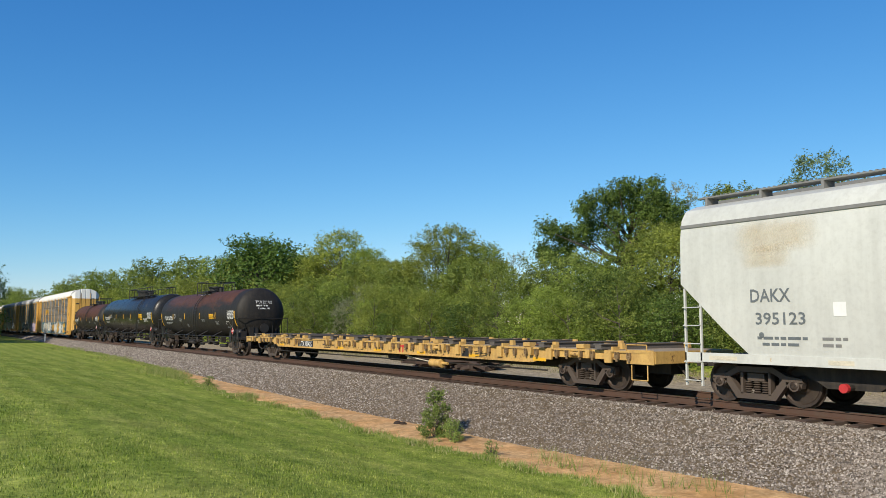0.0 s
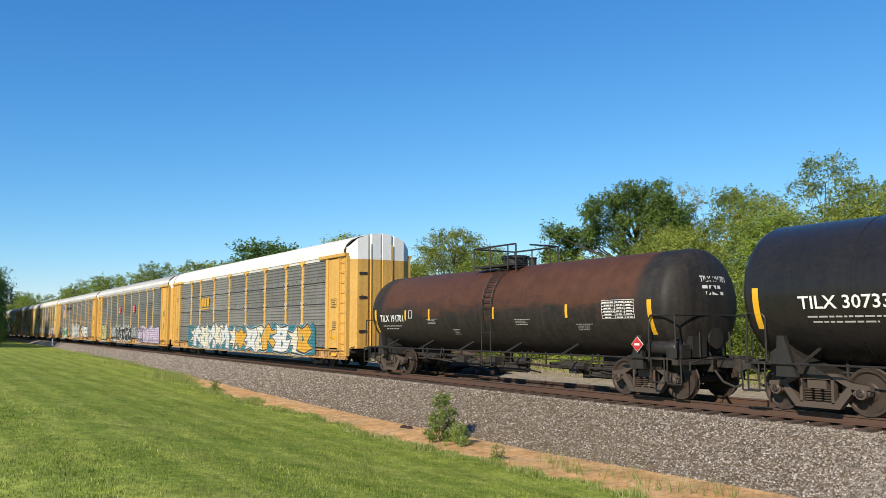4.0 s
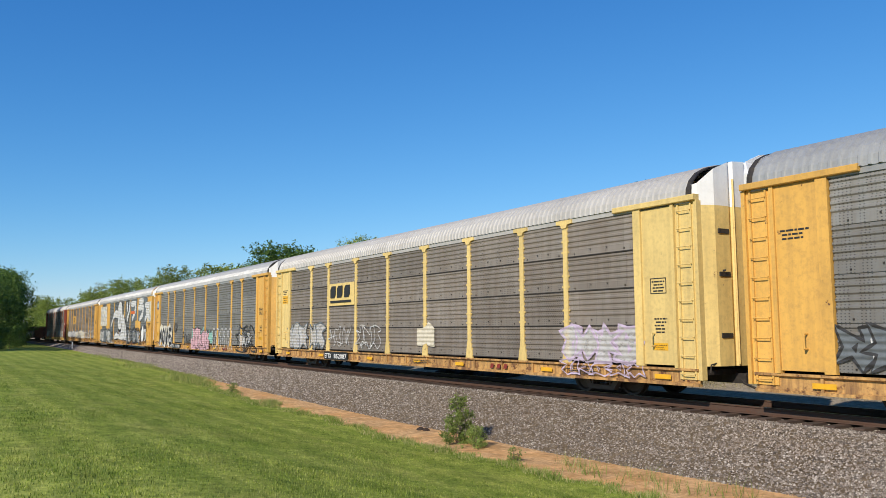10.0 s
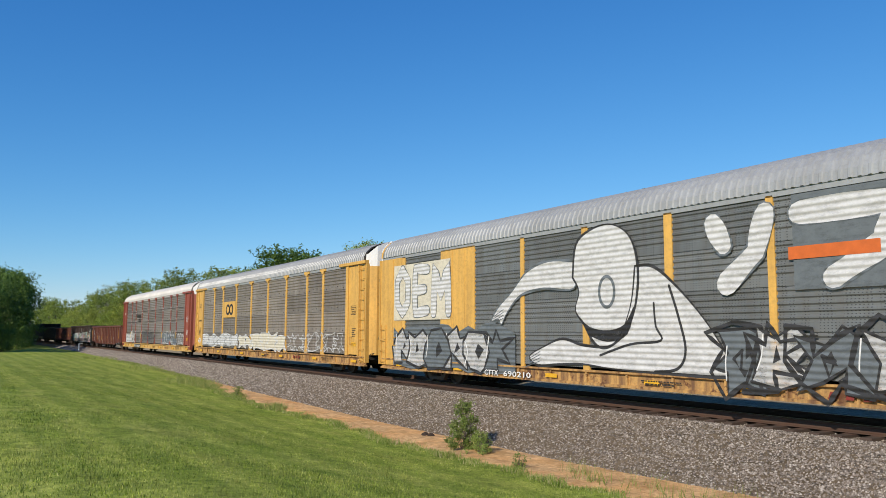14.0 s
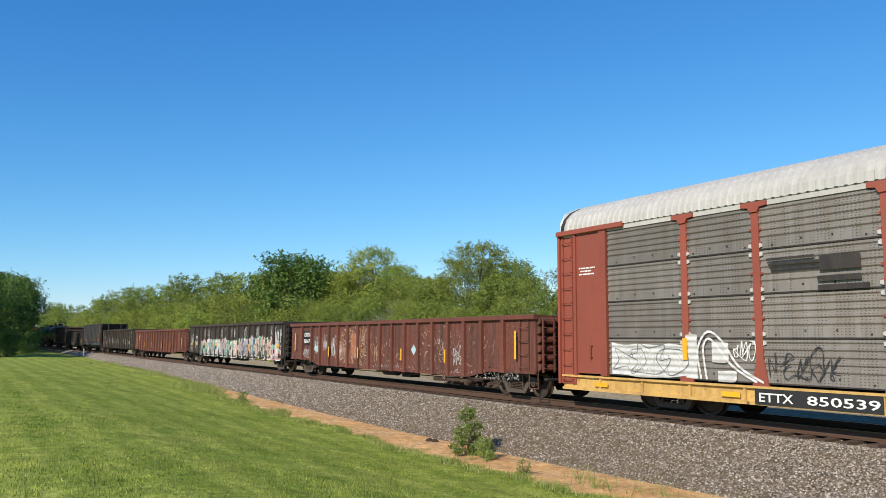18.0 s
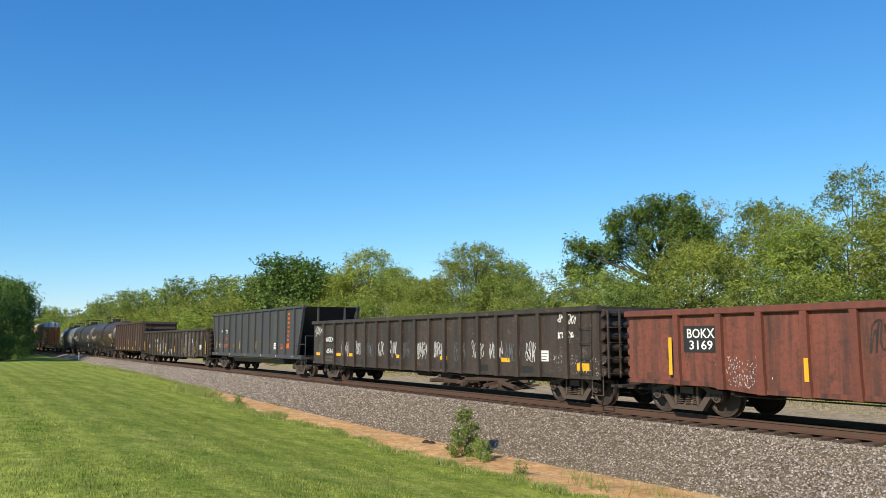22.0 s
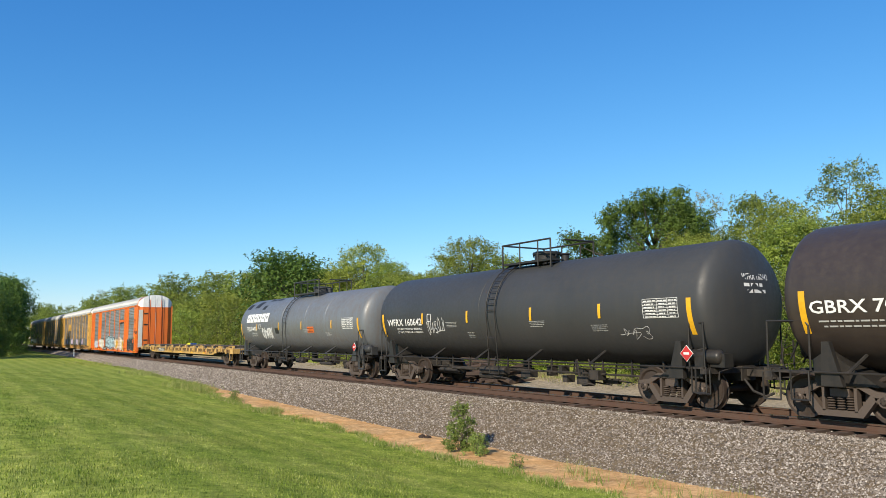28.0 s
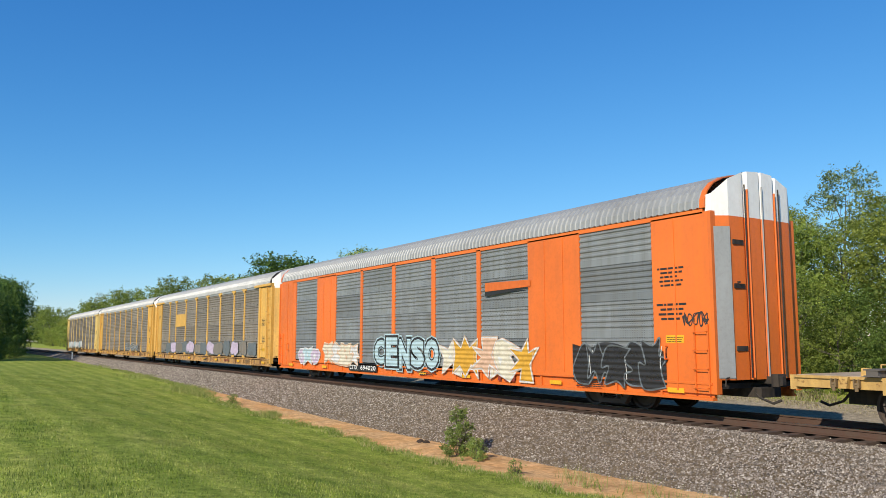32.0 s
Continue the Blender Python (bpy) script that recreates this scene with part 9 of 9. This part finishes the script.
def leafy(name, label, category, seed, cs, n, leaf, mat, trunk, trunk_r, group="trees and shrubs behind the track"):
    """A tree at the origin: trunk through given points, a limb to each clump (x, y, z, radius) of the crown."""
    r = random.Random(seed)
    ob = thing(name, label, category, group)
    g, k = Geo(), len(trunk) - 1
    for i in range(k):
        g.cyl(trunk[i], trunk[i + 1], trunk_r * (1 - 0.85 * i / k), 8, trunk_r * (1 - 0.85 * (i + 1) / k))
    for c in cs[::1 if trunk_r > 0.2 else 2 if trunk_r > 0.09 else 3]:
        h = c[2] * 0.72
        i = max(j for j in range(k) if trunk[j][2] <= h or j == 0)
        u = min(max((h - trunk[i][2]) / (trunk[i + 1][2] - trunk[i][2]), 0), 1)
        base = tuple(trunk[i][j] + (trunk[i + 1][j] - trunk[i][j]) * u for j in range(3))
        m = tuple((base[j] + c[j]) / 2 + r.uniform(-0.15, 0.15) - (0.1 * (c[2] - base[2]) if j == 2 else 0) for j in range(3))
        g.cyl(base, m, trunk_r * 0.36, 4, trunk_r * 0.22)
        g.cyl(m, c[:3], trunk_r * 0.22, 3, trunk_r * 0.06)
    part("trunk", g, BARK, ob)
    V, F = crown(seed, cs, n, leaf)
    part("crown", raw_mesh("crown", V, F, mat), None, ob)
    return ob


def tree(name, label, category, seed, height, width, bare, n, leaf, mat, trunk_r, clumps=26, lean=0.0, fine=1.0):
    """A tree whose crown is a heap of clumps, fuller in the middle."""
    r, cs = random.Random(seed), []
    for k in range(clumps):
        u = (k + 0.5) / clumps
        z = height * (bare + (0.97 - bare) * u ** 0.85)
        reach = width / 2 * math.sin(math.pi * min(max((z / height - bare) / (1.02 - bare), 0.06), 0.97)) ** 0.6
        a, q, rr = k * 2.4 + r.uniform(-0.5, 0.5), reach * r.uniform(0.35, 0.9), width * r.uniform(0.10, 0.19) * fine
        cs.append((lean * z / height + q * math.cos(a), q * math.sin(a), min(z + r.uniform(-0.06, 0.06) * height, height - rr * 0.8), rr))
    top = height * 0.55
    trunk = [(0, 0, -0.3), (lean * 0.3 + r.uniform(-0.2, 0.2), r.uniform(-0.2, 0.2), top * 0.45), (lean * 0.7 + r.uniform(-0.3, 0.3), r.uniform(-0.3, 0.3), top), (lean, 0, height * 0.86)]
    return leafy(name, label, category, seed, cs, n, leaf, mat, trunk, trunk_r)


def plant_row(proto, spots):
    for i, (x, y, sx, sz, turn) in enumerate(spots[::-1]):
        z = float(gz(x, y)) - 0.05
        m = Matrix.Translation((x, y, z)) @ pose(0, 0, 0, 0, 0, turn) @ Matrix.Diagonal((sx, sx, sz, 1))
        if i == len(spots) - 1:
            proto.matrix_basis = m
        else:
            copy_thing(proto, m)


SH = "shrub"
near_kinds = [tree(SH, "dense spring-green shrub behind the track", SH, 1, 4.2, 4.2, 0.02, 9500, 0.054, LEAF_M, 0.06, 44),
              tree(SH, "light green bushy shrub behind the track", SH, 2, 3.8, 4.4, 0.02, 9000, 0.056, LEAF_L, 0.05, 46),
              tree(SH, "yellow-green thicket shrub behind the track", SH, 8, 4.6, 4.0, 0.02, 9500, 0.052, LEAF_Y, 0.05, 48),
              tree(SH, "grey-green shrub behind the track", SH, 3, 3.6, 3.8, 0.02, 7500, 0.042, LEAF_P, 0.04, 40),
              tree(SH, "dark green bramble shrub behind the track", SH, 9, 3.4, 4.4, 0.02, 8000, 0.058, LEAF_D, 0.04, 40)]
mid_kind = tree(SH, "dense green shrub deep in the thicket", SH, 10, 4.2, 4.4, 0.02, 5000, 0.065, LEAF_M, 0.06, 36)
far_kinds = [tree(SH, "dense spring-green shrub in the far thicket", SH, 11, 4.2, 4.4, 0.02, 2600, 0.095, LEAF_M, 0.07, 34),
             tree(SH, "light green shrub in the far thicket", SH, 12, 4.0, 4.4, 0.02, 2600, 0.095, LEAF_L, 0.06, 34),
             tree(SH, "yellow-green shrub in the far thicket", SH, 13, 4.4, 4.0, 0.02, 2600, 0.09, LEAF_Y, 0.06, 34)]
tree_a = tree("tree", "slender light green tree in the thicket", "tree", 4, 9.0, 5.6, 0.03, 20000, 0.084, LEAF_L, 0.11, 64)
tree_b = tree("tree", "mid-green leafy tree in the thicket", "tree", 5, 9.0, 6.0, 0.03, 20000, 0.084, LEAF_M, 0.12, 64)
tree_y = tree("tree", "yellow-green rounded tree in the thicket", "tree", 14, 9.0, 6.4, 0.02, 20000, 0.084, LEAF_Y, 0.12, 70)
tree_c = tree("tree", "dense dark green broad-crowned tree", "tree", 6, 13.0, 11.5, 0.10, 14000, 0.24, LEAF_X, 0.32, 70, 0.6, fine=1.4)
tree_d = tree("tree", "sparse pale budding tree", "tree", 7, 10.0, 4.6, 0.2, 3200, 0.07, LEAF_P, 0.10, 50, fine=0.75)
tree_e = tree("tree", "tall open-crowned green tree above the thicket", "tree", 15, 11.0, 5.2, 0.25, 9000, 0.085, LEAF_S, 0.11, 40, 0.4, fine=0.85)
tree_f = tree("tree", "mid-green tree in the distant wood", "tree", 16, 9.0, 6.0, 0.04, 5200, 0.15, LEAF_M, 0.13, 44)
rs = random.Random(42)
rows = {}
q = 12.0
while q > -330:
    far = max(1.0, -q / 70)
    for depth in (27.8, 30.6, 33.5):
        kind = rs.choice(far_kinds) if q < -75 else mid_kind if depth > 33 else near_kinds[rs.choice((0, 0, 0, 1, 1, 2, 2, 3, 4, 4))]
        k = rs.uniform(0.75, 1.15) * (1 + 0.16 * (depth - 27.8) / 3) * min(far, 1.7) ** 0.7
        rows.setdefault(kind, []).append((q + rs.uniform(-0.8, 0.8), depth + rs.uniform(-0.7, 0.7) + (far - 1) * 0.8, k, k * rs.uniform(0.9, 1.1), rs.uniform(0, 360)))
    q -= 2.7 * min(far, 2.2)
# single trees: x, y, height, kind, breadth
for x, y, h, kind, w in ((-24, 40, 10.6, tree_e, 1.0), (-24.5, 36, 8.0, tree_y, 1), (-27.8, 38, 8.9, tree_b, 1), (-20, 37, 8.2, tree_y, 1), (-15, 38, 9.0, tree_a, 1), (-31, 36, 7.2, tree_y, 1.1), (-35, 37, 4.9, tree_y, 1.2), (-41, 50, 12.4, tree_d, 1),
                         (-47, 38, 6.8, tree_d, 1), (-53, 36, 9.2, tree_y, 1.2), (-56.5, 37, 8.2, tree_y, 1.3), (-50.5, 37, 7.6, tree_a, 1.3), (-61, 36, 7.0, tree_a, 1), (-43, 39, 5.0, tree_y, 1.2), (-67, 37, 7.6, tree_y, 1.2), (-77.5, 38, 11.2, tree_y, 1.2), (-73, 39, 9.0, tree_a, 1.25), (-82.5, 39, 9.4, tree_b, 1.3),
                         (-86, 38, 9.2, tree_a, 1.2), (-95, 40, 10.0, tree_b, 1.2), (-104, 40, 10.8, tree_y, 1.2), (-49, 34, 5.6, tree_a, 1), (-39, 34, 4.8, tree_b, 1.2), (-64, 35, 6.8, tree_y, 1.1), (-69, 36, 7.2, tree_b, 1.1), (-81, 37, 8.6, tree_y, 1.1), (-90, 37, 9.4, tree_y, 1.2), (-99, 38, 10.0, tree_a, 1.2), (-110, 37, 10.6, tree_y, 1.2), (-58, 34.5, 6.6, tree_y, 1.1), (-46, 35, 6.0, tree_y, 1.1), (-28, 33.5, 6.4, tree_y, 1.1), (-22, 33, 6.6, tree_a, 1.1), (-33, 33, 4.7, tree_a, 1.2), (-17, 33.5, 7.0, tree_y, 1.1)):
    k = 1.0 * h / {tree_d: 10.0, tree_e: 11.0}.get(kind, 9.0)
    rows.setdefault(kind, []).append((x, y, k * w, k, rs.uniform(0, 360)))
for x, y, h in ((-128, 40, 11.5), (-135, 38, 12.0), (-143, 40, 12), (-152, 36, 12.8), (-163, 38, 12), (-172, 37, 12.2), (-185, 34, 12.4), (-198, 36, 12.6), (-210, 35, 13), (-240, 36, 13), (-262, 38, 13), (-290, 40, 14), (-320, 45, 15),
                (-350, 40, 14), (-390, 38, 15), (-430, 40, 16), (-500, 45, 18), (-580, 50, 20), (-670, 60, 27)):
    k = 1.02 * h / 9.0
    rows.setdefault(tree_f, []).append((x, y, k * 1.25, k, rs.uniform(0, 360)))
for k in range(24):
    x = -112 - 8.5 * k
    h = (9.6 + 0.013 * (-112 - x)) * rs.uniform(0.85, 1.05) / 9.0
    rows[tree_f].append((x, 44 + rs.uniform(-3, 3), h * 1.35, h, rs.uniform(0, 360)))
rows[tree_d].append((-224, 34, 1.6, 1.4, 0))
for kind, spots in rows.items():
    plant_row(kind, spots)
plant_row(tree_c, [(-106, 1.4, 0.5, 0.70, 70), (-113, 3.2, 0.5, 0.62, 130), (-121, 5.0, 0.52, 0.66, 10), (-100, -0.5, 0.6, 0.66, 220), (-132, 6.6, 0.75, 0.8, 300), (-142, 3.6, 0.9, 0.9, 15), (-150, 5.2, 0.9, 0.92, 99), (-159, 6.0, 0.9, 0.95, 190), (-168, 6.8, 0.95, 0.95, 260), (-178, 7.4, 0.95, 1.0, 330), (-86.6, 32.2, 0.88, 0.82, 100), (-111, 46, 0.9, 0.84, 10), (-126, 45, 0.9, 0.9, 200), (-203, 7.5, 0.95, 1.15, 200), (-196, 5.0, 0.8, 0.85, 40)])
dark_far = tree(SH, "dark green shrub at the end of the lawn", SH, 17, 4.6, 4.6, 0.02, 2600, 0.13, LEAF_X, 0.07, 34)
plant_row(dark_far, [(-188, 11.0, 1.0, 1.0, 0)])
for x, y, k in ((-101, 3.2, 0.55), (-104, 4.6, 0.6), (-108, 5.4, 0.55), (-112, 6.6, 0.6), (-118, 7.6, 0.6), (-98, 1.8, 0.6), (-126, 8.6, 0.7), (-136, 9.2, 0.8)):
    copy_thing(dark_far, Matrix.Translation((x, y, float(gz(x, y)) - 0.1)) @ Matrix.Diagonal((k, k, k, 1)))
q = -215.0
while q < -180:
    for y in (3.0, 6.0, 9.0, 11.2):
        k = rs.uniform(1.2, 1.7)
        copy_thing(dark_far, Matrix.Translation((q + rs.uniform(-2, 2), y + rs.uniform(-1, 1) * (y < 11), -0.7)) @ Matrix.Diagonal((k, k, k, 1)))
    q += 7.0
for k in range(26):
    s = rs.uniform(1.3, 1.9)
    if abs(-60 + 6 * k - 16) < 14:
        continue
    copy_thing(tree_f, Matrix.Translation((-700 + 9 * (k % 9), -60 + 6 * k, -0.5)) @ Matrix.Diagonal((s * 1.2, s * 1.2, s, 1)))

# the oak: a leaning fork with a low limb to one side and a round main crown
ro = random.Random(77)
oak_clumps = []
for x, z, rad in ((-5.2, 7.4, 1.0), (-4.7, 9.2, 1.1), (-3.4, 8.8, 1.2), (-3.6, 7.2, 1.0), (-2.3, 10.5, 1.1), (-1.6, 9.3, 0.9), (-0.4, 11.2, 1.3), (1.6, 11.6, 1.4), (3.4, 11.1, 1.3), (0.0, 9.7, 1.4), (2.0, 10.0, 1.5), (3.9, 9.6, 1.3),
                  (1.4, 8.4, 1.0), (3.5, 8.3, 1.1), (-0.5, 8.1, 1.1), (1.0, 7.0, 1.0), (4.7, 10.4, 0.8), (2.6, 7.2, 1.0), (4.6, 8.9, 0.9), (-2.2, 8.4, 0.9), (0.6, 12.1, 0.9), (2.6, 12.2, 0.8), (-4.3, 6.4, 0.9), (-2.9, 6.2, 0.8)):
    for depth in (-1.8, 0.0, 1.7):
        oak_clumps.append((x + ro.uniform(-0.5, 0.5), depth * ro.uniform(0.3, 1.5), z + ro.uniform(-0.4, 0.4), rad * ro.uniform(0.85, 1.05)))
oak = leafy("tree", "dark green oak with forked trunk and gaps in its crown", "tree", 78, oak_clumps, 46000, 0.115, LEAF_D, [(1.4, 0, -0.3), (1.3, 0.2, 3.5), (0.9, 0, 6.2), (1.2, -0.2, 9.0), (1.6, 0, 11.0)], 0.34)
plant_row(oak, [(-44.4, 46.2, 1.0, 0.965, 44)])


# ---- weeds and small things on the dirt strip ----
def weed(label, seed, height, width, n, leaf, x, y):
    r = random.Random(seed)
    cs, g = [], Geo()
    ob = thing("weed_bush", label, "bush", "weeds beside the track")
    for k in range(34):
        u = (k + 0.5) / 34
        reach = width * 0.5 * (1.05 - 0.75 * u ** 0.7) * r.uniform(0.2, 1.0)
        a = k * 2.4 + r.uniform(-0.5, 0.5)
        tip = (reach * math.cos(a), reach * math.sin(a), height * (0.08 + 0.86 * u) + r.uniform(-0.05, 0.05))
        cs.append((*tip, width * r.uniform(0.08, 0.14) * (1.1 - 0.5 * u)))
        if k % 3 == 0:
            g.cyl((tip[0] * 0.2, tip[1] * 0.2, -0.05), tip, 0.010, 4, 0.004)
    tagged(part("stem", g, BARK, ob), kind="stuff")
    V, F = crown(seed, cs, n, leaf)
    part("leaves", raw_mesh("leaves", V, F, LEAF_W), None, ob)
    ob.location = (x, y, float(gz(x, y)) - 0.02)


weed("bushy green weed at the dirt strip", 51, 1.3, 1.0, 3800, 0.034, -16.85, 11.05)
weed("low spreading weed beside the bushy one", 52, 0.55, 0.85, 1500, 0.028, -16.0, 10.95)
weed("small leafy weed where the dirt begins", 53, 0.5, 0.8, 800, 0.03, -33.2, 10.3)
weed("small leafy weed on the lawn's edge", 54, 0.35, 0.5, 500, 0.024, -13.6, 10.3)


def clod(x, y, size, seed):
    r, g = random.Random(seed), Geo()
    g.lathe([(-0.4, 0.05), (-0.35, 0.6), (-0.1, 0.95), (0.2, 0.85), (0.45, 0.5), (0.55, 0.1)], "z", (0, 0, 0), 9)
    g.v = [(a * size * r.uniform(0.75, 1.2), b * size * r.uniform(0.75, 1.2), c * size * r.uniform(0.8, 1.15)) for a, b, c in g.v]
    single("earth_clod", g, UNDER_SOIL, "dark clod of earth on the dirt strip", "clod", "clods on the dirt strip").location = (x, y, float(gz(x, y)) + size * 0.3)


UNDER_SOIL = ground_mat("dark_earth", ((0.035, 0.026, 0.02), (0.07, 0.05, 0.04), (0.05, 0.04, 0.03)), 30)
clod(-19.6, 11.5, 0.13, 1)
clod(-19.35, 11.55, 0.12, 2)
clod(-19.5, 11.42, 0.07, 3)
post = single("marker_post", Geo().cbox(-0.06, 0.06, -0.06, 0.06, -0.3, 0.9, 0.02).box(-0.07, 0.07, -0.07, 0.07, 0.86, 0.9), WHT, "white marker post beside the ballast", "post")
post.location = (-108, 13.2, -0.5)


# ---- heap of old ties beyond the track ----
heap = thing("tie_heap", "heap of old brown timber ties on the gravel", "timber heap")
heap.location = (-35.8, 24.6, float(gz(-35.8, 24.6)))
old_tie = Geo().cbox(-1.25, 1.25, -0.11, 0.11, -0.09, 0.09, 0.02).mesh("old_tie", TIE)
rh = random.Random(61)
for k in range(46):
    q = rh.uniform(-2.6, 2.2)
    high = max(0.1, (1.25 - 0.22 * abs(q + 0.6)) * rh.random())
    part("old_tie", old_tie, None, heap).matrix_basis = pose(q, rh.uniform(-0.9, 0.9), 0.1 + high, rh.uniform(-14, 14), rh.uniform(-12, 12), rh.choice((0, 8, -20, 35, 90, 70)) + rh.uniform(-12, 12))


# ---- motion of the train ----
ROLL_T = (0, 1, 2, 3, 4, 6, 8, 10, 12, 14, 16, 18, 20, 22, 24, 26, 28, 30, 32)
ROLL_X = (-3.05, 14.35, 31.45, 48.6, 65.5, 99.42, 133.59, 168.13, 202.24, 236.15, 270.04, 303.97, 337.47, 370.55, 403.48, 435.71, 467.54, 499.56, 531.45)


def gone(t):
    """Metres the train has rolled after t seconds."""
    return float(np.interp(t, ROLL_T, ROLL_X))


def motions():
    for car, x in TRAIN:
        walk(car, [(t, pose(x + gone(t), Y0, 0)) for t in ROLL_T])
    first = {}
    for w in WHEEL_PAIRS:
        side = w.location.x > 0
        if side not in first:
            first[side] = w
            walk(w, [(k / FPS, pose(w.location.x, 0, 0.457, 0, math.degrees(gone(k / FPS) / 0.457) % 360, 0)) for k in range(0, 32 * FPS + 1)])
        else:
            w.rotation_mode = "QUATERNION"
            w.animation_data_create()
            w.animation_data.action = first[side].animation_data.action
            w.animation_data.action_slot = first[side].animation_data.action_slot


motions()
